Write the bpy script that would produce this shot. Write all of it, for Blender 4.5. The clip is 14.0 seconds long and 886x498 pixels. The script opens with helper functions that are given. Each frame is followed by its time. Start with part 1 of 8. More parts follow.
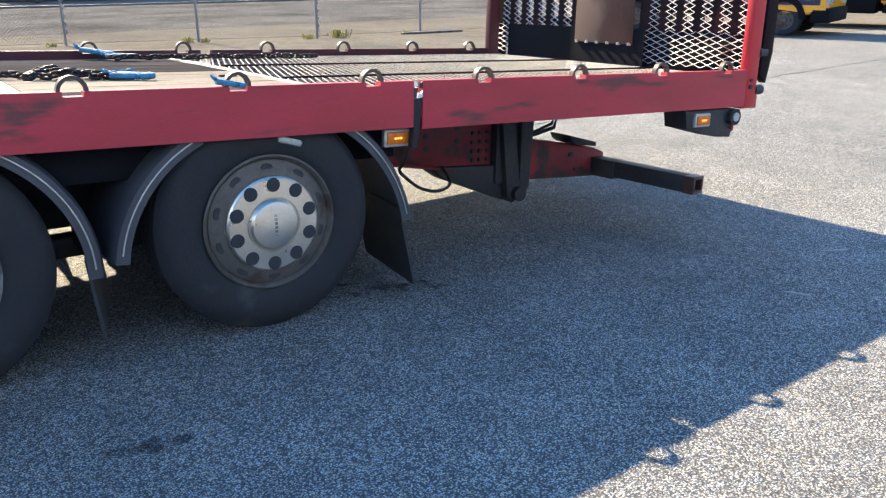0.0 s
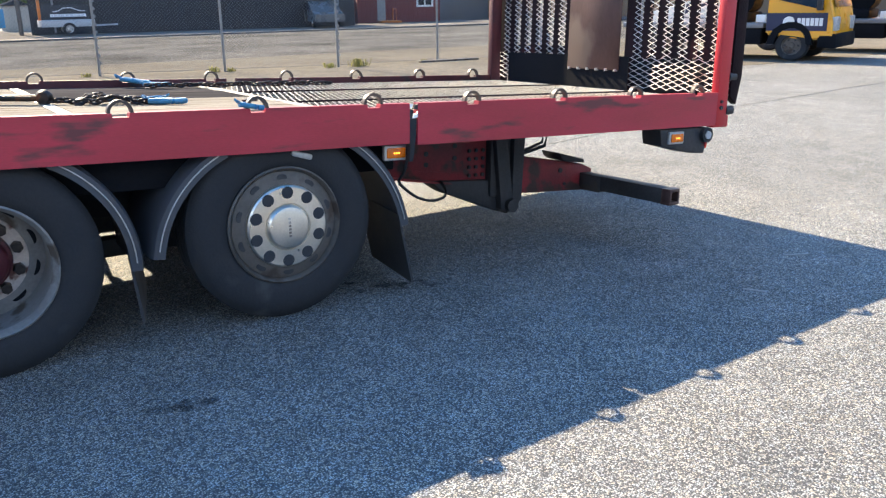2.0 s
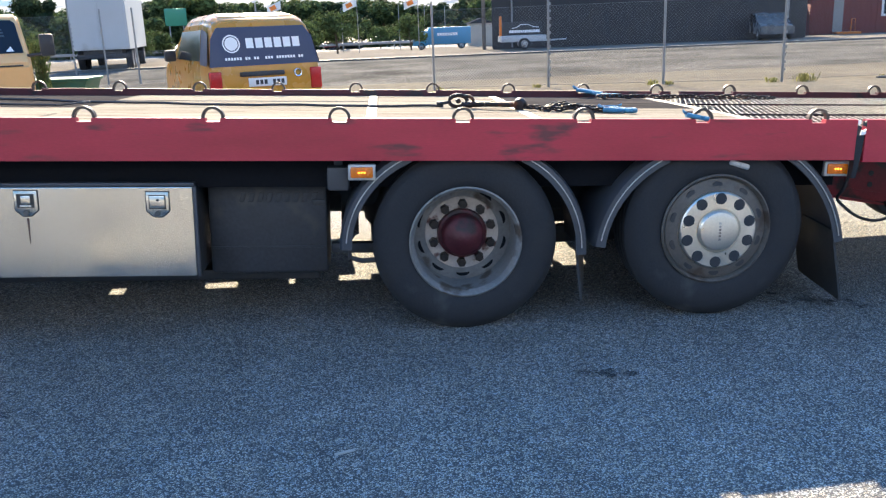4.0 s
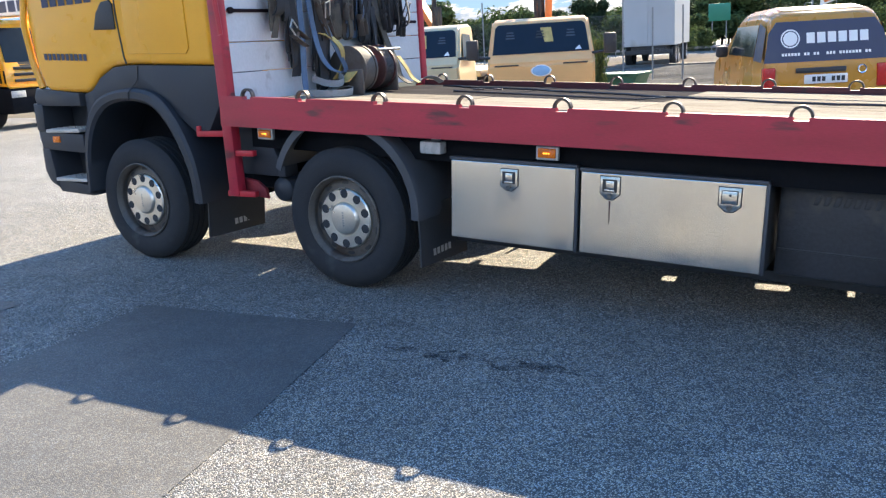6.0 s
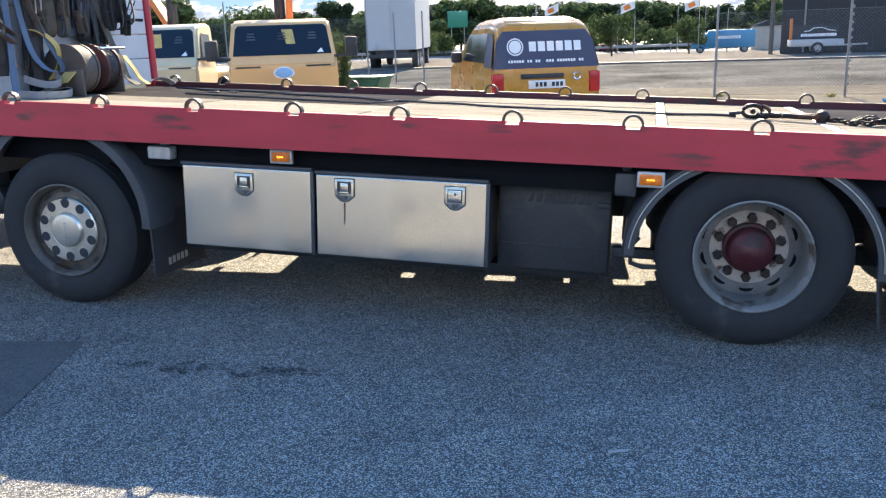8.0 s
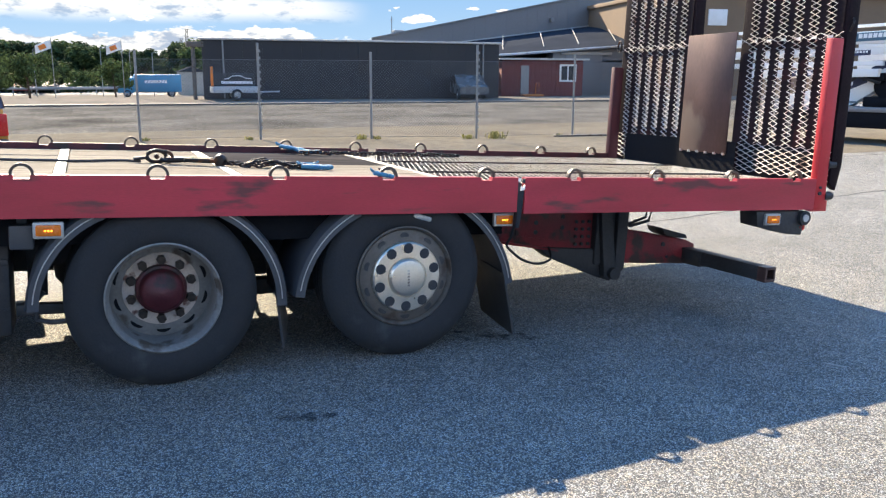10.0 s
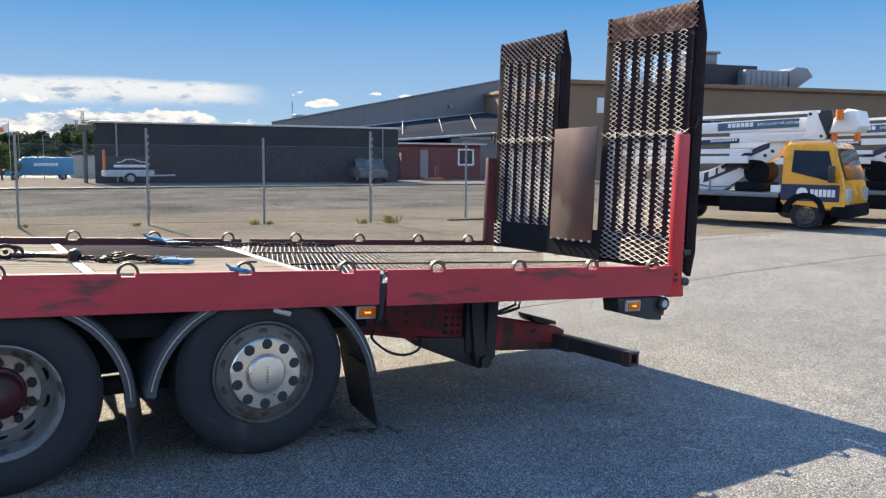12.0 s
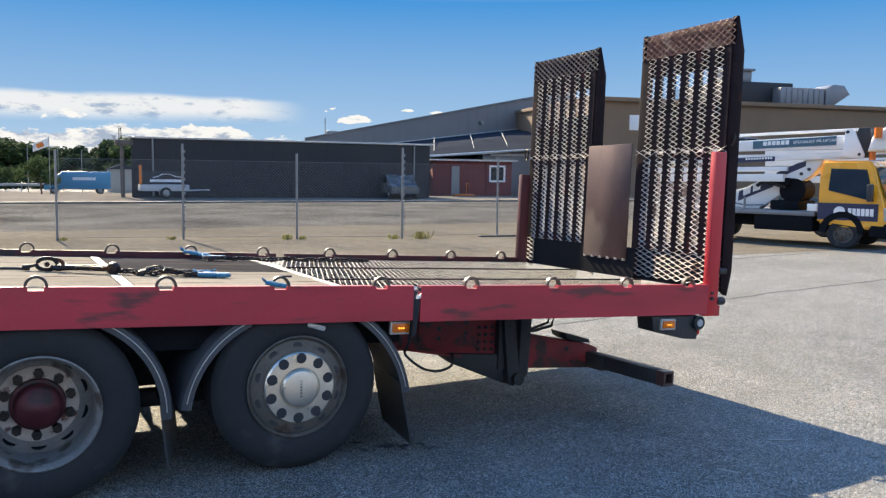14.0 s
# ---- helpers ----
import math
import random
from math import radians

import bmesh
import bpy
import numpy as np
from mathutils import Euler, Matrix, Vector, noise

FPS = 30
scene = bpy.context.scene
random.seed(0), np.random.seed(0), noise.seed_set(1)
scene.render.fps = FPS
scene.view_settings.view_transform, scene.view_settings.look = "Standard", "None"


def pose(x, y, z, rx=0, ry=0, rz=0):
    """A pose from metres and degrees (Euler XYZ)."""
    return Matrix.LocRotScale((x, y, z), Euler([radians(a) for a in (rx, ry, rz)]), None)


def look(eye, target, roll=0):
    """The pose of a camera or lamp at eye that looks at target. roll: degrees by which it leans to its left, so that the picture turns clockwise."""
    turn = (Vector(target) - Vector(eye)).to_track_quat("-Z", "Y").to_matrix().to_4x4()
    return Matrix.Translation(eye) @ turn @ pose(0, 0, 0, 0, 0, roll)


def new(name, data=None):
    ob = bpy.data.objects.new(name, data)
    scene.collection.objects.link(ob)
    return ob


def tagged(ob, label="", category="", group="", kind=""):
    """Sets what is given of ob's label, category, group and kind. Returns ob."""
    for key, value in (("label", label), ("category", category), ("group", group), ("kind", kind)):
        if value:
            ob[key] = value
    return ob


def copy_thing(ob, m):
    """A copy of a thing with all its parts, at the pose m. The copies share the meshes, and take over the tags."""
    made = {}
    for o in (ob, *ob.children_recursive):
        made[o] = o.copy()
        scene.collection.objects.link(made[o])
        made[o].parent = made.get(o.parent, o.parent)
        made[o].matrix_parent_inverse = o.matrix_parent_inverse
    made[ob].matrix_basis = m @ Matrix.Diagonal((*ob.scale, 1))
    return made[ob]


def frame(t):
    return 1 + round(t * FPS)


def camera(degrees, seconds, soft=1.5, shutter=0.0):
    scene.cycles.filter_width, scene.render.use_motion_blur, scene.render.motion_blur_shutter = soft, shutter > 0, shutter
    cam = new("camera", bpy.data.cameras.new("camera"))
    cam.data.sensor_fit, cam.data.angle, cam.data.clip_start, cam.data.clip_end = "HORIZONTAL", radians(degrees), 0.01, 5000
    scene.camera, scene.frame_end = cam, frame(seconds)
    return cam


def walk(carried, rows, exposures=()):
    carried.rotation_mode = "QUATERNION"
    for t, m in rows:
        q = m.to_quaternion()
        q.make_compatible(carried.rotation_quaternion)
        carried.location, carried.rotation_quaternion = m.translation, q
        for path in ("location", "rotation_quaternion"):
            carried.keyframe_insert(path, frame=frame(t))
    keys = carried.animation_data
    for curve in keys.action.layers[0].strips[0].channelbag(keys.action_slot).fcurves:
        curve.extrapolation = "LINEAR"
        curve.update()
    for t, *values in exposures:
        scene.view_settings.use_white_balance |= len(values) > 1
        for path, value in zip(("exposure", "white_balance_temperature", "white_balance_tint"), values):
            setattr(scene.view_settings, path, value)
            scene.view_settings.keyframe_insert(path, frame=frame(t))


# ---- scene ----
cam = camera(56.1, 14.0, 1.3)
PATH = [
    (0, (-0.581, -3.131, 1.449), (0.487, -1.564, 0.811), -0.3),
    (0.5, (-0.696, -3.275, 1.47), (0.352, -1.7, 0.822), -0.5),
    (1, (-0.683, -3.435, 1.459), (0.356, -1.85, 0.82), -0.8),
    (1.5, (-0.684, -3.576, 1.481), (0.358, -1.983, 0.869), -0.9),
    (2, (-0.758, -3.669, 1.491), (0.274, -2.056, 0.914), -0.9),
    (2.2, (-0.799, -3.708, 1.5), (0.219, -2.082, 0.933), -1.0),
    (4.3, (-1.027, -4.104, 1.531), (-1.121, -2.175, 1.013), -2.4),
    (4.5, (-1.067, -4.133, 1.532), (-1.301, -2.214, 1.019), -2.5),
    (5, (-1.139, -4.196, 1.549), (-1.699, -2.343, 1.045), -2.9),
    (5.5, (-1.177, -4.201, 1.562), (-2.004, -2.446, 1.073), -3.2),
    (6, (-1.221, -4.198, 1.561), (-2.236, -2.542, 1.087), -3.5),
    (6.5, (-1.245, -4.231, 1.569), (-2.365, -2.642, 1.101), -3.7),
    (7, (-1.251, -4.232, 1.57), (-2.349, -2.628, 1.098), -3.6),
    (7.5, (-1.21, -4.213, 1.566), (-2.063, -2.471, 1.078), -2.9),
    (8, (-1.104, -4.204, 1.57), (-1.586, -2.327, 1.073), -2.0),
    (8.5, (-1.017, -4.218, 1.573), (-1.122, -2.282, 1.083), -1.1),
    (9, (-0.971, -4.207, 1.568), (-0.713, -2.283, 1.089), -0.4),
    (9.2, (-0.952, -4.215, 1.57), (-0.565, -2.31, 1.101), -0.3),
    (11.3, (-0.736, -4.374, 1.631), (0.258, -2.665, 1.334), 0.7),
    (11.5, (-0.69, -4.373, 1.64), (0.304, -2.659, 1.365), 0.5),
    (12, (-0.681, -4.395, 1.657), (0.304, -2.669, 1.434), 0.5),
    (12.5, (-0.686, -4.396, 1.659), (0.28, -2.655, 1.468), 0.4),
    (13, (-0.686, -4.389, 1.657), (0.263, -2.638, 1.477), 0.6),
    (13.5, (-0.692, -4.378, 1.657), (0.241, -2.619, 1.473), 0.7),
    (14, (-0.702, -4.386, 1.657), (0.221, -2.621, 1.472), 0.8),
]
walk(cam, [(t, look(eye, target, roll)) for t, eye, target, roll in PATH],
     exposures=[(0.0, 1.98), (2.2, 1.98), (4.5, 2.12), (6.0, 2.05), (7.0, 2.05), (8.0, 2.13), (9.0, 2.05), (11.5, 1.66), (14.0, 1.58)])

# ---- light: low afternoon sun straight across the lorry, blue sky ----
SUN_UP = 32.9
world = bpy.data.worlds.new("sky")
scene.world = world
world.use_nodes = True
wn, wl = world.node_tree.nodes, world.node_tree.links
sky = wn.new("ShaderNodeTexSky")
sky.sky_type, sky.sun_disc = "NISHITA", False
sky.sun_elevation, sky.sun_rotation = radians(SUN_UP), radians(-3.8)
sky.air_density, sky.dust_density, sky.ozone_density = 1.0, 0.0, 2.0
wn["Background"].inputs["Strength"].default_value = 0.135
deep = wn.new("ShaderNodeHueSaturation")
deep.inputs["Saturation"].default_value = 1.25
wl.new(sky.outputs["Color"], deep.inputs["Color"])
wl.new(deep.outputs["Color"], wn["Background"].inputs["Color"])
sun_data = bpy.data.lights.new("sun", "SUN")
sun_data.energy, sun_data.angle, sun_data.color = 5.0, radians(0.53), (1.0, 0.84, 0.61)
sun = new("sun", sun_data)
sun.matrix_world = look((-1.65, 30 * math.cos(radians(SUN_UP)), 30 * math.sin(radians(SUN_UP))), (0, 0, 0))


# ---- materials ----
def mat(name, color, rough=0.6, metal=0.0, var=0.15, scale=8.0, fine=0.05, fine_scale=120.0, bump=0.1, rand=0.0, spots=None, spot_scale=3.0, spot_amount=0.5, streak=None, coat=0.0, spec=0.5):
    """A surface with broad variation, fine grain, relief and, where asked, stains with a shape of their own."""
    m = bpy.data.materials.new(name)
    m.use_nodes = True
    n, l = m.node_tree.nodes, m.node_tree.links
    b = n["Principled BSDF"]
    b.inputs["Metallic"].default_value = metal
    b.inputs["Coat Weight"].default_value = coat
    b.inputs["Specular IOR Level"].default_value = spec
    tc = n.new("ShaderNodeTexCoord")
    mp = n.new("ShaderNodeMapping")
    l.new(tc.outputs["Object"], mp.inputs["Vector"])
    if streak:
        mp.inputs["Scale"].default_value = streak

    def noise_tex(s, detail=4.0):
        t = n.new("ShaderNodeTexNoise")
        t.inputs["Scale"].default_value, t.inputs["Detail"].default_value = s, detail
        l.new(mp.outputs["Vector"], t.inputs["Vector"])
        return t.outputs["Fac"]

    def remap(sock, a, c):
        r = n.new("ShaderNodeMapRange")
        r.inputs[1].default_value, r.inputs[2].default_value = 0.25, 0.75
        r.inputs[3].default_value, r.inputs[4].default_value = a, c
        l.new(sock, r.inputs[0])
        return r.outputs[0]

    def times(a, c):
        x = n.new("ShaderNodeMath")
        x.operation = "MULTIPLY"
        l.new(a, x.inputs[0])
        l.new(c, x.inputs[1])
        return x.outputs[0]

    broad, grain = noise_tex(scale), noise_tex(fine_scale, 2.0)
    val = times(remap(broad, 1 - var, 1 + var), remap(grain, 1 - fine, 1 + fine))
    if rand:
        oi = n.new("ShaderNodeObjectInfo")
        r = n.new("ShaderNodeMapRange")
        r.inputs[3].default_value, r.inputs[4].default_value = 1 - rand, 1 + rand
        l.new(oi.outputs["Random"], r.inputs[0])
        val = times(val, r.outputs[0])
    hsv = n.new("ShaderNodeHueSaturation")
    hsv.inputs["Color"].default_value = (*color, 1)
    l.new(val, hsv.inputs["Value"])
    col = hsv.outputs["Color"]
    rr = remap(broad, max(rough - 0.12, 0.03), min(rough + 0.12, 1))
    if spots:
        sp = noise_tex(spot_scale, 6.0)
        ramp = n.new("ShaderNodeMapRange")
        ramp.inputs[1].default_value, ramp.inputs[2].default_value = 0.72 - 0.3 * spot_amount, 0.80 - 0.3 * spot_amount
        l.new(sp, ramp.inputs[0])
        mix = n.new("ShaderNodeMix")
        mix.data_type = "RGBA"
        l.new(ramp.outputs[0], mix.inputs[0])
        l.new(col, mix.inputs[6])
        mix.inputs[7].default_value = (*spots, 1)
        col = mix.outputs[2]
    l.new(col, b.inputs["Base Color"])
    l.new(rr, b.inputs["Roughness"])
    if bump:
        bp = n.new("ShaderNodeBump")
        bp.inputs["Strength"].default_value, bp.inputs["Distance"].default_value = bump, 0.01
        l.new(grain, bp.inputs["Height"])
        l.new(bp.outputs["Normal"], b.inputs["Normal"])
    return m


RED = mat("red_paint", (0.40, 0.022, 0.042), 0.42, 0, 0.22, 2.0, 0.08, 60, 0.06, spots=(0.13, 0.028, 0.032), spot_scale=3.4, spot_amount=0.44, streak=(0.6, 1, 3.0), coat=0.1)
RED_OLD = mat("worn_red_paint", (0.20, 0.018, 0.024), 0.6, 0, 0.35, 4, 0.15, 70, 0.2, spots=(0.045, 0.025, 0.022), spot_scale=5, spot_amount=0.6)
RED_HUB = mat("oily_red_hub", (0.075, 0.012, 0.018), 0.5, 0, 0.35, 7, 0.15, 70, 0.2, spots=(0.030, 0.015, 0.015), spot_scale=9, spot_amount=0.5)
# Darker red for the far rails and the far post.
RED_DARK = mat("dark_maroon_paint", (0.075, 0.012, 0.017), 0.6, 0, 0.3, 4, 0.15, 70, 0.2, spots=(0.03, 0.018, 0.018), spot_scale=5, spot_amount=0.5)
RED_BRIGHT = mat("bright_red_paint", (0.46, 0.018, 0.028), 0.4, 0, 0.12, 3, 0.05, 60, 0.05)
RAMP_STEEL = mat("rusty_ramp_steel", (0.016, 0.0095, 0.012), 0.6, 0.0, 0.45, 5, 0.2, 60, 0.25, spots=(0.042, 0.013, 0.014), spot_scale=4, spot_amount=0.40, spec=0.08)
TIP_STEEL = mat("brown_ramp_tip", (0.16, 0.075, 0.062), 0.6, 0.2, 0.3, 5, 0.15, 60, 0.2, spots=(0.30, 0.20, 0.17), spot_scale=5, spot_amount=0.4)
TIP_DARK = mat("dark_tip_mesh", (0.16, 0.13, 0.125), 0.5, 0.2, 0.3, 5, 0.15, 60, 0.2)
DECK_STRIP = mat("worn_deck_strip", (0.40, 0.36, 0.31), 0.55, 0.1, 0.25, 6, 0.12, 90, 0.1, spots=(0.16, 0.11, 0.08), spot_scale=7, spot_amount=0.45)
MESH_STEEL = mat("bare_expanded_steel", (0.68, 0.60, 0.47), 0.6, 0.0, 0.15, 6, 0.08, 90, 0.08, spots=(0.28, 0.19, 0.13), spot_scale=7, spot_amount=0.3)
RAMP_MESH = mat("worn_ramp_mesh", (0.62, 0.56, 0.50), 0.5, 0.2, 0.2, 6, 0.08, 90, 0.08, spots=(0.12, 0.06, 0.05), spot_scale=6, spot_amount=0.42)
RING_STEEL = mat("worn_ring_steel", (0.085, 0.07, 0.062), 0.5, 0.5, 0.3, 12, 0.2, 90, 0.2, spots=(0.16, 0.11, 0.08), spot_scale=9, spot_amount=0.4)
RUST = mat("rusted_sheet", (0.092, 0.052, 0.047), 0.42, 0.4, 0.4, 3.0, 0.08, 50, 0.05, spots=(0.17, 0.125, 0.105), spot_scale=2.2, spot_amount=0.45, streak=(1, 1, 0.5))
BLACK = mat("black_chassis_paint", (0.028, 0.029, 0.033), 0.6, 0, 0.4, 4, 0.2, 50, 0.2, spots=(0.05, 0.045, 0.04), spot_scale=5, spot_amount=0.4)
CAB_PLASTIC = mat("dark_cab_plastic", (0.022, 0.026, 0.034), 0.55, 0, 0.2, 3, 0.08, 150, 0.1)
PLASTIC = mat("grey_black_plastic", (0.048, 0.053, 0.063), 0.5, 0, 0.18, 3, 0.08, 150, 0.1)
# Matt black parts; also stands for shade in rims, holes and ramp slots.
DEEP_BLACK = mat("matt_black_paint", (0.008, 0.009, 0.012), 0.8, 0, 0.3, 4, 0.1, 60, 0.1, spec=0.1)
RUBBER = mat("tyre_rubber", (0.016, 0.0175, 0.021), 0.8, 0, 0.2, 6, 0.12, 80, 0.15, spots=(0.045, 0.045, 0.045), spot_scale=3, spot_amount=0.4)
FLAP = mat("black_rubber_flap", (0.030, 0.032, 0.036), 0.6, 0, 0.25, 4, 0.1, 60, 0.1)
RIM = mat("dull_steel_rim", (0.46, 0.46, 0.45), 0.5, 0.4, 0.25, 6, 0.12, 60, 0.15, spots=(0.12, 0.085, 0.06), spot_scale=6, spot_amount=0.5)
RIM_DULL = mat("dull_grey_rim", (0.21, 0.205, 0.20), 0.6, 0.2, 0.25, 6, 0.12, 60, 0.15, spots=(0.09, 0.07, 0.055), spot_scale=6, spot_amount=0.5)
RIM_DARK = mat("brake_dusted_rim", (0.115, 0.102, 0.09), 0.6, 0.3, 0.3, 6, 0.12, 60, 0.15, spots=(0.07, 0.05, 0.04), spot_scale=6, spot_amount=0.5)
STAINLESS = mat("brushed_stainless", (0.77, 0.74, 0.67), 0.18, 1.0, 0.03, 2.0, 0.02, 40, 0.006, spots=(0.62, 0.54, 0.42), spot_scale=1.2, spot_amount=0.12, streak=(2.5, 2.5, 0.30))
CAPS = mat("satin_wheel_cover", (0.76, 0.71, 0.63), 0.34, 1.0, 0.08, 8, 0.06, 90, 0.05)
CHROME = mat("chrome", (0.72, 0.72, 0.72), 0.12, 1.0, 0.05, 8, 0.03, 90, 0.0)
YELLOW = mat("yellow_cab_paint", (0.83, 0.375, 0.018), 0.30, 0, 0.05, 1.5, 0.02, 90, 0.01, coat=0.4)
VAN_GOLD = mat("gold_van_paint", (0.52, 0.235, 0.022), 0.30, 0, 0.05, 1.5, 0.02, 90, 0.01, coat=0.4)
YELLOW_OLD = mat("tan_yellow_paint", (0.72, 0.42, 0.17), 0.4, 0, 0.08, 1.5, 0.03, 90, 0.02, coat=0.2)
CREAM = mat("pale_cream_paint", (0.60, 0.50, 0.31), 0.4, 0, 0.08, 1.5, 0.03, 90, 0.02, coat=0.2)
ORANGE = mat("orange_crane_paint", (0.62, 0.17, 0.02), 0.4, 0, 0.1, 2, 0.04, 60, 0.03)
WHITE = mat("white_paint", (0.74, 0.74, 0.73), 0.42, 0, 0.06, 2, 0.03, 60, 0.03, spots=(0.5, 0.49, 0.46), spot_scale=2, spot_amount=0.2)
WHITE_WOOD = mat("white_painted_boards", (0.55, 0.56, 0.58), 0.6, 0, 0.10, 3, 0.05, 60, 0.15, spots=(0.16, 0.13, 0.11), spot_scale=2.6, spot_amount=0.42, streak=(1, 1.0, 0.7))
NAVY = mat("navy_vinyl", (0.018, 0.026, 0.07), 0.35, 0, 0.1, 3, 0.03, 60, 0.0)
LETTER = mat("white_vinyl", (0.78, 0.78, 0.78), 0.45, 0, 0.03, 3, 0.02, 60, 0.0)
BLUE_STRAP = mat("blue_webbing", (0.045, 0.20, 0.33), 0.5, 0, 0.25, 12, 0.2, 180, 0.3)
GREY_STRAP = mat("faded_blue_webbing", (0.085, 0.135, 0.215), 0.8, 0, 0.25, 8, 0.2, 180, 0.3)
YELLOW_STRAP = mat("yellow_webbing", (0.50, 0.38, 0.13), 0.8, 0, 0.25, 8, 0.2, 180, 0.3)
CHAIN = mat("oily_chain_steel", (0.035, 0.03, 0.028), 0.45, 0.7, 0.4, 30, 0.2, 90, 0.2, spots=(0.10, 0.05, 0.03), spot_scale=14, spot_amount=0.5)
WOOD = mat("weathered_deck_wood", (0.205, 0.184, 0.150), 0.9, 0, 0.25, 5, 0.22, 70, 0.3, rand=0.16, spots=(0.10, 0.078, 0.062), spot_scale=4, spot_amount=0.45, streak=(0.35, 4, 4), spec=0.03)
PLY = mat("dark_film_plywood", (0.050, 0.047, 0.047), 0.85, 0, 0.25, 4, 0.12, 60, 0.15, rand=0.15, spots=(0.085, 0.075, 0.068), spot_scale=3, spot_amount=0.35, streak=(0.5, 2, 2), spec=0.0)
STEEL_STRIP = mat("galvanised_strip", (0.46, 0.45, 0.43), 0.5, 0.5, 0.2, 6, 0.1, 60, 0.15, spots=(0.30, 0.22, 0.17), spot_scale=6, spot_amount=0.35)
WIRE = mat("dull_fence_wire", (0.16, 0.165, 0.17), 0.6, 0.4, 0.15, 10, 0.1, 80, 0.0)
SIGN_BLUE = mat("grey_blue_sign", (0.045, 0.11, 0.165), 0.4, 0, 0.06, 3, 0.02, 60, 0.0)
GALV = mat("galvanised_post", (0.24, 0.25, 0.26), 0.5, 0.6, 0.15, 10, 0.1, 80, 0.1)
CONCRETE = mat("old_concrete", (0.36, 0.34, 0.31), 0.85, 0, 0.15, 0.6, 0.1, 30, 0.2)
DARK_CLAD = mat("charcoal_cladding", (0.016, 0.018, 0.022), 0.6, 0, 0.12, 0.4, 0.08, 20, 0.05)
GREY_CLAD = mat("mid_grey_cladding", (0.17, 0.175, 0.185), 0.55, 0, 0.06, 0.2, 0.05, 10, 0.05)
BROWN_WALL = mat("brown_brick_wall", (0.20, 0.135, 0.085), 0.8, 0, 0.15, 0.4, 0.1, 20, 0.1)
RED_BOARD = mat("falu_red_boards", (0.15, 0.032, 0.030), 0.75, 0, 0.15, 0.8, 0.1, 20, 0.1)
ROOF_FELT = mat("grey_roof_felt", (0.040, 0.045, 0.055), 0.95, 0, 0.12, 0.5, 0.1, 20, 0.1, spec=0.0)
DUCT = mat("zinc_duct", (0.20, 0.21, 0.23), 0.5, 0.5, 0.12, 1.5, 0.05, 30, 0.05)
BLUE_BOX = mat("bright_blue_body", (0.05, 0.24, 0.42), 0.4, 0, 0.05, 1, 0.03, 40, 0.0)
TRAILER_WHITE = mat("dull_white_trailer", (0.41, 0.43, 0.45), 0.5, 0, 0.08, 0.6, 0.05, 30, 0.02, spots=(0.36, 0.36, 0.36), spot_scale=0.8, spot_amount=0.3)
SEAT = mat("dark_seat_fabric", (0.03, 0.032, 0.036), 0.9, 0, 0.2, 8, 0.1, 80, 0.1)
GREEN_BIN = mat("green_skip_paint", (0.03, 0.12, 0.07), 0.5, 0, 0.15, 2, 0.08, 40, 0.05)
BARK = mat("bark", (0.07, 0.05, 0.035), 0.9, 0, 0.3, 4, 0.2, 30, 0.4)


def leaf_mat(name, color):
    m = bpy.data.materials.new(name)
    m.use_nodes = True
    n, l = m.node_tree.nodes, m.node_tree.links
    b = n["Principled BSDF"]
    g = n.new("ShaderNodeNewGeometry")
    h = n.new("ShaderNodeHueSaturation")
    h.inputs["Color"].default_value = (*color, 1)
    r = n.new("ShaderNodeMapRange")
    r.inputs[3].default_value, r.inputs[4].default_value = 0.55, 1.6
    l.new(g.outputs["Random Per Island"], r.inputs[0])
    l.new(r.outputs[0], h.inputs["Value"])
    l.new(h.outputs["Color"], b.inputs["Base Color"])
    b.inputs["Roughness"].default_value = 0.85
    b.inputs["Specular IOR Level"].default_value = 0.08
    t = n.new("ShaderNodeBsdfTranslucent")
    l.new(h.outputs["Color"], t.inputs["Color"])
    mx = n.new("ShaderNodeMixShader")
    mx.inputs[0].default_value = 0.25
    l.new(b.outputs[0], mx.inputs[1])
    l.new(t.outputs[0], mx.inputs[2])
    l.new(mx.outputs[0], n["Material Output"].inputs["Surface"])
    return m


LEAF = leaf_mat("summer_leaves", (0.062, 0.090, 0.036))
LEAF_DARK = leaf_mat("dark_leaves", (0.036, 0.056, 0.028))
LEAF_PALE = leaf_mat("dry_weeds", (0.22, 0.21, 0.08))


def glow_mat(name, color, strength, base=None):
    m = mat(name, base or color, 0.3, 0, 0.05, 20, 0.03, 90, 0.0)
    b = m.node_tree.nodes["Principled BSDF"]
    b.inputs["Emission Color"].default_value = (*color, 1)
    b.inputs["Emission Strength"].default_value = strength
    return m


AMBER = mat("amber_lens", (0.70, 0.16, 0.01), 0.25, 0, 0.1, 40, 0.05, 200, 0.1)
AMBER_LIT = glow_mat("lit_amber_diode", (1.0, 0.30, 0.02), 1.2)
RED_LENS = mat("red_lens", (0.45, 0.01, 0.01), 0.2, 0, 0.1, 40, 0.05, 200, 0.1)
CLEAR_LENS = mat("milky_lamp_lens", (0.42, 0.42, 0.42), 0.3, 0, 0.12, 20, 0.05, 100, 0.1)


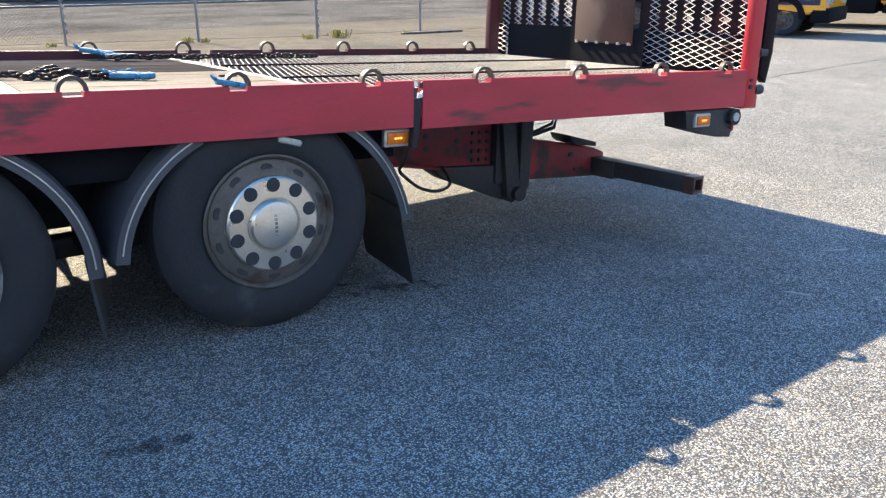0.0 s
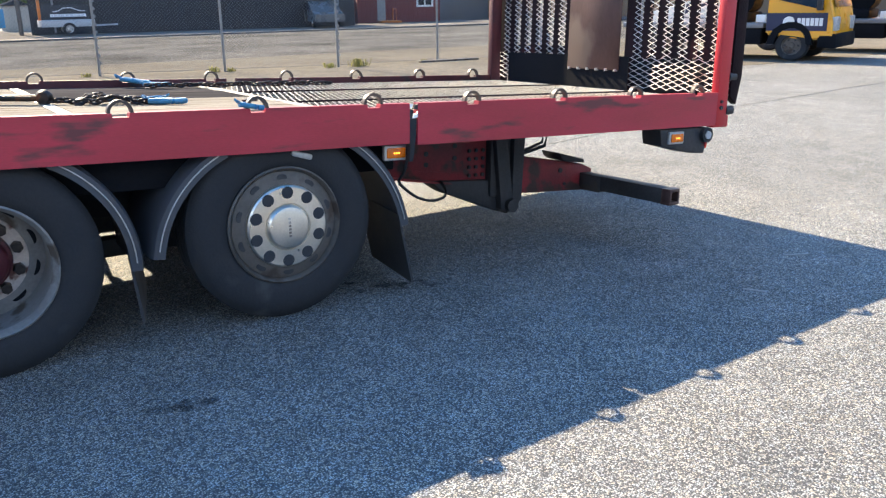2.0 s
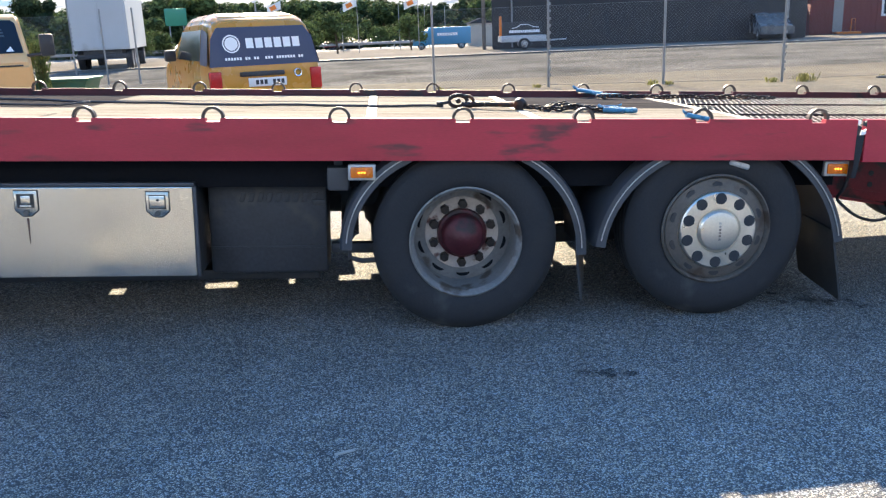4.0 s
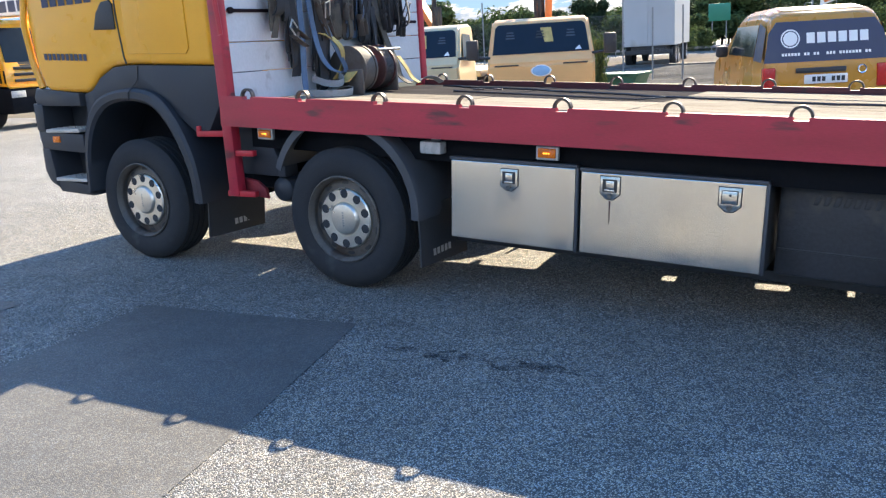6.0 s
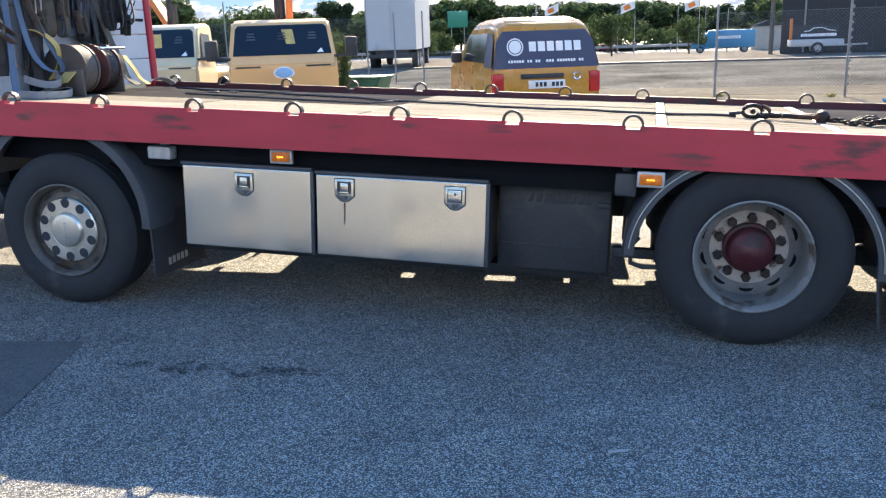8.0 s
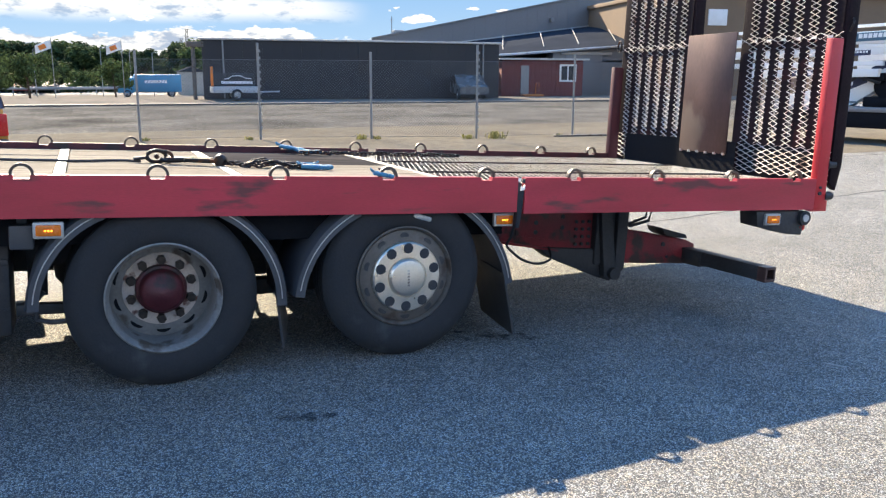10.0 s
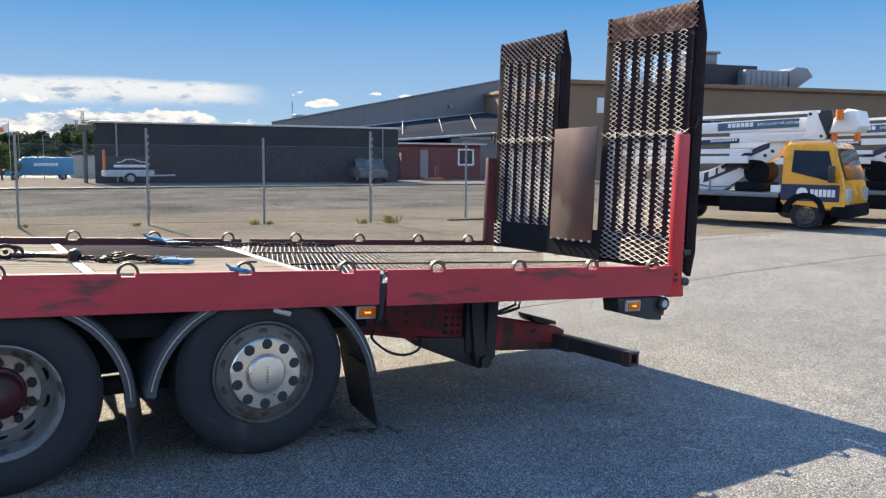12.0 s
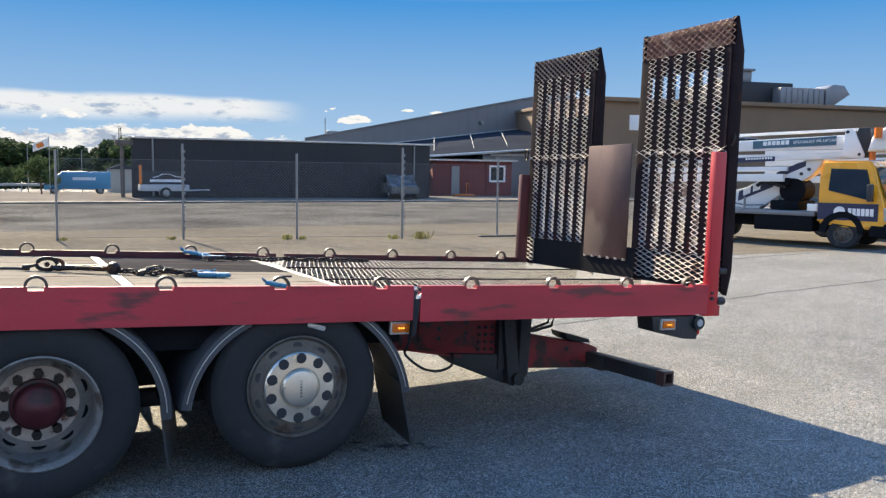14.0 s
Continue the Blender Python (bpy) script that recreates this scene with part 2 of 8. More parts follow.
GLASS_DARK = mat("dark_glass", (0.010, 0.014, 0.022), 0.05, 0, 0.1, 3, 0.02, 60, 0.0, spec=0.4)
GLASS_SKY = mat("bright_reflecting_glass", (0.05, 0.06, 0.07), 0.04, 0.6, 0.1, 3, 0.02, 60, 0.0)
CHIPPED = mat("chipped_pale_disc", (0.50, 0.43, 0.38), 0.6, 0.1, 0.2, 9, 0.1, 80, 0.15, spots=(0.12, 0.05, 0.04), spot_scale=12, spot_amount=0.55)


def asphalt_mat(name, light, dark, chip, spec=0.3, rough=0.82, wear_amount=0.16, relief=0.7):
    """Worn chip asphalt: a bed of pale and dark stones, broad wear, hairline marks."""
    m = bpy.data.materials.new(name)
    m.use_nodes = True
    n, l = m.node_tree.nodes, m.node_tree.links
    b = n["Principled BSDF"]
    b.inputs["Roughness"].default_value = rough
    b.inputs["Specular IOR Level"].default_value = spec
    tc = n.new("ShaderNodeTexCoord")

    def tex(kind, s, **k):
        t = n.new(kind)
        t.inputs["Scale"].default_value = s
        for a, v in k.items():
            t.inputs[a].default_value = v
        l.new(tc.outputs["Object"], t.inputs["Vector"])
        return t

    v1, v2 = tex("ShaderNodeTexVoronoi", chip), tex("ShaderNodeTexVoronoi", chip * 0.45)
    n1 = tex("ShaderNodeTexNoise", 0.35, Detail=5.0)
    n2 = tex("ShaderNodeTexNoise", 3.0, Detail=6.0)
    n3 = tex("ShaderNodeTexNoise", 14.0, Detail=3.0)

    def rng(sock, a, c, lo=0.0, hi=1.0):
        r = n.new("ShaderNodeMapRange")
        r.inputs[1].default_value, r.inputs[2].default_value, r.inputs[3].default_value, r.inputs[4].default_value = lo, hi, a, c
        l.new(sock, r.inputs[0])
        return r.outputs[0]

    def op(kind, a, c):
        x = n.new("ShaderNodeMath")
        x.operation = kind
        l.new(a, x.inputs[0])
        l.new(c, x.inputs[1])
        return x.outputs[0]

    sep1, sep2 = n.new("ShaderNodeSeparateColor"), n.new("ShaderNodeSeparateColor")
    l.new(v1.outputs["Color"], sep1.inputs[0])
    l.new(v2.outputs["Color"], sep2.inputs[0])
    stones = op("ADD", rng(sep1.outputs[0], 0.0, 0.74), rng(sep2.outputs[1], 0.0, 0.26))
    gaps = rng(v1.outputs["Distance"], 1.0, 0.12, 0.12, 0.72)
    mixf = rng(op("MULTIPLY", stones, gaps), 0.0, 1.0, 0.10, 0.62)
    wear = op("MULTIPLY", rng(n1.outputs["Fac"], 1 - wear_amount, 1 + wear_amount, 0.3, 0.7), rng(n2.outputs["Fac"], 0.88, 1.12, 0.3, 0.7))
    wear = op("MULTIPLY", wear, rng(n3.outputs["Fac"], 0.93, 1.07, 0.3, 0.7))
    cm = n.new("ShaderNodeMix")
    cm.data_type = "RGBA"
    l.new(mixf, cm.inputs[0])
    warm = n.new("ShaderNodeMix")
    warm.data_type = "RGBA"
    l.new(sep2.outputs[2], warm.inputs[0])
    warm.inputs[6].default_value = (light[0] * 1.10, light[1] * 1.0, light[2] * 0.84, 1)
    warm.inputs[7].default_value = (light[0] * 0.90, light[1] * 1.0, light[2] * 1.12, 1)
    cm.inputs[6].default_value = (*dark, 1)
    l.new(warm.outputs[2], cm.inputs[7])
    h = n.new("ShaderNodeHueSaturation")
    l.new(cm.outputs[2], h.inputs["Color"])
    l.new(wear, h.inputs["Value"])
    l.new(h.outputs["Color"], b.inputs["Base Color"])
    bp = n.new("ShaderNodeBump")
    bp.inputs["Strength"].default_value, bp.inputs["Distance"].default_value = relief, 0.006
    l.new(op("ADD", gaps, rng(sep1.outputs[1], 0.0, 0.6)), bp.inputs["Height"])
    l.new(bp.outputs["Normal"], b.inputs["Normal"])
    return m


ASPHALT = asphalt_mat("worn_chip_asphalt", (0.515, 0.505, 0.47), (0.064, 0.066, 0.068), 150)
PATCH = asphalt_mat("fine_patch_asphalt", (0.185, 0.180, 0.172), (0.060, 0.062, 0.063), 170, 0.4, 0.65, 0.16, 0.2)
GRAVEL = asphalt_mat("grey_gravel_yard", (0.215, 0.205, 0.188), (0.070, 0.068, 0.064), 26, 0.0, 0.85, 0.42)
PAVED = asphalt_mat("pale_concrete_yard", (0.205, 0.183, 0.148), (0.13, 0.116, 0.095), 40, 0.0)
ROADWAY = asphalt_mat("sunlit_road", (0.24, 0.22, 0.19), (0.16, 0.145, 0.125), 40, 0.0)


def stain_mat():
    """Oil soaked into the stones: dark and broken up, thinning out to nothing at its ragged edge."""
    m = asphalt_mat("oil_stain", (0.20, 0.20, 0.20), (0.030, 0.030, 0.031), 88)
    n, l = m.node_tree.nodes, m.node_tree.links
    tc = n.new("ShaderNodeTexCoord")
    t = n.new("ShaderNodeTexNoise")
    t.inputs["Scale"].default_value, t.inputs["Detail"].default_value = 9.0, 8.0
    l.new(tc.outputs["Object"], t.inputs["Vector"])
    r = n.new("ShaderNodeMapRange")
    r.inputs[1].default_value, r.inputs[2].default_value, r.inputs[3].default_value, r.inputs[4].default_value = 0.42, 0.66, 0.0, 0.75
    l.new(t.outputs["Fac"], r.inputs[0])
    l.new(r.outputs[0], n["Principled BSDF"].inputs["Alpha"])
    return m


STAIN = stain_mat()


# ---- mesh tools ----
def bm_box(bm, x0, x1, y0, y1, z0, z1, bevel=0.0, seg=2, m=None):
    r = bmesh.ops.create_cube(bm, size=1.0)
    bmesh.ops.transform(bm, matrix=Matrix.Translation(((x0 + x1) / 2, (y0 + y1) / 2, (z0 + z1) / 2)) @ Matrix.Diagonal((x1 - x0, y1 - y0, z1 - z0, 1)), verts=r["verts"])
    vs = r["verts"]
    if bevel:
        es = list({e for v in vs for e in v.link_edges})
        vs = bmesh.ops.bevel(bm, geom=es, offset=bevel, segments=seg, affect="EDGES", profile=0.5)["verts"]
    if m is not None:
        bmesh.ops.transform(bm, matrix=m, verts=vs)
    return vs


def bm_rod(bm, a, b, r, seg=10, r2=None, caps=True):
    a, b = Vector(a), Vector(b)
    d = b - a
    q = d.to_track_quat("Z", "Y").to_matrix().to_4x4()
    got = bmesh.ops.create_cone(bm, cap_ends=caps, segments=seg, radius1=r, radius2=r if r2 is None else r2, depth=d.length, matrix=Matrix.Translation((a + b) / 2) @ q)
    return got["verts"]


def bm_tube(bm, pts, r, seg=8, closed=False):
    """A round tube along points."""
    pts = [Vector(p) for p in pts]
    n = len(pts)
    rings = []
    up = Vector((0.13, 0.31, 0.94)).normalized()
    for i, p in enumerate(pts):
        a = pts[(i - 1) % n] if closed or i else pts[0]
        b = pts[(i + 1) % n] if closed or i < n - 1 else pts[-1]
        d = (b - a).normalized()
        u = d.cross(up)
        u = u.normalized() if u.length > 1e-4 else Vector((1, 0, 0))
        w = d.cross(u)
        rings.append([bm.verts.new(p + r * (math.cos(2 * math.pi * k / seg) * u + math.sin(2 * math.pi * k / seg) * w)) for k in range(seg)])
    for i in range(n if closed else n - 1):
        s, t = rings[i], rings[(i + 1) % n]
        for k in range(seg):
            bm.faces.new((s[k], s[(k + 1) % seg], t[(k + 1) % seg], t[k]))
    if not closed:
        bm.faces.new(rings[0][::-1])
        bm.faces.new(rings[-1])


def bm_strip(bm, pts, width_dir, width, thick):
    """A flat band (strap, plate) along points, width along width_dir."""
    pts = [Vector(p) for p in pts]
    w = Vector(width_dir).normalized() * width / 2
    rings = []
    for i, p in enumerate(pts):
        d = (pts[min(i + 1, len(pts) - 1)] - pts[max(i - 1, 0)]).normalized()
        t = d.cross(w.normalized()).normalized() * thick / 2
        rings.append([bm.verts.new(p + s) for s in (-w - t, w - t, w + t, -w + t)])
    for a, b in zip(rings, rings[1:]):
        for k in range(4):
            bm.faces.new((a[k], a[(k + 1) % 4], b[(k + 1) % 4], b[k]))
    bm.faces.new(rings[0][::-1])
    bm.faces.new(rings[-1])


def bm_prism(bm, poly, axis, a, b, bevel=0.0, seg=2):
    """A polygon of 2D points pushed along an axis: 'y' takes (x, z) points, 'x' (y, z), 'z' (x, y)."""
    def at(p, h):
        return {"y": (p[0], h, p[1]), "x": (h, p[0], p[1]), "z": (p[0], p[1], h)}[axis]
    lo, hi = [bm.verts.new(at(p, a)) for p in poly], [bm.verts.new(at(p, b)) for p in poly]
    n = len(poly)
    fs = [bm.faces.new(lo), bm.faces.new(hi[::-1])] + [bm.faces.new((lo[i], hi[i], hi[(i + 1) % n], lo[(i + 1) % n])) for i in range(n)]
    bmesh.ops.recalc_face_normals(bm, faces=fs)
    if bevel:
        es = list({e for f in fs[:2] for e in f.edges})
        bmesh.ops.bevel(bm, geom=es, offset=bevel, segments=seg, affect="EDGES", profile=0.5)


def bm_lathe(bm, prof, seg=48, axis="y", m=None):
    """Turns (radius, height) points round an axis."""
    rings = []
    for r, h in prof:
        ring = []
        for k in range(seg):
            c, s = r * math.cos(2 * math.pi * k / seg), r * math.sin(2 * math.pi * k / seg)
            p = Vector((c, h, s)) if axis == "y" else Vector((c, s, h))
            ring.append(bm.verts.new(m @ p if m is not None else p))
        rings.append(ring)
    for a, b in zip(rings, rings[1:]):
        for k in range(seg):
            bm.faces.new((a[k], a[(k + 1) % seg], b[(k + 1) % seg], b[k]))
    for ring, h in ((rings[0], 0), (rings[-1], 1)):
        if (prof[0] if h == 0 else prof[-1])[0] > 1e-5:
            continue
    return rings


def rounded(pts, n=5):
    """More points along a smooth curve through the given ones."""
    out = []
    for i in range(len(pts) - 1):
        p = [Vector(pts[min(max(i + k, 0), len(pts) - 1)]) for k in (-1, 0, 1, 2)]
        for j in range(n):
            u = j / n
            out.append(tuple(0.5 * (2 * p[1] + (p[2] - p[0]) * u + (2 * p[0] - 5 * p[1] + 4 * p[2] - p[3]) * u * u + (3 * p[1] - p[0] - 3 * p[2] + p[3]) * u ** 3)))
    return out + [tuple(pts[-1])]


def finish(name, bm, material, smooth=0.0):
    bmesh.ops.recalc_face_normals(bm, faces=bm.faces)
    me = bpy.data.meshes.new(name)
    bm.to_mesh(me)
    bm.free()
    for mm in (material if isinstance(material, (list, tuple)) else [material]):
        me.materials.append(mm)
    if smooth:
        areas = sorted(p.area for p in me.polygons)
        flat = 12 * areas[len(areas) // 2] if len(areas) > 20 else 1e9
        me.polygons.foreach_set("use_smooth", [p.area < flat for p in me.polygons])
        me.set_sharp_from_angle(angle=radians(smooth))
    return me


def part(name, bm, material, parent, label="", m=None, smooth=35.0):
    ob = new(name, finish(name, bm, material, smooth))
    if m is not None:
        ob.matrix_basis = m
    ob.parent = parent
    return tagged(ob, label)


def thing(name, label, category, m=None, group="", kind=""):
    ob = new(name)
    ob.empty_display_size = 0.2
    if m is not None:
        ob.matrix_basis = m
    return tagged(ob, label, category, group, kind)


def solid(name, bm, material, label, category, m=None, group="", kind="", smooth=35.0):
    ob = new(name, finish(name, bm, material, smooth))
    if m is not None:
        ob.matrix_basis = m
    return tagged(ob, label, category, group, kind)


def again(src, parent, m):
    """The same mesh once more as another part."""
    ob = new(src.name.split(".")[0], src.data)
    ob.matrix_basis = m
    ob.parent = parent
    return ob


def expanded(bm, w, h, cell_w, cell_h, put, t=0.004, d=0.008, lean=0.35):
    """Expanded metal over w x h: slanted strands; put(u, v, out) gives the place."""
    rows, cols = int(round(h / cell_h)), int(round(w / cell_w))
    cw, ch = w / cols, h / rows

    def strand(u0, v0, u1, v1):
        dx, dy = u1 - u0, v1 - v0
        ln = math.hypot(dx, dy)
        nx, ny = -dy / ln * t, dx / ln * t
        vs = []
        for u, v in ((u0, v0), (u1, v1)):
            vs.append([bm.verts.new(put(u + a * nx, v + a * ny, o)) for a, o in ((-1, -(1 - lean) * d), (1, -d), (1, (1 - lean) * d), (-1, d))])
        for k in range(4):
            bm.faces.new((vs[0][k], vs[0][(k + 1) % 4], vs[1][(k + 1) % 4], vs[1][k]))

    for r in range(rows):
        for c in range(cols):
            u, v = c * cw, r * ch
            if r % 2 == 0:
                strand(u, v, u + cw / 2, v + ch)
                strand(u + cw / 2, v + ch, u + cw, v)
            else:
                strand(u, v + ch, u + cw / 2, v)
                strand(u + cw / 2, v, u + cw, v + ch)


def letters(name, word, x0, x1, z0, z1, put, material, parent, label="", gap=0.28):
    """A word stood for by plain bars, one part for each sign; a blank leaves a gap."""
    step = (x1 - x0) / len(word)
    for i, ch in enumerate(word):
        if ch == " ":
            continue
        bm = bmesh.new()
        a, b = x0 + i * step + gap * step / 2, x0 + (i + 1) * step - gap * step / 2
        bm.faces.new([bm.verts.new(put(u, v)) for u, v in ((a, z0), (b, z0), (b, z1), (a, z1))])
        part(name, bm, material, parent, label, smooth=0)


# ---- ground ----
def sheet(bm, poly, z):
    return bm.faces.new([bm.verts.new((x, y, z)) for x, y in poly])


def fall(y):
    """Ground lowered by a metre beyond the yard, to fit the camera's view."""
    return -1.0 * min(max((y - 46.0) / 38.0, 0.0), 1.0)


BREAKS = ((-17.0, 0.0), (-9.0, 0.10), (-6.5, 0.069), (-4.57, 0.022), (-0.61, -0.028), (0.70, -0.033), (5.0, -0.070), (12.0, 0.0))


def ground_z(x, y):
    """Slope along the lorry and fall beyond the yard, fitted to the camera's view."""
    dip = 0.0
    for (x0, z0), (x1, z1) in zip(BREAKS, BREAKS[1:]):
        if x0 <= x <= x1:
            dip = z0 + (z1 - z0) * (x - x0) / (x1 - x0)
    return dip * min(max((12.0 - y) / 6.0, 0.0), 1.0) + fall(y)


def settle(bm):
    """Lays a flat sheet onto the ground, cut where the ground changes slope."""
    for x0, z0 in BREAKS:
        bmesh.ops.bisect_plane(bm, geom=bm.verts[:] + bm.edges[:] + bm.faces[:], plane_co=(x0, 0, 0), plane_no=(1, 0, 0))
    for y0 in (6.0, 12.0):
        bmesh.ops.bisect_plane(bm, geom=bm.verts[:] + bm.edges[:] + bm.faces[:], plane_co=(0, y0, 0), plane_no=(0, 1, 0))
    for v in bm.verts:
        v.co.z += ground_z(v.co.x, v.co.y)


R = 2500.0
bm = bmesh.new()
rows_g = [[bm.verts.new((x, y, ground_z(x, y))) for x in (-R, -200.0, *(b[0] for b in BREAKS), 120.0, R)] for y in (-R, -40.0, 6.0, 12.0, 46.0, 84.0, 200.0, R)]
for p, q in zip(rows_g, rows_g[1:]):
    for k in range(len(p) - 1):
        bm.faces.new((p[k], p[k + 1], q[k + 1], q[k]))
solid("ground", bm, ASPHALT, "pale worn chip asphalt yard with scattered wear", "ground", kind="structure", smooth=0)
bm = bmesh.new()
sheet(bm, [(-160, 19.6), (90, 18.8), (90, 36.2), (-160, 40.0)], 0.008)
solid("gravel_yard", bm, GRAVEL, "grey gravel yard behind the wire fence", "ground", kind="structure", smooth=0)
bm = bmesh.new()
sheet(bm, [(-160, 13.2), (-2.0, 13.2), (1.2, 11.6), (6.0, 9.6), (12.0, 8.2), (20.0, 8.2), (30.0, 12.2), (90, 12.6), (90, 18.8), (-160, 19.6)], 0.006)
settle(bm)
solid("pavement", bm, PAVED, "pale concrete strip along the fence", "pavement", kind="structure", smooth=0)
# Kerb coloured like dark asphalt, to put its shadow line into colour.
bm = bmesh.new()
bm_box(bm, -160, 90, 36.2, 36.45, 0.0, 0.09, 0.02)
solid("kerb", bm, PATCH, "low kerb beyond the gravel, coloured dark for its shadow line", "kerb", kind="structure")
bm = bmesh.new()
rows_g = [[bm.verts.new((x, y, fall(y) + 0.02)) for x in (-160.0, 90.0)] for y in (36.6, 46.0, 84.0, 92.0)]
for p, q in zip(rows_g, rows_g[1:]):
    bm.faces.new((p[0], p[1], q[1], q[0]))
solid("road", bm, ROADWAY, "sunlit pale road beyond the gravel yard", "road", kind="structure", smooth=0)
for poly, label in (([(-4.08, -0.54), (-3.72, -1.88), (-3.40, -3.2), (-3.2, -4.6), (-5.9, -4.6), (-5.42, -2.34), (-5.43, -1.85), (-5.57, -0.8)], "darker smooth asphalt patch beside the lorry"),
                    ([(-6.38, -1.14), (-6.37, -1.81), (-6.5, -3.2), (-9.6, -3.4), (-9.6, -1.7), (-7.42, -1.24)], "dark repaired asphalt square near the cab")):
    bm = bmesh.new()
    sheet(bm, poly, 0.004)
    settle(bm)
    solid("asphalt_patch", bm, PATCH, label, "pavement", kind="structure", smooth=0)


def blot(pts, w, z=0.007):
    """An uneven oil stain along a line."""
    bm = bmesh.new()
    a, b = Vector((*pts[0], 0)), Vector((*pts[-1], 0))
    d = (b - a).normalized()
    n = Vector((-d.y, d.x, 0))
    top, low = [], []
    for k in range(25):
        u = k / 24
        env = math.sin(math.pi * u) ** 0.5
        p = a.lerp(b, u)
        top.append(bm.verts.new(p + n * (w * env * random.uniform(0.25, 1.0)) + Vector((0, 0, z))))
        low.append(bm.verts.new(p - n * (w * env * random.uniform(0.25, 1.0)) + Vector((0, 0, z))))
    for k in range(24):
        bm.faces.new((low[k], low[k + 1], top[k + 1], top[k]))
    settle(bm)
    solid("oil_stain", bm, STAIN, "dark oil stain soaked into the asphalt", "stain", kind="structure", smooth=0)


blot([(-3.72, -0.80), (-2.50, -0.70)], 0.10)
blot([(-0.20, -0.58), (0.10, -0.66)], 0.06)
blot([(0.9, 0.34), (1.65, 0.06)], 0.14)
for x, y, a, ln in ((3.72, -0.72, -25, 0.16), (-5.9, -2.05, 40, 0.5), (2.95, -1.0, -60, 0.12), (-1.2, -1.2, 20, 0.08)):
    bm = bmesh.new()
    bm_box(bm, -ln / 2, ln / 2, -0.008, 0.008, 0.0, 0.006, 0.002, m=pose(x, y, ground_z(x, y), 0, 0, a))
    solid("straw", bm, CONCRETE, "pale sliver lying on the asphalt", "litter")
SEAM = mat("tar_seam", (0.10, 0.095, 0.088), 0.8, 0, 0.3, 5, 0.2, 60, 0.2)
for pts in ([(3.9, 3.2), (9.0, 4.0), (16.0, 4.6), (26, 5.4)], [(4.5, 6.5), (12.0, 7.6), (15.5, 8.0)], [(5.2, -2.2), (9.5, 0.6), (15.0, 2.3)]):
    bm = bmesh.new()
    fine = [Vector((*a, 0.003)).lerp(Vector((*b, 0.003)), k / 14) + Vector((random.uniform(-0.03, 0.03), random.uniform(-0.03, 0.03), 0)) for a, b in zip(pts, pts[1:]) for k in range(14)]
    bm_strip(bm, fine, (0.2, 1, 0), 0.03, 0.004)
    settle(bm)
    solid("tar_seam", bm, SEAM, "thin dark seam across the asphalt", "seam", kind="structure", smooth=0)


# ---- the flatbed lorry; its bed slopes down to the rear ----
BED = pose(0, 0, 1.052, -1.1, 2.76, 0)
truck = thing("flatbed_truck", "red flatbed machine lorry with yellow cab and raised steel loading ramps", "truck")
RING_X = [-5.28] + [(i - 9) * 0.6 for i in range(1, 12)] + [1.80, 2.41, 3.02, 3.58]


def side_rail(name, x0, x1, y0, y1, mt, label, low=-0.205):
    bm = bmesh.new()
    poly = [(x0, low), (x0, 0.0)]
    for x in RING_X:
        if x0 + 0.05 < x < x1 - 0.05:
            poly += [(x - 0.037, 0.0), (x - 0.034, -0.018), (x + 0.034, -0.018), (x + 0.037, 0.0)]
    poly += [(x1, 0.0), (x1, low)]
    bm_prism(bm, poly, "y", y0, y1)
    return part(name, bm, mt, truck, label, BED)


side_rail("side_rail", -5.53, 1.405, 0.0, 0.045, RED, "scratched red steel side rail")
side_rail("side_rail", 1.455, 3.86, 0.002, 0.047, RED, "scratched red steel side rail", -0.215)
# Far low edge raised so the sun passes beneath it.
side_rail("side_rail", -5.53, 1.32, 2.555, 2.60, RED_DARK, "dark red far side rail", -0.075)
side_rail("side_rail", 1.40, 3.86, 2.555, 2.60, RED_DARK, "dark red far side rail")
bm = bmesh.new()
bm_prism(bm, [(1.407, -0.080), (1.453, -0.078), (1.450, -0.16), (1.440, -0.24), (1.432, -0.30), (1.408, -0.30), (1.412, -0.22), (1.407, -0.15)], "y", 0.006, 0.05, 0.004)
part("rail_joint", bm, RUBBER, truck, "black rubber joint strip between the rails", BED)
# White scraps stand for the bright deck seen through the notch.
for poly, mt in (([(1.404, -0.075), (1.424, -0.080), (1.418, -0.050), (1.430, -0.034), (1.406, -0.028)], BLACK),
                 ([(1.428, -0.078), (1.456, -0.074), (1.455, -0.046), (1.444, -0.058), (1.434, -0.052)], LETTER),
                 ([(1.434, -0.030), (1.457, -0.036), (1.456, -0.004), (1.446, -0.012), (1.438, -0.006)], BLACK),
                 ([(1.405, -0.022), (1.420, -0.026), (1.426, -0.006), (1.404, -0.003)], LETTER)):
    bm = bmesh.new()
    bm_prism(bm, poly, "y", 0.004, 0.014)
    part("torn_tape", bm, mt, truck, "black and white scraps standing for the bright notch", BED)

bm = bmesh.new()
N = 14
for k in range(N):
    a0, a1 = math.pi * k / N, math.pi * (k + 1) / N
    q = []
    for r in (0.041, 0.054):
        for a in (a0, a1):
            for y in (0.004, 0.034):
                q.append(bm.verts.new((r * math.cos(a), y, r * math.sin(a) * 1.02)))
    for f in ((0, 1, 3, 2), (4, 6, 7, 5), (0, 2, 6, 4), (1, 5, 7, 3)):
        bm.faces.new([q[i] for i in f])
bmesh.ops.remove_doubles(bm, verts=bm.verts, dist=0.0004)
for s in (-1, 1):
    bm_box(bm, s * 0.0485 - 0.0075, s * 0.0485 + 0.0075, 0.004, 0.034, -0.03, 0.001)
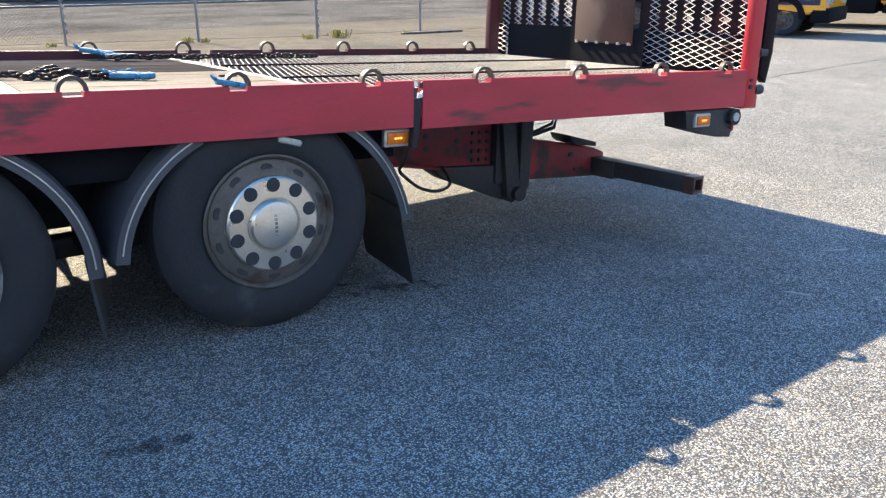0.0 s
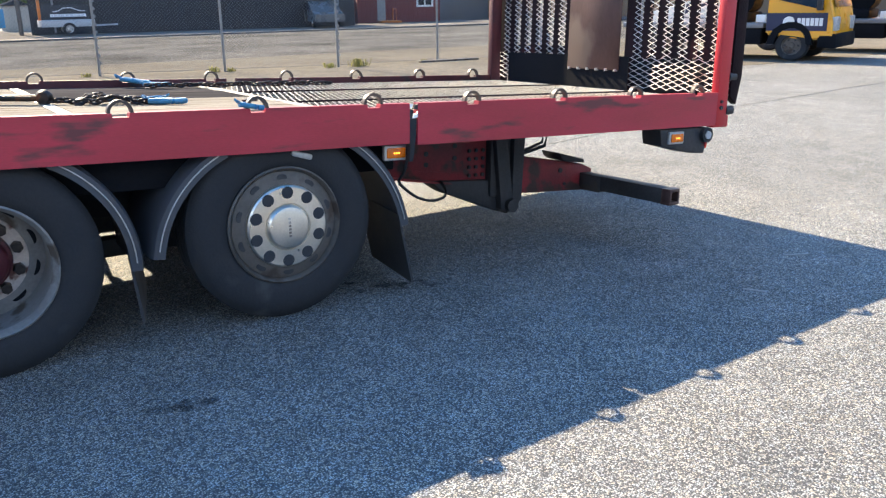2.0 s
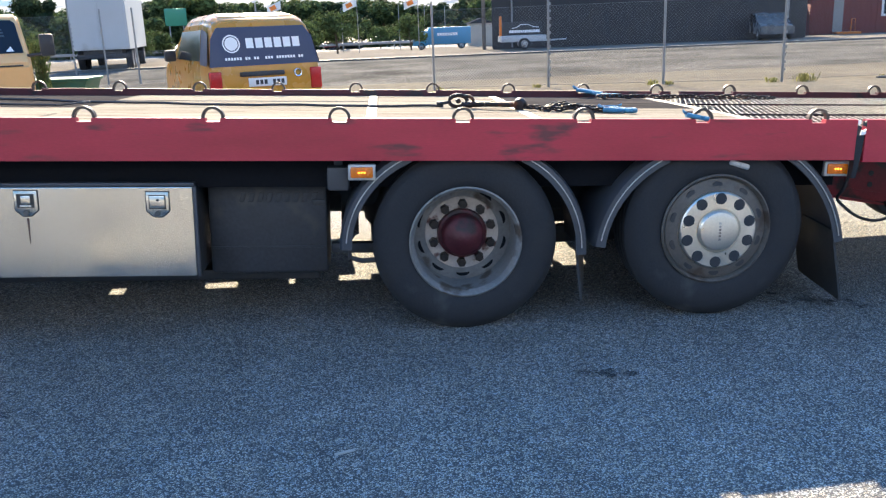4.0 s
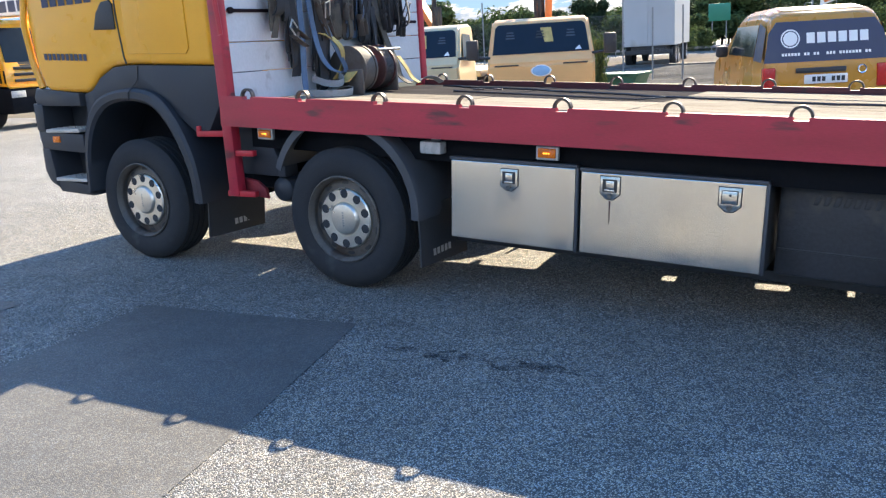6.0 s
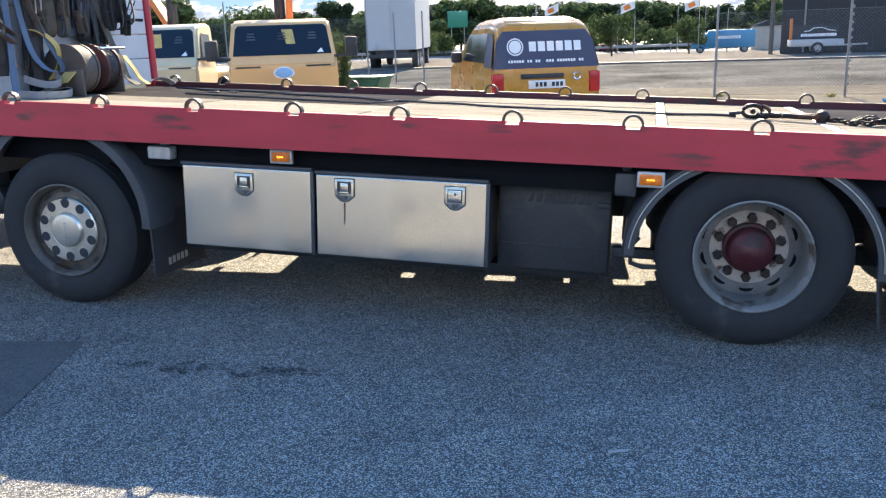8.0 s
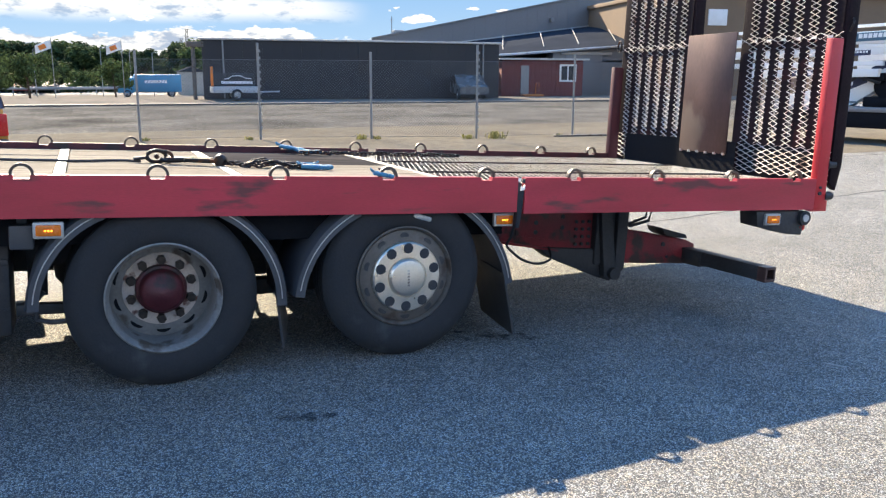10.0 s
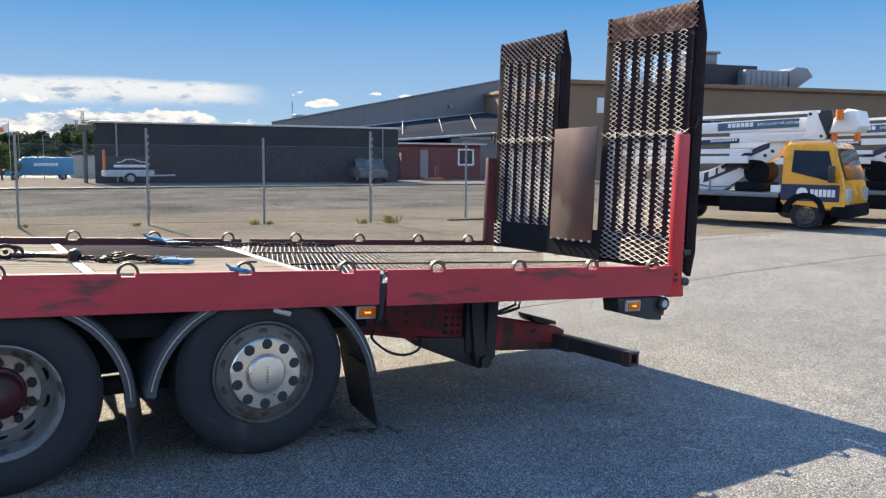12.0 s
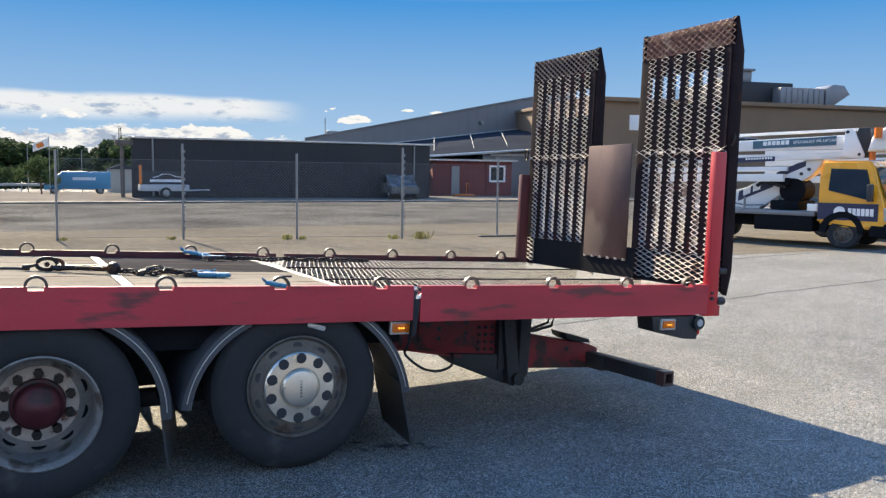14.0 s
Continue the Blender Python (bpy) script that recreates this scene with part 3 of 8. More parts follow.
ring0 = part("lashing_ring", bm, RING_STEEL, truck, "worn half-round lashing ring", BED @ pose(RING_X[0], 0, 0))
for i, x in enumerate(RING_X):
    tilt = random.uniform(-2, 2)
    if i:
        again(ring0, truck, BED @ pose(x, 0, 0, 0, tilt, 0))
    again(ring0, truck, BED @ pose(x + 0.01, 2.563, 0, 0, -tilt, 0))

# deck boards
SEGS = [(-5.43, -4.117), (-4.113, -2.837), (-2.833, -1.087), (-1.02, -0.16), (-0.09, 1.06)]
ROWS = [(0.052, 0.20), (0.205, 0.42), (0.425, 0.86), (0.865, 1.34), (1.345, 1.93), (1.935, 2.55)]
for si, (a, b) in enumerate(SEGS):
    for ri, (c, d) in enumerate(ROWS):
        bm = bmesh.new()
        dz = random.uniform(-0.004, 0.004)
        bm_box(bm, a, b, c, d, -0.085, -0.048 + dz, 0.004, 1)
        dark = ri >= 4 and si in (0, 1, 4) or (ri <= 1 and si == 4)
        part("deck_board", bm, PLY if dark else WOOD, truck, "", BED)
for x, w in ((-1.055, 0.06), (-0.125, 0.06), (1.095, 0.06)):
    bm = bmesh.new()
    bm_box(bm, x - w / 2, x + w / 2, 0.06, 2.55, -0.09, -0.044, 0.003)
    part("deck_strip", bm, DECK_STRIP, truck, "pale metal strip across the deck", BED)

# open grating behind the boards
for ya, yb in ((0.06, 0.79), (0.83, 1.655), (1.695, 2.54)):
    bm = bmesh.new()
    expanded(bm, 2.70, yb - ya, 0.038, 0.0575, lambda u, v, o: (1.14 + u, ya + v, -0.046 + o), t=0.0019, d=0.0007, lean=0.5)
    part("deck_grating", bm, MESH_STEEL, truck, "bright worn expanded-metal deck grating", BED, smooth=0)
bm = bmesh.new()
bm_box(bm, 1.13, 3.93, 0.055, 2.55, -0.135, -0.127)
part("deck_plate", bm, RAMP_STEEL, truck, "rusty plate under the grating", BED)
for y in (0.10, 0.58, 1.06, 1.54, 2.02, 2.50):
    bm = bmesh.new()
    bm_box(bm, 1.12, 3.86, y - 0.035, y + 0.035, -0.20, -0.138, 0.004)
    part("grating_beam", bm, RAMP_STEEL, truck, "", BED)
for y in (0.81, 1.675):
    bm = bmesh.new()
    bm_box(bm, 1.14, 3.84, y - 0.008, y + 0.008, -0.126, -0.037, 0.002)
    part("grating_bearer", bm, RAMP_STEEL, truck, "rusty bearer between the gratings", BED)
for x in (1.5, 2.1, 2.7, 3.3, 3.82):
    bm = bmesh.new()
    bm_box(bm, x - 0.02, x + 0.02, 0.06, 2.55, -0.20, -0.165, 0.003)
    part("cross_member", bm, BLACK, truck, "", BED)

# underframe
for y in (0.88, 1.64):
    bm = bmesh.new()
    bm_box(bm, -7.2, 1.5, y, y + 0.08, -0.62, -0.33, 0.005)
    bm_box(bm, -5.4, 1.5, y - 0.02, y + 0.10, -0.32, -0.20, 0.005)
    part("frame_beam", bm, BLACK, truck, "black steel chassis beam", BED)
for x in np.arange(-5.38, 1.4, 0.6):
    bm = bmesh.new()
    bm_box(bm, float(x) - 0.03, float(x) + 0.03, 0.06, 2.54, -0.19, -0.09, 0.003)
    part("cross_member", bm, BLACK, truck, "", BED)
bm = bmesh.new()
bm_box(bm, -5.40, 1.40, 0.16, 0.19, -0.36, -0.2, 0.003)
part("skirt_beam", bm, DEEP_BLACK, truck, "black beam under the side rail", BED)
for x, w, z0, z1, y0, y1 in ((-2.9, 1.7, -0.55, -0.30, 0.98, 1.62), (-0.3, 2.6, -0.62, -0.34, 0.98, 1.62)):
    bm = bmesh.new()
    bm_box(bm, x - w / 2, x + w / 2, y0, y1, z0, z1, 0.04)
    bm_rod(bm, (x - w / 2 + 0.1, y0 + 0.2, z0 - 0.02), (x + w / 2 - 0.1, y0 + 0.2, z0 - 0.02), 0.05, 12)
    part("chassis_tank", bm, BLACK, truck, "black tank between the beams", BED)
for x, z in ((-6.51, 0.54), (-4.54, 0.50), (-0.602, 0.452), (0.708, 0.444)):
    bm = bmesh.new()
    bm_rod(bm, (x, 0.3, z), (x, 2.3, z), 0.07, 14)
    bm_box(bm, x - 0.14, x + 0.14, 1.1, 1.5, z - 0.14, z + 0.16, 0.06)
    part("axle", bm, BLACK, truck, "black axle beam")

# rear frame extension, bracket and arm
bm = bmesh.new()
bm_prism(bm, [(1.40, -0.22), (2.56, -0.25), (2.60, -0.70), (2.256, -0.624), (2.108, -0.591), (1.756, -0.542), (1.40, -0.515)], "y", 0.84, 0.87, 0.004)
bm_box(bm, 1.40, 2.56, 0.80, 0.90, -0.25, -0.225, 0.003)
bm_prism(bm, [(1.40, -0.500), (1.756, -0.528), (2.20, -0.598), (2.20, -0.612), (1.756, -0.545), (1.40, -0.517)], "y", 0.80, 0.845)
part("rear_beam", bm, RED_OLD, truck, "dirty red drilled frame plate", BED)
bm = bmesh.new()
bm_prism(bm, [(1.86, -0.30), (2.30, -0.31), (2.30, -0.55), (1.86, -0.49)], "y", 0.831, 0.840, 0.003)
part("joint_plate", bm, RED_OLD, truck, "bolted red doubler plate", BED)
for x, z, r in [(2.36 + i * 0.055, -0.40 - j * 0.055, 0.013) for i in range(3) for j in range(4)] + [(2.02, -0.40, 0.017), (2.02, -0.47, 0.017), (2.24, -0.36, 0.017), (2.24, -0.44, 0.017), (1.60, -0.40, 0.014), (1.72, -0.46, 0.014)]:
    bm = bmesh.new()
    bm_rod(bm, (x, 0.826, z), (x, 0.842, z), r, 8)
    part("bolt", bm, BLACK, truck, "", BED)
bm = bmesh.new()
bm_prism(bm, [(2.06, -0.578), (2.50, -0.60), (2.615, -0.815), (2.58, -0.825), (2.16, -0.665), (2.08, -0.615)], "y", 0.80, 0.96, 0.012)
bm_prism(bm, [(2.50, -0.26), (2.60, -0.26), (2.68, -0.79), (2.62, -0.835), (2.57, -0.80)], "y", 0.74, 0.98, 0.014)
bm_prism(bm, [(2.66, -0.27), (2.76, -0.27), (2.745, -0.74), (2.70, -0.80), (2.66, -0.78)], "y", 0.74, 0.98, 0.014)
bm_box(bm, 2.50, 2.74, 0.78, 0.94, -0.72, -0.28, 0.02)
bm_rod(bm, (2.64, 0.70, -0.775), (2.64, 1.02, -0.775), 0.045, 14)
bm_box(bm, 2.30, 2.90, 0.80, 1.40, -0.33, -0.21, 0.02)
part("hinge_bracket", bm, BLACK, truck, "greasy black hinge bracket", BED)
bm = bmesh.new()
bm_prism(bm, [(2.72, -0.42), (2.829, -0.468), (3.34, -0.550), (3.430, -0.585), (3.440, -0.745), (2.72, -0.715)], "y", 0.80, 0.92, 0.012)
part("lift_arm", bm, RED_OLD, truck, "dirty red lifting arm", BED)
for x, z, r in ((3.126, -0.581, 0.018), (3.17, -0.68, 0.012)):
    bm = bmesh.new()
    bm_rod(bm, (x, 0.792, z), (x, 0.806, z), r, 10)
    part("bolt", bm, BLACK, truck, "", BED)
bm = bmesh.new()
bm_prism(bm, [(3.080, -0.450), (3.310, -0.505), (3.322, -0.535), (3.142, -0.515), (3.10, -0.490)], "y", 0.76, 0.96, 0.006)
part("arm_pad", bm, BLACK, truck, "black pad on the arm", BED)
bm = bmesh.new()
tail, head = Vector((3.36, 0.84, -0.662)), Vector((3.487, 0.05, -0.682))
d = (head - tail).normalized()
A = Matrix.Translation(tail) @ Matrix((d, d.cross(Vector((0, 0, 1))).normalized() * -1, d.cross(d.cross(Vector((0, 0, 1)))).normalized() * -1)).transposed().to_4x4()
ln = (head - tail).length
bm_box(bm, -0.05, ln - 0.05, -0.05, 0.05, -0.052, 0.052, 0.006, m=A)
bm_box(bm, 0.05, 0.22, -0.056, 0.056, -0.066, 0.050, 0.006, m=A)
part("support_bar", bm, BLACK, truck, "black square tow bar turned outwards", BED)
bm = bmesh.new()
for y0, y1, z0_, z1_ in ((-0.056, 0.056, 0.034, 0.054), (-0.056, 0.056, -0.054, -0.034), (-0.056, -0.036, -0.036, 0.036), (0.036, 0.056, -0.036, 0.036)):
    bm_box(bm, ln - 0.07, ln, y0, y1, z0_, z1_, 0.003, m=A)
part("bar_end", bm, RUST, truck, "open worn bar end", BED)
bm = bmesh.new()
bm_tube(bm, [(2.70, 0.80, -0.44), (2.80, 0.76, -0.40), (2.90, 0.74, -0.36), (2.93, 0.76, -0.28), (2.88, 0.80, -0.22)], 0.010, 8)
bm_tube(bm, [(2.72, 0.86, -0.42), (2.84, 0.84, -0.44), (2.99, 0.82, -0.40), (3.02, 0.82, -0.30), (2.98, 0.86, -0.21)], 0.012, 8)
bm_tube(bm, [(2.50 + 0.1 * k, 0.9, -0.235 - 0.012 * math.sin(k * 0.9)) for k in range(9)], 0.010, 6)
part("hydraulic_hose", bm, BLACK, truck, "black hydraulic hoses", BED)
bm = bmesh.new()
bm_tube(bm, rounded([(1.425, 0.06, -0.30), (1.43, 0.10, -0.37), (1.458, 0.2, -0.437), (1.50, 0.2, -0.483), (1.585, 0.21, -0.539), (1.704, 0.24, -0.572), (1.85, 0.34, -0.575), (2.02, 0.60, -0.59), (2.14, 0.84, -0.585)], 4), 0.0085, 8)
part("brake_hose", bm, RUBBER, truck, "sagging black brake hose", BED)

# ramps folded upright at the rear
def ramp(y0, y1, tip, tip_plate, label):
    bm = bmesh.new()
    bm_prism(bm, [(3.885, -0.03), (3.95, -0.08), (3.985, 0.1), (3.97, 1.70), (3.90, 1.94), (3.885, 1.94)], "y", y0, y0 + 0.05, 0.004)
    r = part("loading_ramp", bm, RAMP_STEEL, truck, label, BED)
    bm = bmesh.new()
    bm_prism(bm, [(3.885, -0.03), (3.95, -0.08), (3.985, 0.1), (3.97, 1.70), (3.90, 1.94), (3.885, 1.94)], "y", y1 - 0.05, y1, 0.004)
    part("ramp_side", bm, RAMP_STEEL, r)
    for z in (0.24, 0.95, 1.72):
        bm = bmesh.new()
        bm_box(bm, 3.915, 3.96, y0 + 0.05, y1 - 0.05, z - 0.03, z + 0.03, 0.004)
        part("cross_bar", bm, RAMP_STEEL, r)
    # Plates added behind the bars, to keep the slots dark at these heights.
    for za, zb in ((1.00, 1.36), (1.60, 1.70)):
        bm = bmesh.new()
        bm_box(bm, 3.945, 3.953, y0 + 0.052, y1 - 0.052, za, zb, 0.002)
        part("stiffener", bm, DEEP_BLACK, r, "added plate that keeps the slots dark")
    w = y1 - y0
    n = 7
    for k in range(n):
        c = y0 + w * (k + 0.5) / n
        bm = bmesh.new()
        bm_box(bm, 3.876, 3.900, c - 0.039, c + 0.039, 0.20, 1.74, 0.003)
        part("ramp_bar", bm, RAMP_STEEL, r, smooth=0)
    for za, zb, mt, cw, ch, st, dp, lb in ((-0.02, 0.205, RAMP_MESH, 0.115, 0.0205, 0.0013, 0.003, "open expanded-metal foot of the ramp"),
                                           (1.74, 1.93, tip, w / 14, 0.0225, 0.0030, 0.0075, "expanded metal over the tip")):
        bm = bmesh.new()
        expanded(bm, w - 0.02, zb - za, cw, ch, lambda u, v, o: (3.878 - o, y0 + 0.01 + u, za + v), t=st, d=dp, lean=0.7)
        part("ramp_mesh", bm, mt, r, lb, smooth=0)
    # the mesh shows in the slots and laps a little over the bars
    for k in range(1, n):
        c = y0 + w * k / n
        bm = bmesh.new()
        expanded(bm, 0.088, 1.535, 0.088, 0.0200, lambda u, v, o: (3.873 - o, c - 0.044 + u, 0.205 + v), t=0.0013, d=0.0042, lean=0.7)
        part("ramp_mesh", bm, RAMP_MESH, r, "worn expanded metal between the bars", smooth=0)
    bm = bmesh.new()
    expanded(bm, w - 0.02, 0.045, 0.10, 0.0225, lambda u, v, o: (3.862 - o, y0 + 0.01 + u, 0.965 + v), t=0.0011, d=0.003, lean=0.7)
    part("mesh_seam", bm, RAMP_MESH, r, "raised seam where two mesh sheets overlap", smooth=0)
    bm = bmesh.new()
    bm_box(bm, 3.890, 3.912, y0 + 0.05, y1 - 0.05, 1.74, 1.935)
    part("ramp_tip", bm, tip_plate, r, "ramp tip plate behind the mesh")
    return r


ramp(0.0, 1.005, TIP_STEEL, TIP_STEEL, "rust-brown raised steel ramp with expanded-metal face")
ramp(1.57, 2.60, TIP_DARK, RAMP_STEEL, "dark rust-brown raised steel ramp with expanded-metal face")
bm = bmesh.new()
bm_box(bm, 3.845, 3.853, 1.02, 1.60, 0.10, 1.065, 0.003)
part("middle_plate", bm, RUST, truck, "rust-streaked sheet between the ramps", BED)
for k in range(6):
    bm = bmesh.new()
    bm_rod(bm, (3.848, 1.05 + k * 0.105, 0.092), (3.848, 1.05 + k * 0.105, 0.110), 0.014, 8)
    part("plate_tab", bm, STEEL_STRIP, truck, "bare tab under the sheet", BED)
bm = bmesh.new()
bm_box(bm, 3.8545, 3.8575, 0.92, 2.40, -0.045, 0.205)
part("kick_plate", bm, DEEP_BLACK, truck, "dark plate between the ramp feet", BED)
bm = bmesh.new()
bm_box(bm, 3.900, 3.908, 0.055, 0.950, -0.05, 0.215, 0.002)
part("foot_plate", bm, DEEP_BLACK, truck, "dark plate behind the ramp foot", BED)
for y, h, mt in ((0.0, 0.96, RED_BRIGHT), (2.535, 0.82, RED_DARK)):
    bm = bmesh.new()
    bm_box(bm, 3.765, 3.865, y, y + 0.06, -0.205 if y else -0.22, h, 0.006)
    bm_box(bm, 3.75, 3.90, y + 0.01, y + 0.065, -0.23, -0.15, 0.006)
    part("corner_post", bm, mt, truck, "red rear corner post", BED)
for z in (-0.12, 0.10):
    bm = bmesh.new()
    bm_rod(bm, (3.86, 0.02, z), (3.93, 0.02, z), 0.03, 12)
    part("hinge_pin", bm, BLACK, truck, "dark ramp hinge pin", BED)
for z, r in ((-0.10, 0.014), (-0.06, 0.010)):
    bm = bmesh.new()
    bm_rod(bm, (3.80, -0.012, z), (3.80, 0.002, z), r, 10)
    part("bolt", bm, BLACK, truck, "", BED)
bm = bmesh.new()
bm_tube(bm, [(3.91, -0.02, 1.10 + 0.0), (3.90, -0.03, 1.06), (3.90, -0.01, 1.02), (3.91, 0.02, 1.00)], 0.008, 6)
part("ramp_hook", bm, CHAIN, truck, "small dark hook on the ramp edge", BED)
for y, z, ry in ((0.05, 0.93, 0.035), (2.62, 1.02, 0.03)):
    bm = bmesh.new()
    bm_tube(bm, [(3.86, y + ry * math.cos(a), z + 0.05 * math.sin(a)) for a in np.linspace(0, 2 * math.pi, 13)[:-1]], 0.008, 6, True)
    part("ramp_shackle", bm, CHAIN, truck, "dark shackle on the ramp", BED)

# tail lamp box
bm = bmesh.new()
bm_prism(bm, [(3.28, -0.225), (3.70, -0.225), (3.74, -0.25), (3.71, -0.400), (3.58, -0.392), (3.30, -0.330)], "y", 0.03, 0.20, 0.01)
lampbox = part("tail_lamp_box", bm, BLACK, truck, "black tail lamp housing", BED)
bm = bmesh.new()
bm_rod(bm, (3.70, 0.0, -0.275), (3.70, 0.05, -0.275), 0.05, 18)
part("tail_lamp_rim", bm, RUBBER, lampbox, "round black lamp rim")
bm = bmesh.new()
bm_rod(bm, (3.70, -0.008, -0.275), (3.70, 0.04, -0.275), 0.026, 18)
part("clear_lamp", bm, CLEAR_LENS, lampbox, "clear round lamp")
bm = bmesh.new()
bm_box(bm, 3.66, 3.745, 0.03, 0.20, -0.372, -0.24, 0.02)
part("tail_lens", bm, RED_LENS, lampbox, "red tail lamp lens")


def marker(x, z, y=0.055):
    bm = bmesh.new()
    bm_box(bm, -0.068, 0.068, 0.0, 0.03, -0.040, 0.040, 0.008)
    b = part("side_marker", bm, STEEL_STRIP, truck, "grey side marker frame", BED @ pose(x, y, z))
    bm = bmesh.new()
    bm_box(bm, -0.055, 0.055, -0.008, 0.004, -0.027, 0.027, 0.006)
    part("marker_lens", bm, AMBER, b, "amber marker lens")
    bm = bmesh.new()
    for k in (-1, 0, 1):
        bm_rod(bm, (k * 0.014, -0.0095, 0), (k * 0.014, -0.006, 0), 0.005, 8)
    part("marker_diode", bm, AMBER_LIT, b, "lit amber diodes")


for x, z in ((-5.182, -0.248), (-3.102, -0.254), (-1.096, -0.263), (1.356, -0.257), (3.417, -0.282)):
    marker(x, z, 0.012 if x > 3 else 0.0 if x == -1.096 else 0.055)
for x, z, sx, sz, mt in ((-3.882, -0.272, 0.075, 0.038, CLEAR_LENS), (-1.217, -0.308, 0.055, 0.06, PLASTIC)):
    bm = bmesh.new()
    bm_box(bm, x - sx, x + sx, 0.08, 0.16, z - sz, z + sz, 0.012)
    bm_box(bm, x - sx * 0.4, x + sx * 0.4, 0.145, 0.17, z + sz - 0.01, z + sz + 0.06, 0.004)
    part("work_lamp", bm, mt, truck, "boxy work lamp under the rail", BED)

# stainless side boxes
def tool_box(x0, x1, z0, z1, latches, label):
    bm = bmesh.new()
    bm_box(bm, x0, x1, 0.115, 0.66, z0, z1, 0.006)
    b = part("side_box", bm, BLACK, truck, label, BED)
    bm = bmesh.new()
    bm_box(bm, x0 + 0.006, x1 - 0.010, 0.098, 0.118, z0 + 0.006, z1 - 0.018, 0.004)
    part("box_door", bm, STAINLESS, b, "smudged stainless steel door", smooth=0)
    bm = bmesh.new()
    bm_box(bm, x0 - 0.002, x1 + 0.002, 0.090, 0.125, z1 - 0.014, z1 + 0.004, 0.003)
    bm_box(bm, x1 - 0.009, x1 + 0.008, 0.100, 0.122, z0, z1 - 0.014, 0.002)
    part("box_seal", bm, PLASTIC, b, "dark door surround")
    for lx, lz, opened in latches:
        bm = bmesh.new()
        bm_prism(bm, [(lx - 0.055, lz + 0.05), (lx + 0.055, lz + 0.05), (lx + 0.055, lz - 0.045), (lx + 0.02, lz - 0.075), (lx - 0.02, lz - 0.075), (lx - 0.055, lz - 0.045)], "y", 0.089, 0.099, 0.003)
        h = part("latch", bm, STAINLESS, b, "stainless paddle latch")
        bm = bmesh.new()
        bm_prism(bm, [(lx - 0.059, lz + 0.054), (lx + 0.059, lz + 0.054), (lx + 0.059, lz - 0.047), (lx + 0.022, lz - 0.079), (lx - 0.022, lz - 0.079), (lx - 0.059, lz - 0.047)], "y", 0.0955, 0.0985)
        part("latch_seal", bm, BLACK, h, "dark latch seal")
        bm = bmesh.new()
        bm_box(bm, lx - 0.041, lx + 0.041, 0.0865, 0.0895, lz - 0.034, lz + 0.036)
        part("latch_recess", bm, BLACK, h, "dark latch recess")
        if opened:
            bm = bmesh.new()
            bm_box(bm, lx - 0.020, lx + 0.026, 0.080, 0.088, lz - 0.016, lz + 0.028, 0.003)
            bm_box(bm, lx - 0.028, lx + 0.028, 0.082, 0.088, lz - 0.030, lz - 0.020, 0.002)
            part("latch_paddle", bm, STAINLESS, h, "bright latch tongue in the open recess")
        else:
            bm = bmesh.new()
            bm_box(bm, lx - 0.037, lx + 0.037, 0.080, 0.087, lz - 0.030, lz + 0.032, 0.003)
            part("latch_paddle", bm, STAINLESS, h)
            bm = bmesh.new()
            bm_rod(bm, (lx + 0.004, 0.078, lz + 0.012), (lx + 0.004, 0.081, lz + 0.012), 0.007, 10)
            part("key_hole", bm, BLACK, h)
        bm = bmesh.new()
        bm_rod(bm, (lx, 0.078, lz - 0.056), (lx, 0.090, lz - 0.056), 0.013, 12)
        part("latch_knob", bm, RIM_DARK, h, "dull round latch knob")
    return b


tool_box(-3.748, -2.937, -0.814, -0.318, [(-3.352, -0.416, True)], "stainless steel side tool box")
wide_box = tool_box(-2.917, -1.930, -0.812, -0.330, [(-2.742, -0.414, True), (-2.110, -0.422, False)], "wide stainless steel side tool box")
bm = bmesh.new()
bm_prism(bm, [(-2.748, -0.50), (-2.738, -0.50), (-2.740, -0.60), (-2.744, -0.63), (-2.746, -0.60)], "y", 0.0962, 0.0985)
part("rust_run", bm, RUST, wide_box, "thin rust run under the latch")
bm = bmesh.new()
bm_box(bm, -1.90, -1.285, 0.26, 0.52, -0.84, -0.34, 0.02)
battery = part("battery_box", bm, BLACK, truck, "black moulded battery box", BED)
bm = bmesh.new()
bm_box(bm, -1.92, -1.27, 0.24, 0.54, -0.338, -0.315, 0.008)
part("cover_lid", bm, BLACK, battery)
bm = bmesh.new()
bm_box(bm, -1.89, -1.295, 0.252, 0.259, -0.70, -0.69, 0.003)
part("cover_seam", bm, FLAP, battery)
for k in range(9):
    bm = bmesh.new()
    bm_prism(bm, [(-1.74 + k * 0.046, -0.455), (-1.715 + k * 0.046, -0.455), (-1.700 + k * 0.046, -0.405), (-1.725 + k * 0.046, -0.405)], "y", 0.252, 0.262, 0.002)
    part("cover_rib", bm, FLAP, battery)
bm = bmesh.new()
bm_box(bm, -1.36, -1.29, 0.244, 0.262, -0.47, -0.44, 0.006)
part("cover_clip", bm, FLAP, battery, "dark cover clip")
# Added tank and bars: they block bright ground seen beside the battery box.
bm = bmesh.new()
bm_rod(bm, (-1.11, 0.50, -0.40), (-1.11, 1.05, -0.40), 0.13, 24)
bm_box(bm, -1.27, -1.00, 0.30, 0.36, -0.745, -0.69, 0.006)
bm_box(bm, -1.23, -1.15, 0.62, 0.66, -0.72, -0.28, 0.006)
bm_box(bm, -1.20, -1.13, 0.55, 0.60, -0.70, -0.28, 0.004)
part("air_tank", bm, BLACK, truck, "added black tank and bars that block bright gaps", BED)
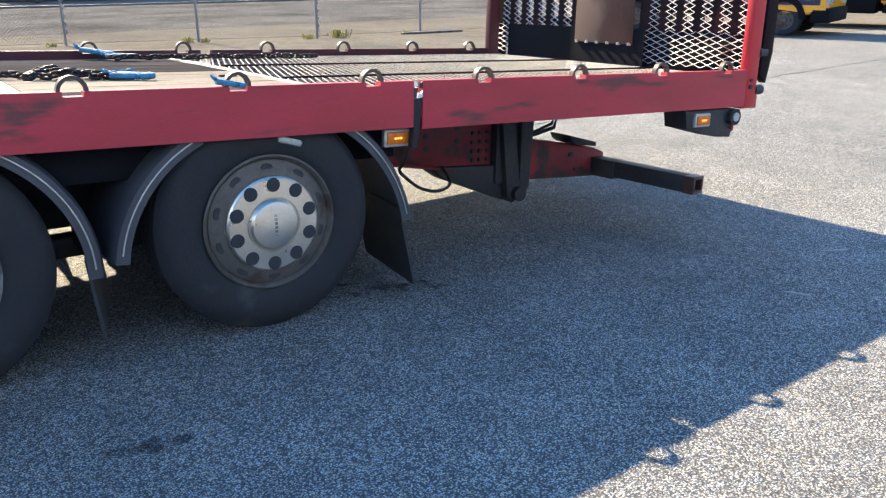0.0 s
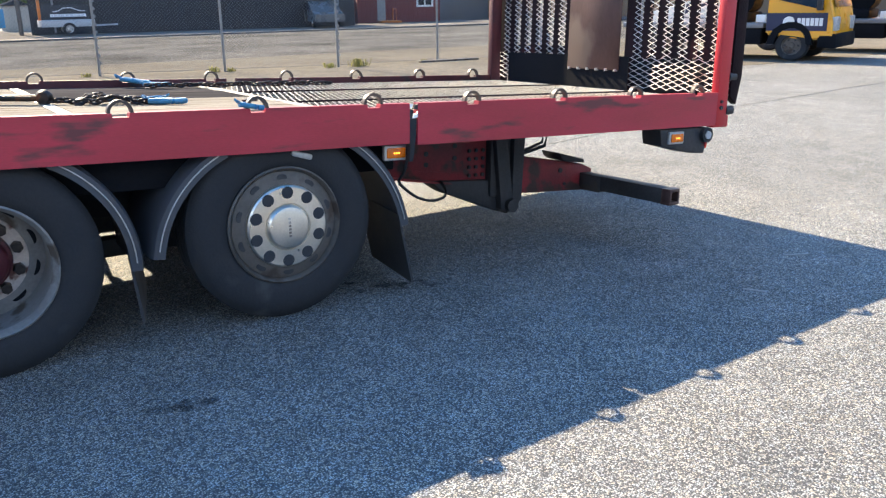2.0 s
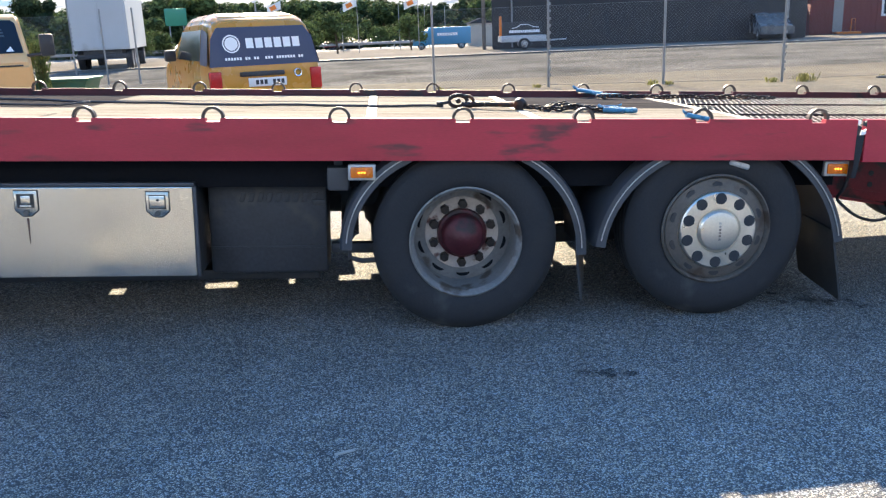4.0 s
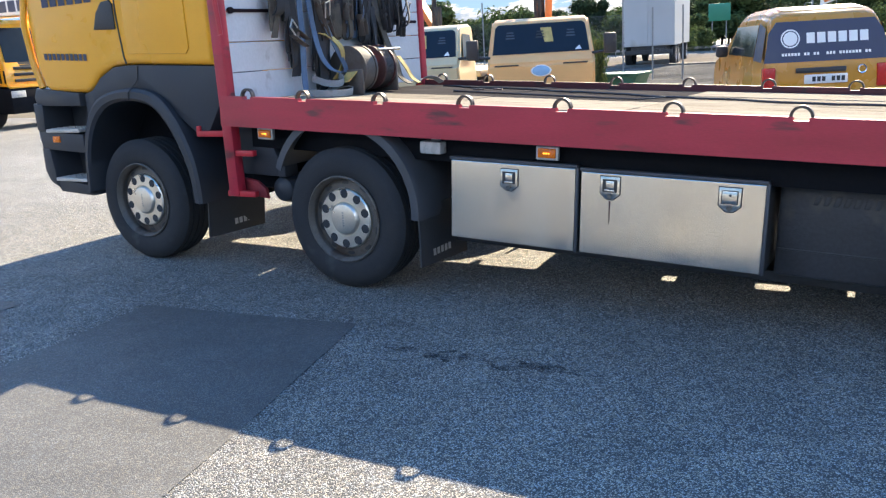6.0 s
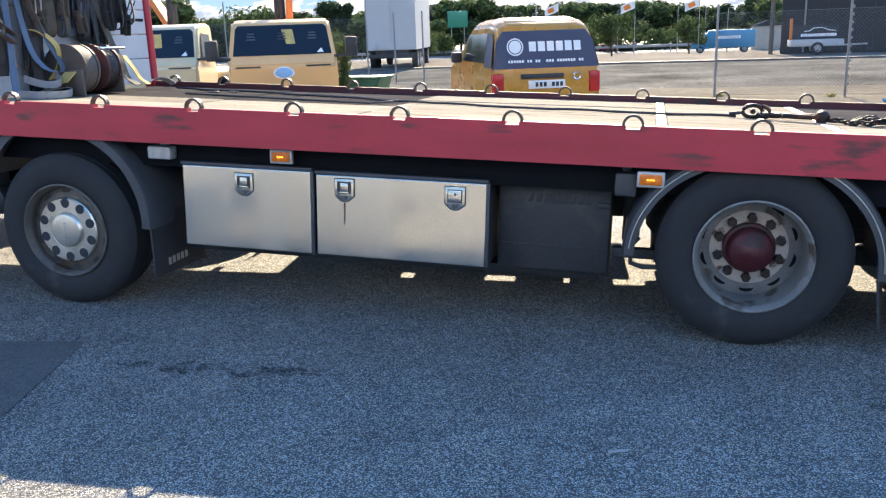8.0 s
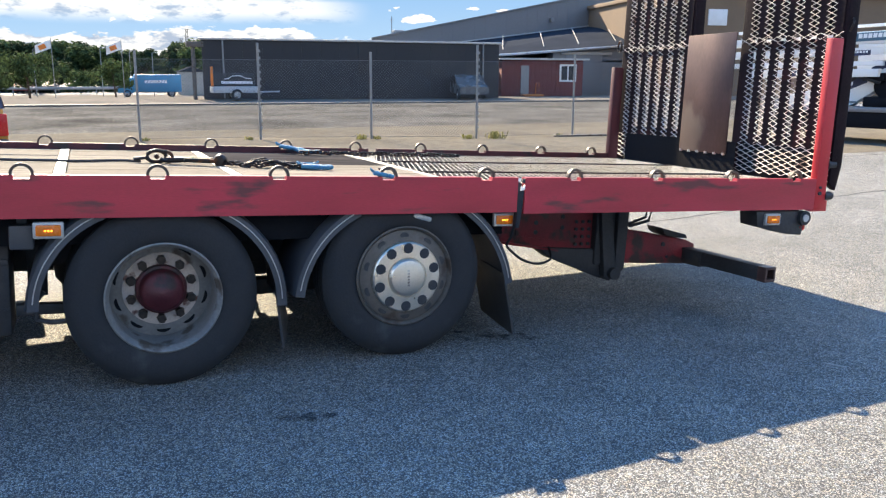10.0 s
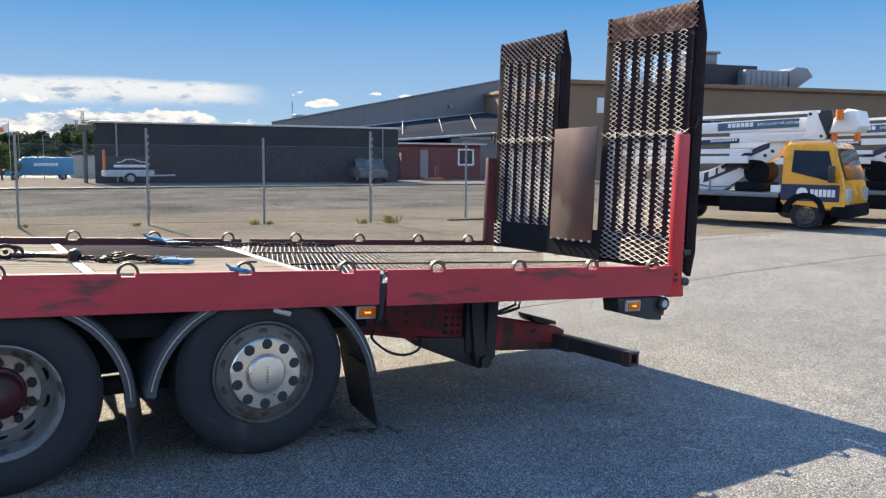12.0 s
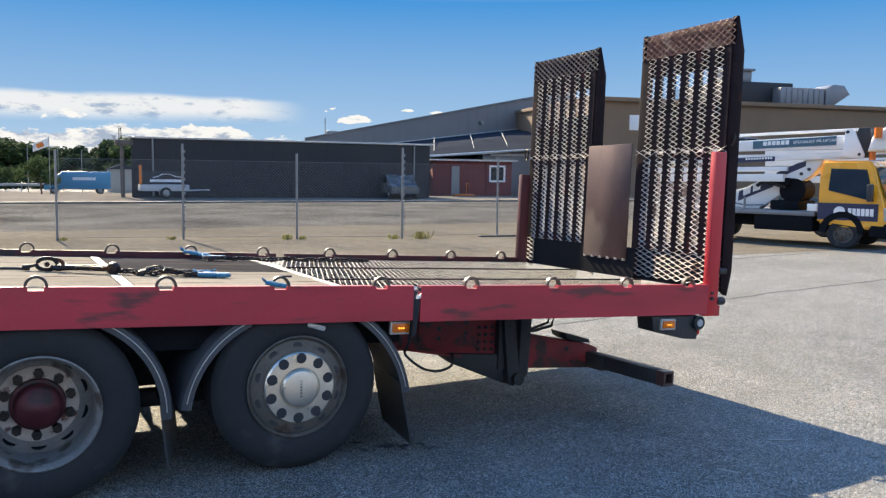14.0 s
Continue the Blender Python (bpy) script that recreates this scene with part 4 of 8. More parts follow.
# far side: unseen panels and fillers with narrow gaps, added to shape sun patches
for x0, x1, z0, z1 in ((-3.70, -2.462, -0.83, -0.245), (-2.46, -1.30, -0.86, -0.245)):
    bm = bmesh.new()
    bm_box(bm, x0, x1, 2.455, 2.50, z0, z1, 0.006)
    part("side_guard", bm, BLACK, truck, "added dark panel that shapes sun under the bed", BED)
for x0, x1 in ((-3.70, -2.83), (-2.74, -2.25), (-2.05, -1.73), (-1.69, -1.41)):
    bm = bmesh.new()
    bm_box(bm, x0, x1, 2.46, 2.50, -0.243, -0.09, 0.006)
    part("box_bracket", bm, BLACK, truck, "", BED)
bm = bmesh.new()
bm_box(bm, -4.0, -1.35, 0.45, 0.75, -0.93, -0.87, 0.01)
part("box_bearer", bm, BLACK, truck, "black bearer under the boxes", BED)


# ---- wheels, mudguards, flaps ----
def tyre_bm(R, w):
    bm = bmesh.new()
    prof = [(0.275, 0.05), (0.283, 0.012), (0.295, 0.0), (0.335, -0.008), (R - 0.085, -0.010), (R - 0.055, -0.004), (R - 0.03, 0.006), (R - 0.008, 0.028)]
    c = 0.036
    while c < w - 0.05:
        prof += [(R, c), (R, c + 0.040), (R - 0.014, c + 0.043), (R - 0.014, c + 0.050)]
        c += 0.054
    prof += [(R - 0.008, w - 0.028), (R - 0.055, w), (0.345, w + 0.005), (0.300, w - 0.012), (0.292, w - 0.05)]
    bm_lathe(bm, prof, 72)
    return bm


def wheel(x, z, y, kind, flip=False):
    """kind: 'cover' with a capped nut ring, 'dish' a bare deep-dished drive wheel. The outside faces -y."""
    base = pose(x, y, z, 0, 0, 180 if flip else 0)
    bm = bmesh.new()
    dish = kind == "dish"
    d = 0.23 if dish else (0.005 if kind == "cover_low" else 0.06)
    prof = [(0.270, 0.020), (0.266, d + 0.004), (0.252, d), (0.205, d - 0.012), (0.10, d - 0.012), (0.0, d - 0.012)]
    bm_lathe(bm, prof, 60)
    bm_lathe(bm, [(0.273, 0.03), (0.270, 0.30), (0.12, 0.28), (0.0, 0.28)], 40)
    w = part("wheel", bm, RIM_DULL if dish else RIM_DARK, truck, "deep-dished steel wheel with red hub" if dish else "dusty steel wheel with satin nut cover", base)
    bm = bmesh.new()
    bm_lathe(bm, [(0.283, 0.03), (0.291, -0.006), (0.283, -0.012), (0.273, 0.0), (0.2625, 0.028)], 60)
    part("rim_lip", bm, RIM_DULL if dish else RIM_DARK, w, "pale steel rim lip" if dish else "")
    part("tyre", tyre_bm(z - ground_z(x, 0.3), 0.30 if not dish else 0.62), RUBBER, w, "worn grey-black tyre")
    # Black ovals on the disc stand in for the shade inside the hand holes.
    bm = bmesh.new()
    bm_lathe(bm, [(0.0, d - 0.006), (0.021, d - 0.006), (0.023, d + 0.004)], 14, m=pose(0.226 if dish else 0.236, 0, 0) @ Matrix.Diagonal((1.0, 1, 1.75, 1) if dish else (0.75, 1, 1.25, 1)))
    h0 = part("hand_hole", bm, DEEP_BLACK if dish else BLACK, w)
    for k in range(10):
        turn = Matrix.Rotation(-2 * math.pi * (k + 0.5) / 10, 4, "Y")
        if k == 0:
            h0.matrix_basis = turn
        else:
            again(h0, w, turn)
    e = d - 0.012
    if dish:
        bm = bmesh.new()
        bm_lathe(bm, [(0.0, e - 0.125), (0.045, e - 0.122), (0.060, e - 0.110), (0.095, e - 0.100), (0.112, e - 0.080), (0.116, e - 0.04), (0.130, e - 0.034), (0.134, e - 0.004)], 40)
        part("hub", bm, RED_HUB, w, "dirty red wheel hub")
        bm = bmesh.new()
        bm_lathe(bm, [(0.134, e - 0.006), (0.196, e - 0.006), (0.199, e + 0.002)], 48)
        part("disc_plate", bm, CHIPPED, w, "chipped pale disc plate")
        out, rn = e - 0.045, 0.024
    else:
        bm = bmesh.new()
        bm_lathe(bm, [(0.112, e - 0.022), (0.118, e - 0.030), (0.194, e - 0.028), (0.202, e - 0.020), (0.204, e + 0.002)], 60)
        part("nut_cover", bm, CAPS, w, "satin metal nut cover")
        bm = bmesh.new()
        bm_lathe(bm, [(0.0, e - 0.052), (0.080, e - 0.051), (0.098, e - 0.047), (0.108, e - 0.036), (0.113, e - 0.022)], 48)
        part("hub_cap", bm, CAPS, w, "satin round hub cap")
        bm = bmesh.new()
        for k in range(6):
            bm_box(bm, -0.006, 0.006, e - 0.0535, e - 0.050, -0.047 + k * 0.017, -0.036 + k * 0.017)
        part("cap_mark", bm, RIM, w, "faint embossed bars")
        out, rn = e - 0.0325, 0.0315
    bm = bmesh.new()
    if dish:
        bm_rod(bm, (0.160, out, 0), (0.160, e, 0), rn, 6, rn * 1.1)
    else:
        bm_lathe(bm, [(0.0, out + 0.001), (0.012, out), (rn - 0.003, out + 0.002), (rn, out + 0.006)], 14, m=pose(0.1675, 0, 0))
    n0 = part("wheel_nut", bm, SEAT if not dish else CHAIN, w)
    for k in range(10):
        a = 2 * math.pi * k / 10 + 1.52
        if k == 0:
            n0.matrix_basis = Matrix.Rotation(-a, 4, "Y")
        else:
            again(n0, w, Matrix.Rotation(-a, 4, "Y"))
    return w


AXLES = ((-6.52, 0.537, "cover"), (-4.575, 0.492, "cover"), (-0.602, 0.447, "dish"), (0.708, 0.444, "cover_low"))
for x, z, k in AXLES:
    wd = wheel(x, z, 0.045, k)
for x, z, k in AXLES:
    wheel(x, z, 2.545, k, True)
bm = bmesh.new()
bm_box(bm, -0.055, 0.055, -0.020, -0.008, -0.014, 0.014, 0.010, m=Matrix.Rotation(radians(18), 4, "Y") @ pose(0.0, 0, 0))
bmesh.ops.transform(bm, matrix=pose(0.105, 0.003, 0.335), verts=bm.verts)
part("tyre_patch", bm, RIM, wd, "pale scuffed block on the tyre wall")


def guard(cx, cz, r, a0, a1, y0=0.02, y1=0.55, stripe=True, label="grey plastic mudguard quarter"):
    """A curved mudguard plate with a turned-down outer lip."""
    bm = bmesh.new()
    n = 18
    lay = []
    for k in range(n + 1):
        a = radians(a0 + (a1 - a0) * k / n)
        c, s = math.cos(a), math.sin(a)
        lay.append([bm.verts.new((cx + q * c, y, cz + q * s)) for q, y in ((r - 0.05, y0), (r, y0 + 0.004), (r + 0.012, y0 + 0.03), (r + 0.012, y1), (r, y1), (r - 0.004, y0 + 0.03), (r - 0.05, y0 + 0.012))])
    for p, q in zip(lay, lay[1:]):
        for k in range(7):
            bm.faces.new((p[k], p[(k + 1) % 7], q[(k + 1) % 7], q[k]))
    bm.faces.new(lay[0])
    bm.faces.new(lay[-1][::-1])
    g = part("mudguard", bm, PLASTIC, truck, label)
    if stripe:
        bm = bmesh.new()
        bm_tube(bm, [(cx + (r - 0.022) * math.cos(radians(a)), y0 - 0.002, cz + (r - 0.022) * math.sin(radians(a))) for a in np.linspace(a0 + (a1 - a0) * 0.06, a1 - (a1 - a0) * 0.06, 16)], 0.0035, 5)
        part("guard_edge", bm, STEEL_STRIP, g, "pale edge bead")
    return g


guard(-4.542, 0.576, 0.57, -6, 66, stripe=False)
guard(-4.542, 0.60, 0.60, 112, 158, stripe=False)
guard(-0.555, 0.390, 0.572, -4, 62)
guard(-0.687, 0.409, 0.549, 110, 176)
guard(0.663, 0.306, 0.600, 113, 172)
guard(0.688, 0.248, 0.710, 8, 56)


def flap(pts, y0, y1, label, tilt=0.0):
    bm = bmesh.new()
    bm_strip(bm, [(x, (y0 + y1) / 2, z) for x, z in pts], (0.10 + tilt, 1, 0), y1 - y0, 0.012)
    return part("mud_flap", bm, FLAP, truck, label)


flap([(1.375, 0.40), (1.40, 0.27), (1.425, 0.14), (1.450, 0.005)], 0.05, 0.62, "black rubber mud flap behind the rear wheel")
flap([(0.04, 0.42), (0.05, 0.30), (0.07, 0.09)], 0.05, 0.60, "thin black rubber mud flap", 0.16)
# Far flaps, added unseen to block bright ground between the wheels.
for x in (1.41, 0.06, -4.01, -5.82):
    flap([(x - 0.01, 0.55), (x, 0.30), (x + 0.02, 0.10)], 2.0, 2.55, "added black mud flap on the far side")
# air springs and a dark block, added unseen to block the bright ground
for x in (-1.0, -0.27, 0.36, 1.08):
    for y in (0.78, 1.82):
        bm = bmesh.new()
        bm_lathe(bm, [(0.0, 0.28), (0.10, 0.28), (0.10, 0.40), (0.13, 0.44), (0.135, 0.52), (0.12, 0.56), (0.135, 0.60), (0.13, 0.70), (0.10, 0.74), (0.0, 0.74)], 18, "z", m=pose(x, y, 0))
        part("air_spring", bm, FLAP, truck, "black rubber air spring")
bm = bmesh.new()
bm_box(bm, -0.42, 0.52, 0.95, 1.65, 0.30, 0.62, 0.04)
bm_box(bm, -0.30, 0.40, 0.62, 0.72, 0.26, 0.36, 0.02)
part("axle_frame", bm, BLACK, truck, "added black block between the rear axles")
flap([(-3.965, 0.60), (-3.965, 0.40), (-3.97, 0.21)], 0.05, 0.55, "black rubber mud flap with worn lettering")
flap([(-5.80, 0.60), (-5.81, 0.45), (-5.83, 0.28)], 0.06, 0.60, "black rubber mud flap with worn lettering")
for x, z, y0 in ((-5.818, 0.36, 0.28), (-3.967, 0.29, 0.14)):
    letters("flap_mark", "######", 0, 0.28, -0.022, 0.022, lambda u, v: (x + 0.012 + 0.10 * 0 * u, y0 + u, z + v), RIM, truck, "pale worn bars on the flap")
bm = bmesh.new()
bm_tube(bm, [(-1.16, 0.12, 0.52), (-1.21, 0.12, 0.46), (-1.20, 0.12, 0.38), (-1.14, 0.12, 0.36), (-1.0, 0.12, 0.36), (-0.9, 0.14, 0.40)], 0.014, 8)
bm_tube(bm, [(-1.08, 0.30, 0.36), (-0.9, 0.30, 0.33)], 0.02, 8)
part("guard_stay", bm, BLACK, truck, "bent black mudguard stay")


# ---- cab, headboard ----
bm = bmesh.new()
bm_prism(bm, [(-5.545, 1.52), (-6.44, 1.565), (-6.60, 1.555), (-6.76, 1.50), (-6.88, 1.40), (-6.97, 1.37), (-7.38, 1.38), (-7.46, 1.42), (-7.53, 1.60), (-7.56, 1.95), (-7.50, 2.5), (-7.30, 3.30), (-5.60, 3.35), (-5.545, 3.2)], "y", 0.015, 2.56, 0.05, 3)
cab = part("cab_body", bm, YELLOW, truck, "glossy yellow lorry cab body")
bm = bmesh.new()
bm_tube(bm, [(-6.44, 0.012, 1.57), (-6.455, 0.012, 1.62), (-6.48, 0.012, 1.9), (-6.49, 0.012, 2.6)], 0.006, 5)
part("door_seam", bm, BLACK, cab, "dark door seam")
bm = bmesh.new()
bm_prism(bm, [(-6.40, 1.64), (-5.80, 1.615), (-5.77, 1.65), (-5.77, 2.7), (-6.40, 2.7)], "y", 0.006, 0.016, 0.004)
part("side_hatch", bm, YELLOW, cab, "flush yellow side hatch")
bm = bmesh.new()
bm_prism(bm, [(-6.74, 1.83), (-6.50, 1.82), (-6.50, 2.0), (-6.53, 2.03), (-6.62, 2.02), (-6.69, 1.95)], "y", 0.002, 0.018, 0.006)
part("door_handle", bm, BLACK, cab, "black recessed door handle")
letters("cab_lettering", "###-######", -7.40, -6.87, 1.625, 1.675, lambda u, v: (u, 0.009, v - (u + 7.4) * 0.05 + 0.012), NAVY, cab, "short navy bars on the door")
letters("cab_lettering", "######", -7.33, -6.72, 2.03, 2.2, lambda u, v: (u, 0.009, v), NAVY, cab, "short navy bars on the door", gap=0.2)
bm = bmesh.new()
bm_tube(bm, [(-7.50, 0.05, 2.45), (-7.56, 0.02, 2.1), (-7.585, 0.01, 1.92), (-7.56, 0.02, 1.62), (-7.50, 0.03, 1.42)], 0.028, 10)
part("grab_edge", bm, YELLOW, cab, "rounded yellow corner deflector")
bm = bmesh.new()
bm_box(bm, -7.575, -7.53, 0.3, 2.3, 2.0, 2.75, 0.01)
part("windscreen", bm, GLASS_DARK, cab, "dark windscreen")
bm = bmesh.new()
bm_tube(bm, [(-5.44 - 0.02 * k, 0.0, 1.72 + 0.25 * k) for k in range(5)], 0.018, 8)
part("side_pipe", bm, RED_BRIGHT, cab, "thin red pipe behind the cab")

# dark lower cab: side panel, arch, steps, bumper
OUT = [(-7.07, 0.58), (-7.05, 0.85), (-6.99, 1.10), (-6.85, 1.29), (-6.65, 1.37), (-6.39, 1.39), (-6.15, 1.34), (-5.98, 1.18), (-5.86, 0.95), (-5.81, 0.75), (-5.80, 0.55)]
INN = [(-7.02, 0.60), (-6.99, 0.85), (-6.92, 1.05), (-6.80, 1.20), (-6.63, 1.285), (-6.40, 1.30), (-6.20, 1.25), (-6.06, 1.11), (-5.95, 0.91), (-5.90, 0.74), (-5.885, 0.56)]
OUT, INN = rounded(OUT), rounded(INN)
bm = bmesh.new()
rows_ = []
for (ox, oz), (ix, iz) in zip(OUT, INN):
    rows_.append([bm.verts.new(p) for p in ((ox, 0.05, oz), (ox, -0.012, oz), (ox * 0.75 + ix * 0.25, -0.030, oz * 0.75 + iz * 0.25), (ox * 0.25 + ix * 0.75, -0.030, oz * 0.25 + iz * 0.75), (ix, -0.010, iz), (ix, 0.50, iz), (ox, 0.50, oz))])
for a, b in zip(rows_, rows_[1:]):
    for k in range(7):
        bm.faces.new((a[k], a[(k + 1) % 7], b[(k + 1) % 7], b[k]))
bm.faces.new(rows_[0])
bm.faces.new(rows_[-1][::-1])
part("wheel_arch", bm, CAB_PLASTIC, truck, "grey-black plastic wheel arch")
bm = bmesh.new()
bm_prism(bm, [(-5.56, 1.52), (-6.44, 1.56), (-6.62, 1.55), (-6.78, 1.48), (-6.90, 1.385), (-7.0, 1.36), (-7.0, 1.10), (-6.85, 1.29), (-6.65, 1.37), (-6.39, 1.39), (-6.15, 1.34), (-5.98, 1.18), (-5.80, 1.05), (-5.70, 1.05), (-5.56, 1.25)], "y", 0.03, 0.5, 0.006)
part("lower_panel", bm, CAB_PLASTIC, truck, "grey-black lower cab panel")
bm = bmesh.new()
bm_tube(bm, [(-6.345, 0.026, 1.55), (-6.36, 0.026, 1.45), (-6.41, -0.036, 1.36), (-6.42, -0.03, 1.31)], 0.005, 5)
part("panel_seam", bm, BLACK, truck, "dark panel joint")
bm = bmesh.new()
bm_prism(bm, [(-7.56, 1.42), (-7.03, 1.37), (-7.03, 1.27), (-7.58, 1.28), (-7.60, 1.35)], "y", 0.0, 2.57, 0.01)
bm_prism(bm, [(-7.62, 1.30), (-7.50, 1.29), (-7.52, 1.08), (-7.62, 1.08)], "y", -0.01, 2.58, 0.012)
bm_prism(bm, [(-7.62, 1.08), (-7.06, 1.05), (-7.06, 0.90), (-7.60, 0.93)], "y", 0.0, 0.45, 0.012)
bm_prism(bm, [(-7.60, 0.94), (-7.50, 0.93), (-7.46, 0.62), (-7.55, 0.66), (-7.60, 0.75)], "y", -0.01, 2.58, 0.012)
bm_prism(bm, [(-7.55, 0.70), (-7.05, 0.64), (-7.05, 0.56), (-7.44, 0.58)], "y", 0.0, 0.45, 0.012)
bm_box(bm, -7.5, -7.06, 0.25, 0.45, 0.6, 1.3, 0.01)
bm_box(bm, -7.62, -7.4, 0.45, 2.1, 0.6, 1.2, 0.02)
part("step_housing", bm, CAB_PLASTIC, truck, "grey-black bumper and step housing")
for z, dx in ((1.085, 0.0), (0.69, 0.03)):
    bm = bmesh.new()
    bm_box(bm, -7.50 + dx, -7.08, -0.015, 0.24, z - 0.02, z + 0.008, 0.006)
    for k in range(9):
        for j in range(4):
            bm_rod(bm, (-7.46 + dx + 0.042 * k, 0.02 + 0.055 * j, z), (-7.46 + dx + 0.042 * k, 0.02 + 0.055 * j, z + 0.014), 0.010, 6)
    part("cab_step", bm, STEEL_STRIP, truck, "studded metal cab step")
bm = bmesh.new()
bm_box(bm, -7.44, -7.35, -0.008, 0.004, 0.985, 1.035, 0.004)
part("step_reflector", bm, AMBER, truck, "orange reflector on the step")
bm = bmesh.new()
bm_box(bm, -7.66, -7.58, 0.02, 0.35, 0.98, 1.18, 0.02)
part("headlamp", bm, CLEAR_LENS, truck, "clear headlamp corner")
bm = bmesh.new()
bm_box(bm, -7.1, -5.6, 0.45, 0.55, 0.55, 1.4, 0.02)
bm_box(bm, -5.62, -5.2, 0.30, 0.75, 0.62, 1.10, 0.05)
part("inner_guard", bm, DEEP_BLACK, truck, "black inner guard and tanks behind the cab")

bm = bmesh.new()
bm_prism(bm, [(-5.50, 0.625), (-5.27, 0.590), (-5.285, 0.66), (-5.36, 0.715), (-5.50, 0.735)], "y", 0.10, 0.13, 0.004)
part("step_plate", bm, RED_OLD, truck, "dirty red plate behind the rungs")
bm = bmesh.new()
bm_prism(bm, [(-5.58, 0.755), (-5.20, 0.740), (-5.19, 0.87), (-5.24, 0.97), (-5.34, 1.09), (-5.58, 1.10)], "y", 0.16, 0.29, 0.012)
part("guard_box", bm, CAB_PLASTIC, truck, "dusty grey plastic guard behind the rungs")
bm = bmesh.new()
bm_box(bm, -5.20, -5.13, 0.15, 0.29, 0.735, 0.87, 0.012)
part("guard_clamp", bm, CAB_PLASTIC, truck, "grey clamp on the guard")
bm = bmesh.new()
bm_lathe(bm, [(0.0, 0.155), (0.05, 0.16), (0.085, 0.185), (0.098, 0.23), (0.098, 0.62), (0.0, 0.64)], 24, m=pose(-5.195, 0.0, 0.645))
part("air_tank", bm, CAB_PLASTIC, truck, "dusty round air tank")
# headboard of white boards in a red frame
z0 = 1.262
for k in range(8):
    for seg, (a, b) in enumerate(((0.085, 1.30), (1.304, 2.52))):
        bm = bmesh.new()
        bm_box(bm, -5.50, -5.462, a, b, z0 + k * 0.205, z0 + k * 0.205 + 0.2, 0.004, 1)
        part("headboard_plank", bm, WHITE_WOOD, truck)
for y in (0.0, 2.525):
    bm = bmesh.new()
    bm_box(bm, -5.535, -5.445, y, y + 0.08, 0.62 if y == 0 else 1.0, 2.95, 0.008)
    part("headboard_post", bm, RED, truck, "red headboard post")
for z, y0_, y1_ in ((1.88, 0.10, 0.62), (2.30, 0.10, 0.62), (1.79, 2.0, 2.48), (2.21, 2.0, 2.48)):
    bm = bmesh.new()
    bm_box(bm, -5.461, -5.452, y0_, y1_, z - 0.012, z + 0.012, 0.003)
    bm_rod(bm, (-5.455, y0_ + 0.02, z), (-5.43, y0_ + 0.02, z), 0.022, 10)
    part("locking_rod", bm, RAMP_STEEL, truck, "dark locking rod on the headboard")
for x0, x1, z0_, z1_ in ((-5.80, -5.535, 1.035, 1.11), (-5.445, -5.28, 0.90, 0.945), (-5.56, -5.30, 0.615, 0.665)):
    bm = bmesh.new()
    bm_box(bm, x0, x1, 0.01, 0.05, z0_, min(z1_, z0_ + 0.04), 0.004)
    if z1_ > 1.1:
        bm_box(bm, x0, x0 + 0.035, 0.012, 0.048, z0_ + 0.03, z1_, 0.004)
    part("ladder_rung", bm, RED_BRIGHT, truck, "red rung under the headboard")


# ---- wire fences ----
def fence(pts, h, mesh_h, tall, label):
    f = thing("wire_fence", label, "fence", pose(pts[0][0], pts[0][1], 0))
    o = Vector((pts[0][0], pts[0][1], 0))
    for i, (x, y) in enumerate(pts):
        bm = bmesh.new()
        hh = h + (0.18 if i in tall else 0.0)
        bm_rod(bm, (x - o.x, y - o.y, 0.0), (x - o.x, y - o.y, hh), 0.028, 10)
        if i in tall:
            for k in range(12):
                bm_box(bm, x - o.x + 0.03, x - o.x + 0.06, y - o.y - 0.02, y - o.y + 0.02, 0.25 + 0.16 * k, 0.31 + 0.16 * k)
        part("fence_post", bm, GALV, f, "tall post with clips" if i in tall else "")
    for i, ((xa, ya), (xb, yb)) in enumerate(zip(pts, pts[1:])):
        a, b = Vector((xa, ya, 0)) - o, Vector((xb, yb, 0)) - o
        ln = (b - a).length
        d = (b - a).normalized()
        bm = bmesh.new()
        step = 0.075
        n = int((ln + mesh_h) / step)
        for s in (1, -1):
            for k in range(n):
                u0 = -mesh_h + k * step
                lo, hi = max(u0, 0.0), min(u0 + mesh_h, ln)
                if hi - lo < 0.02:
                    continue
                z0, z1 = lo - u0, hi - u0
                if s < 0:
                    z0, z1 = mesh_h - z0, mesh_h - z1
                p, q = a + d * lo + Vector((0, 0, 0.04 + z0)), a + d * hi + Vector((0, 0, 0.04 + z1))
                r = 0.0019
                side = Vector((-d.y, d.x, 0)) * r
                up = Vector((0, 0, r * 1.4))
                vs = [[bm.verts.new(c + e) for e in (side, up, -side, -up)] for c in (p, q)]
                for j in range(4):
                    bm.faces.new((vs[0][j], vs[0][(j + 1) % 4], vs[1][(j + 1) % 4], vs[1][j]))
        for z in (0.06, mesh_h + 0.04):
            bm_rod(bm, a + Vector((0, 0, z)), b + Vector((0, 0, z)), 0.004, 5)
        part("wire_mesh", bm, WIRE, f, "galvanised chain-link mesh", smooth=0)
    return f


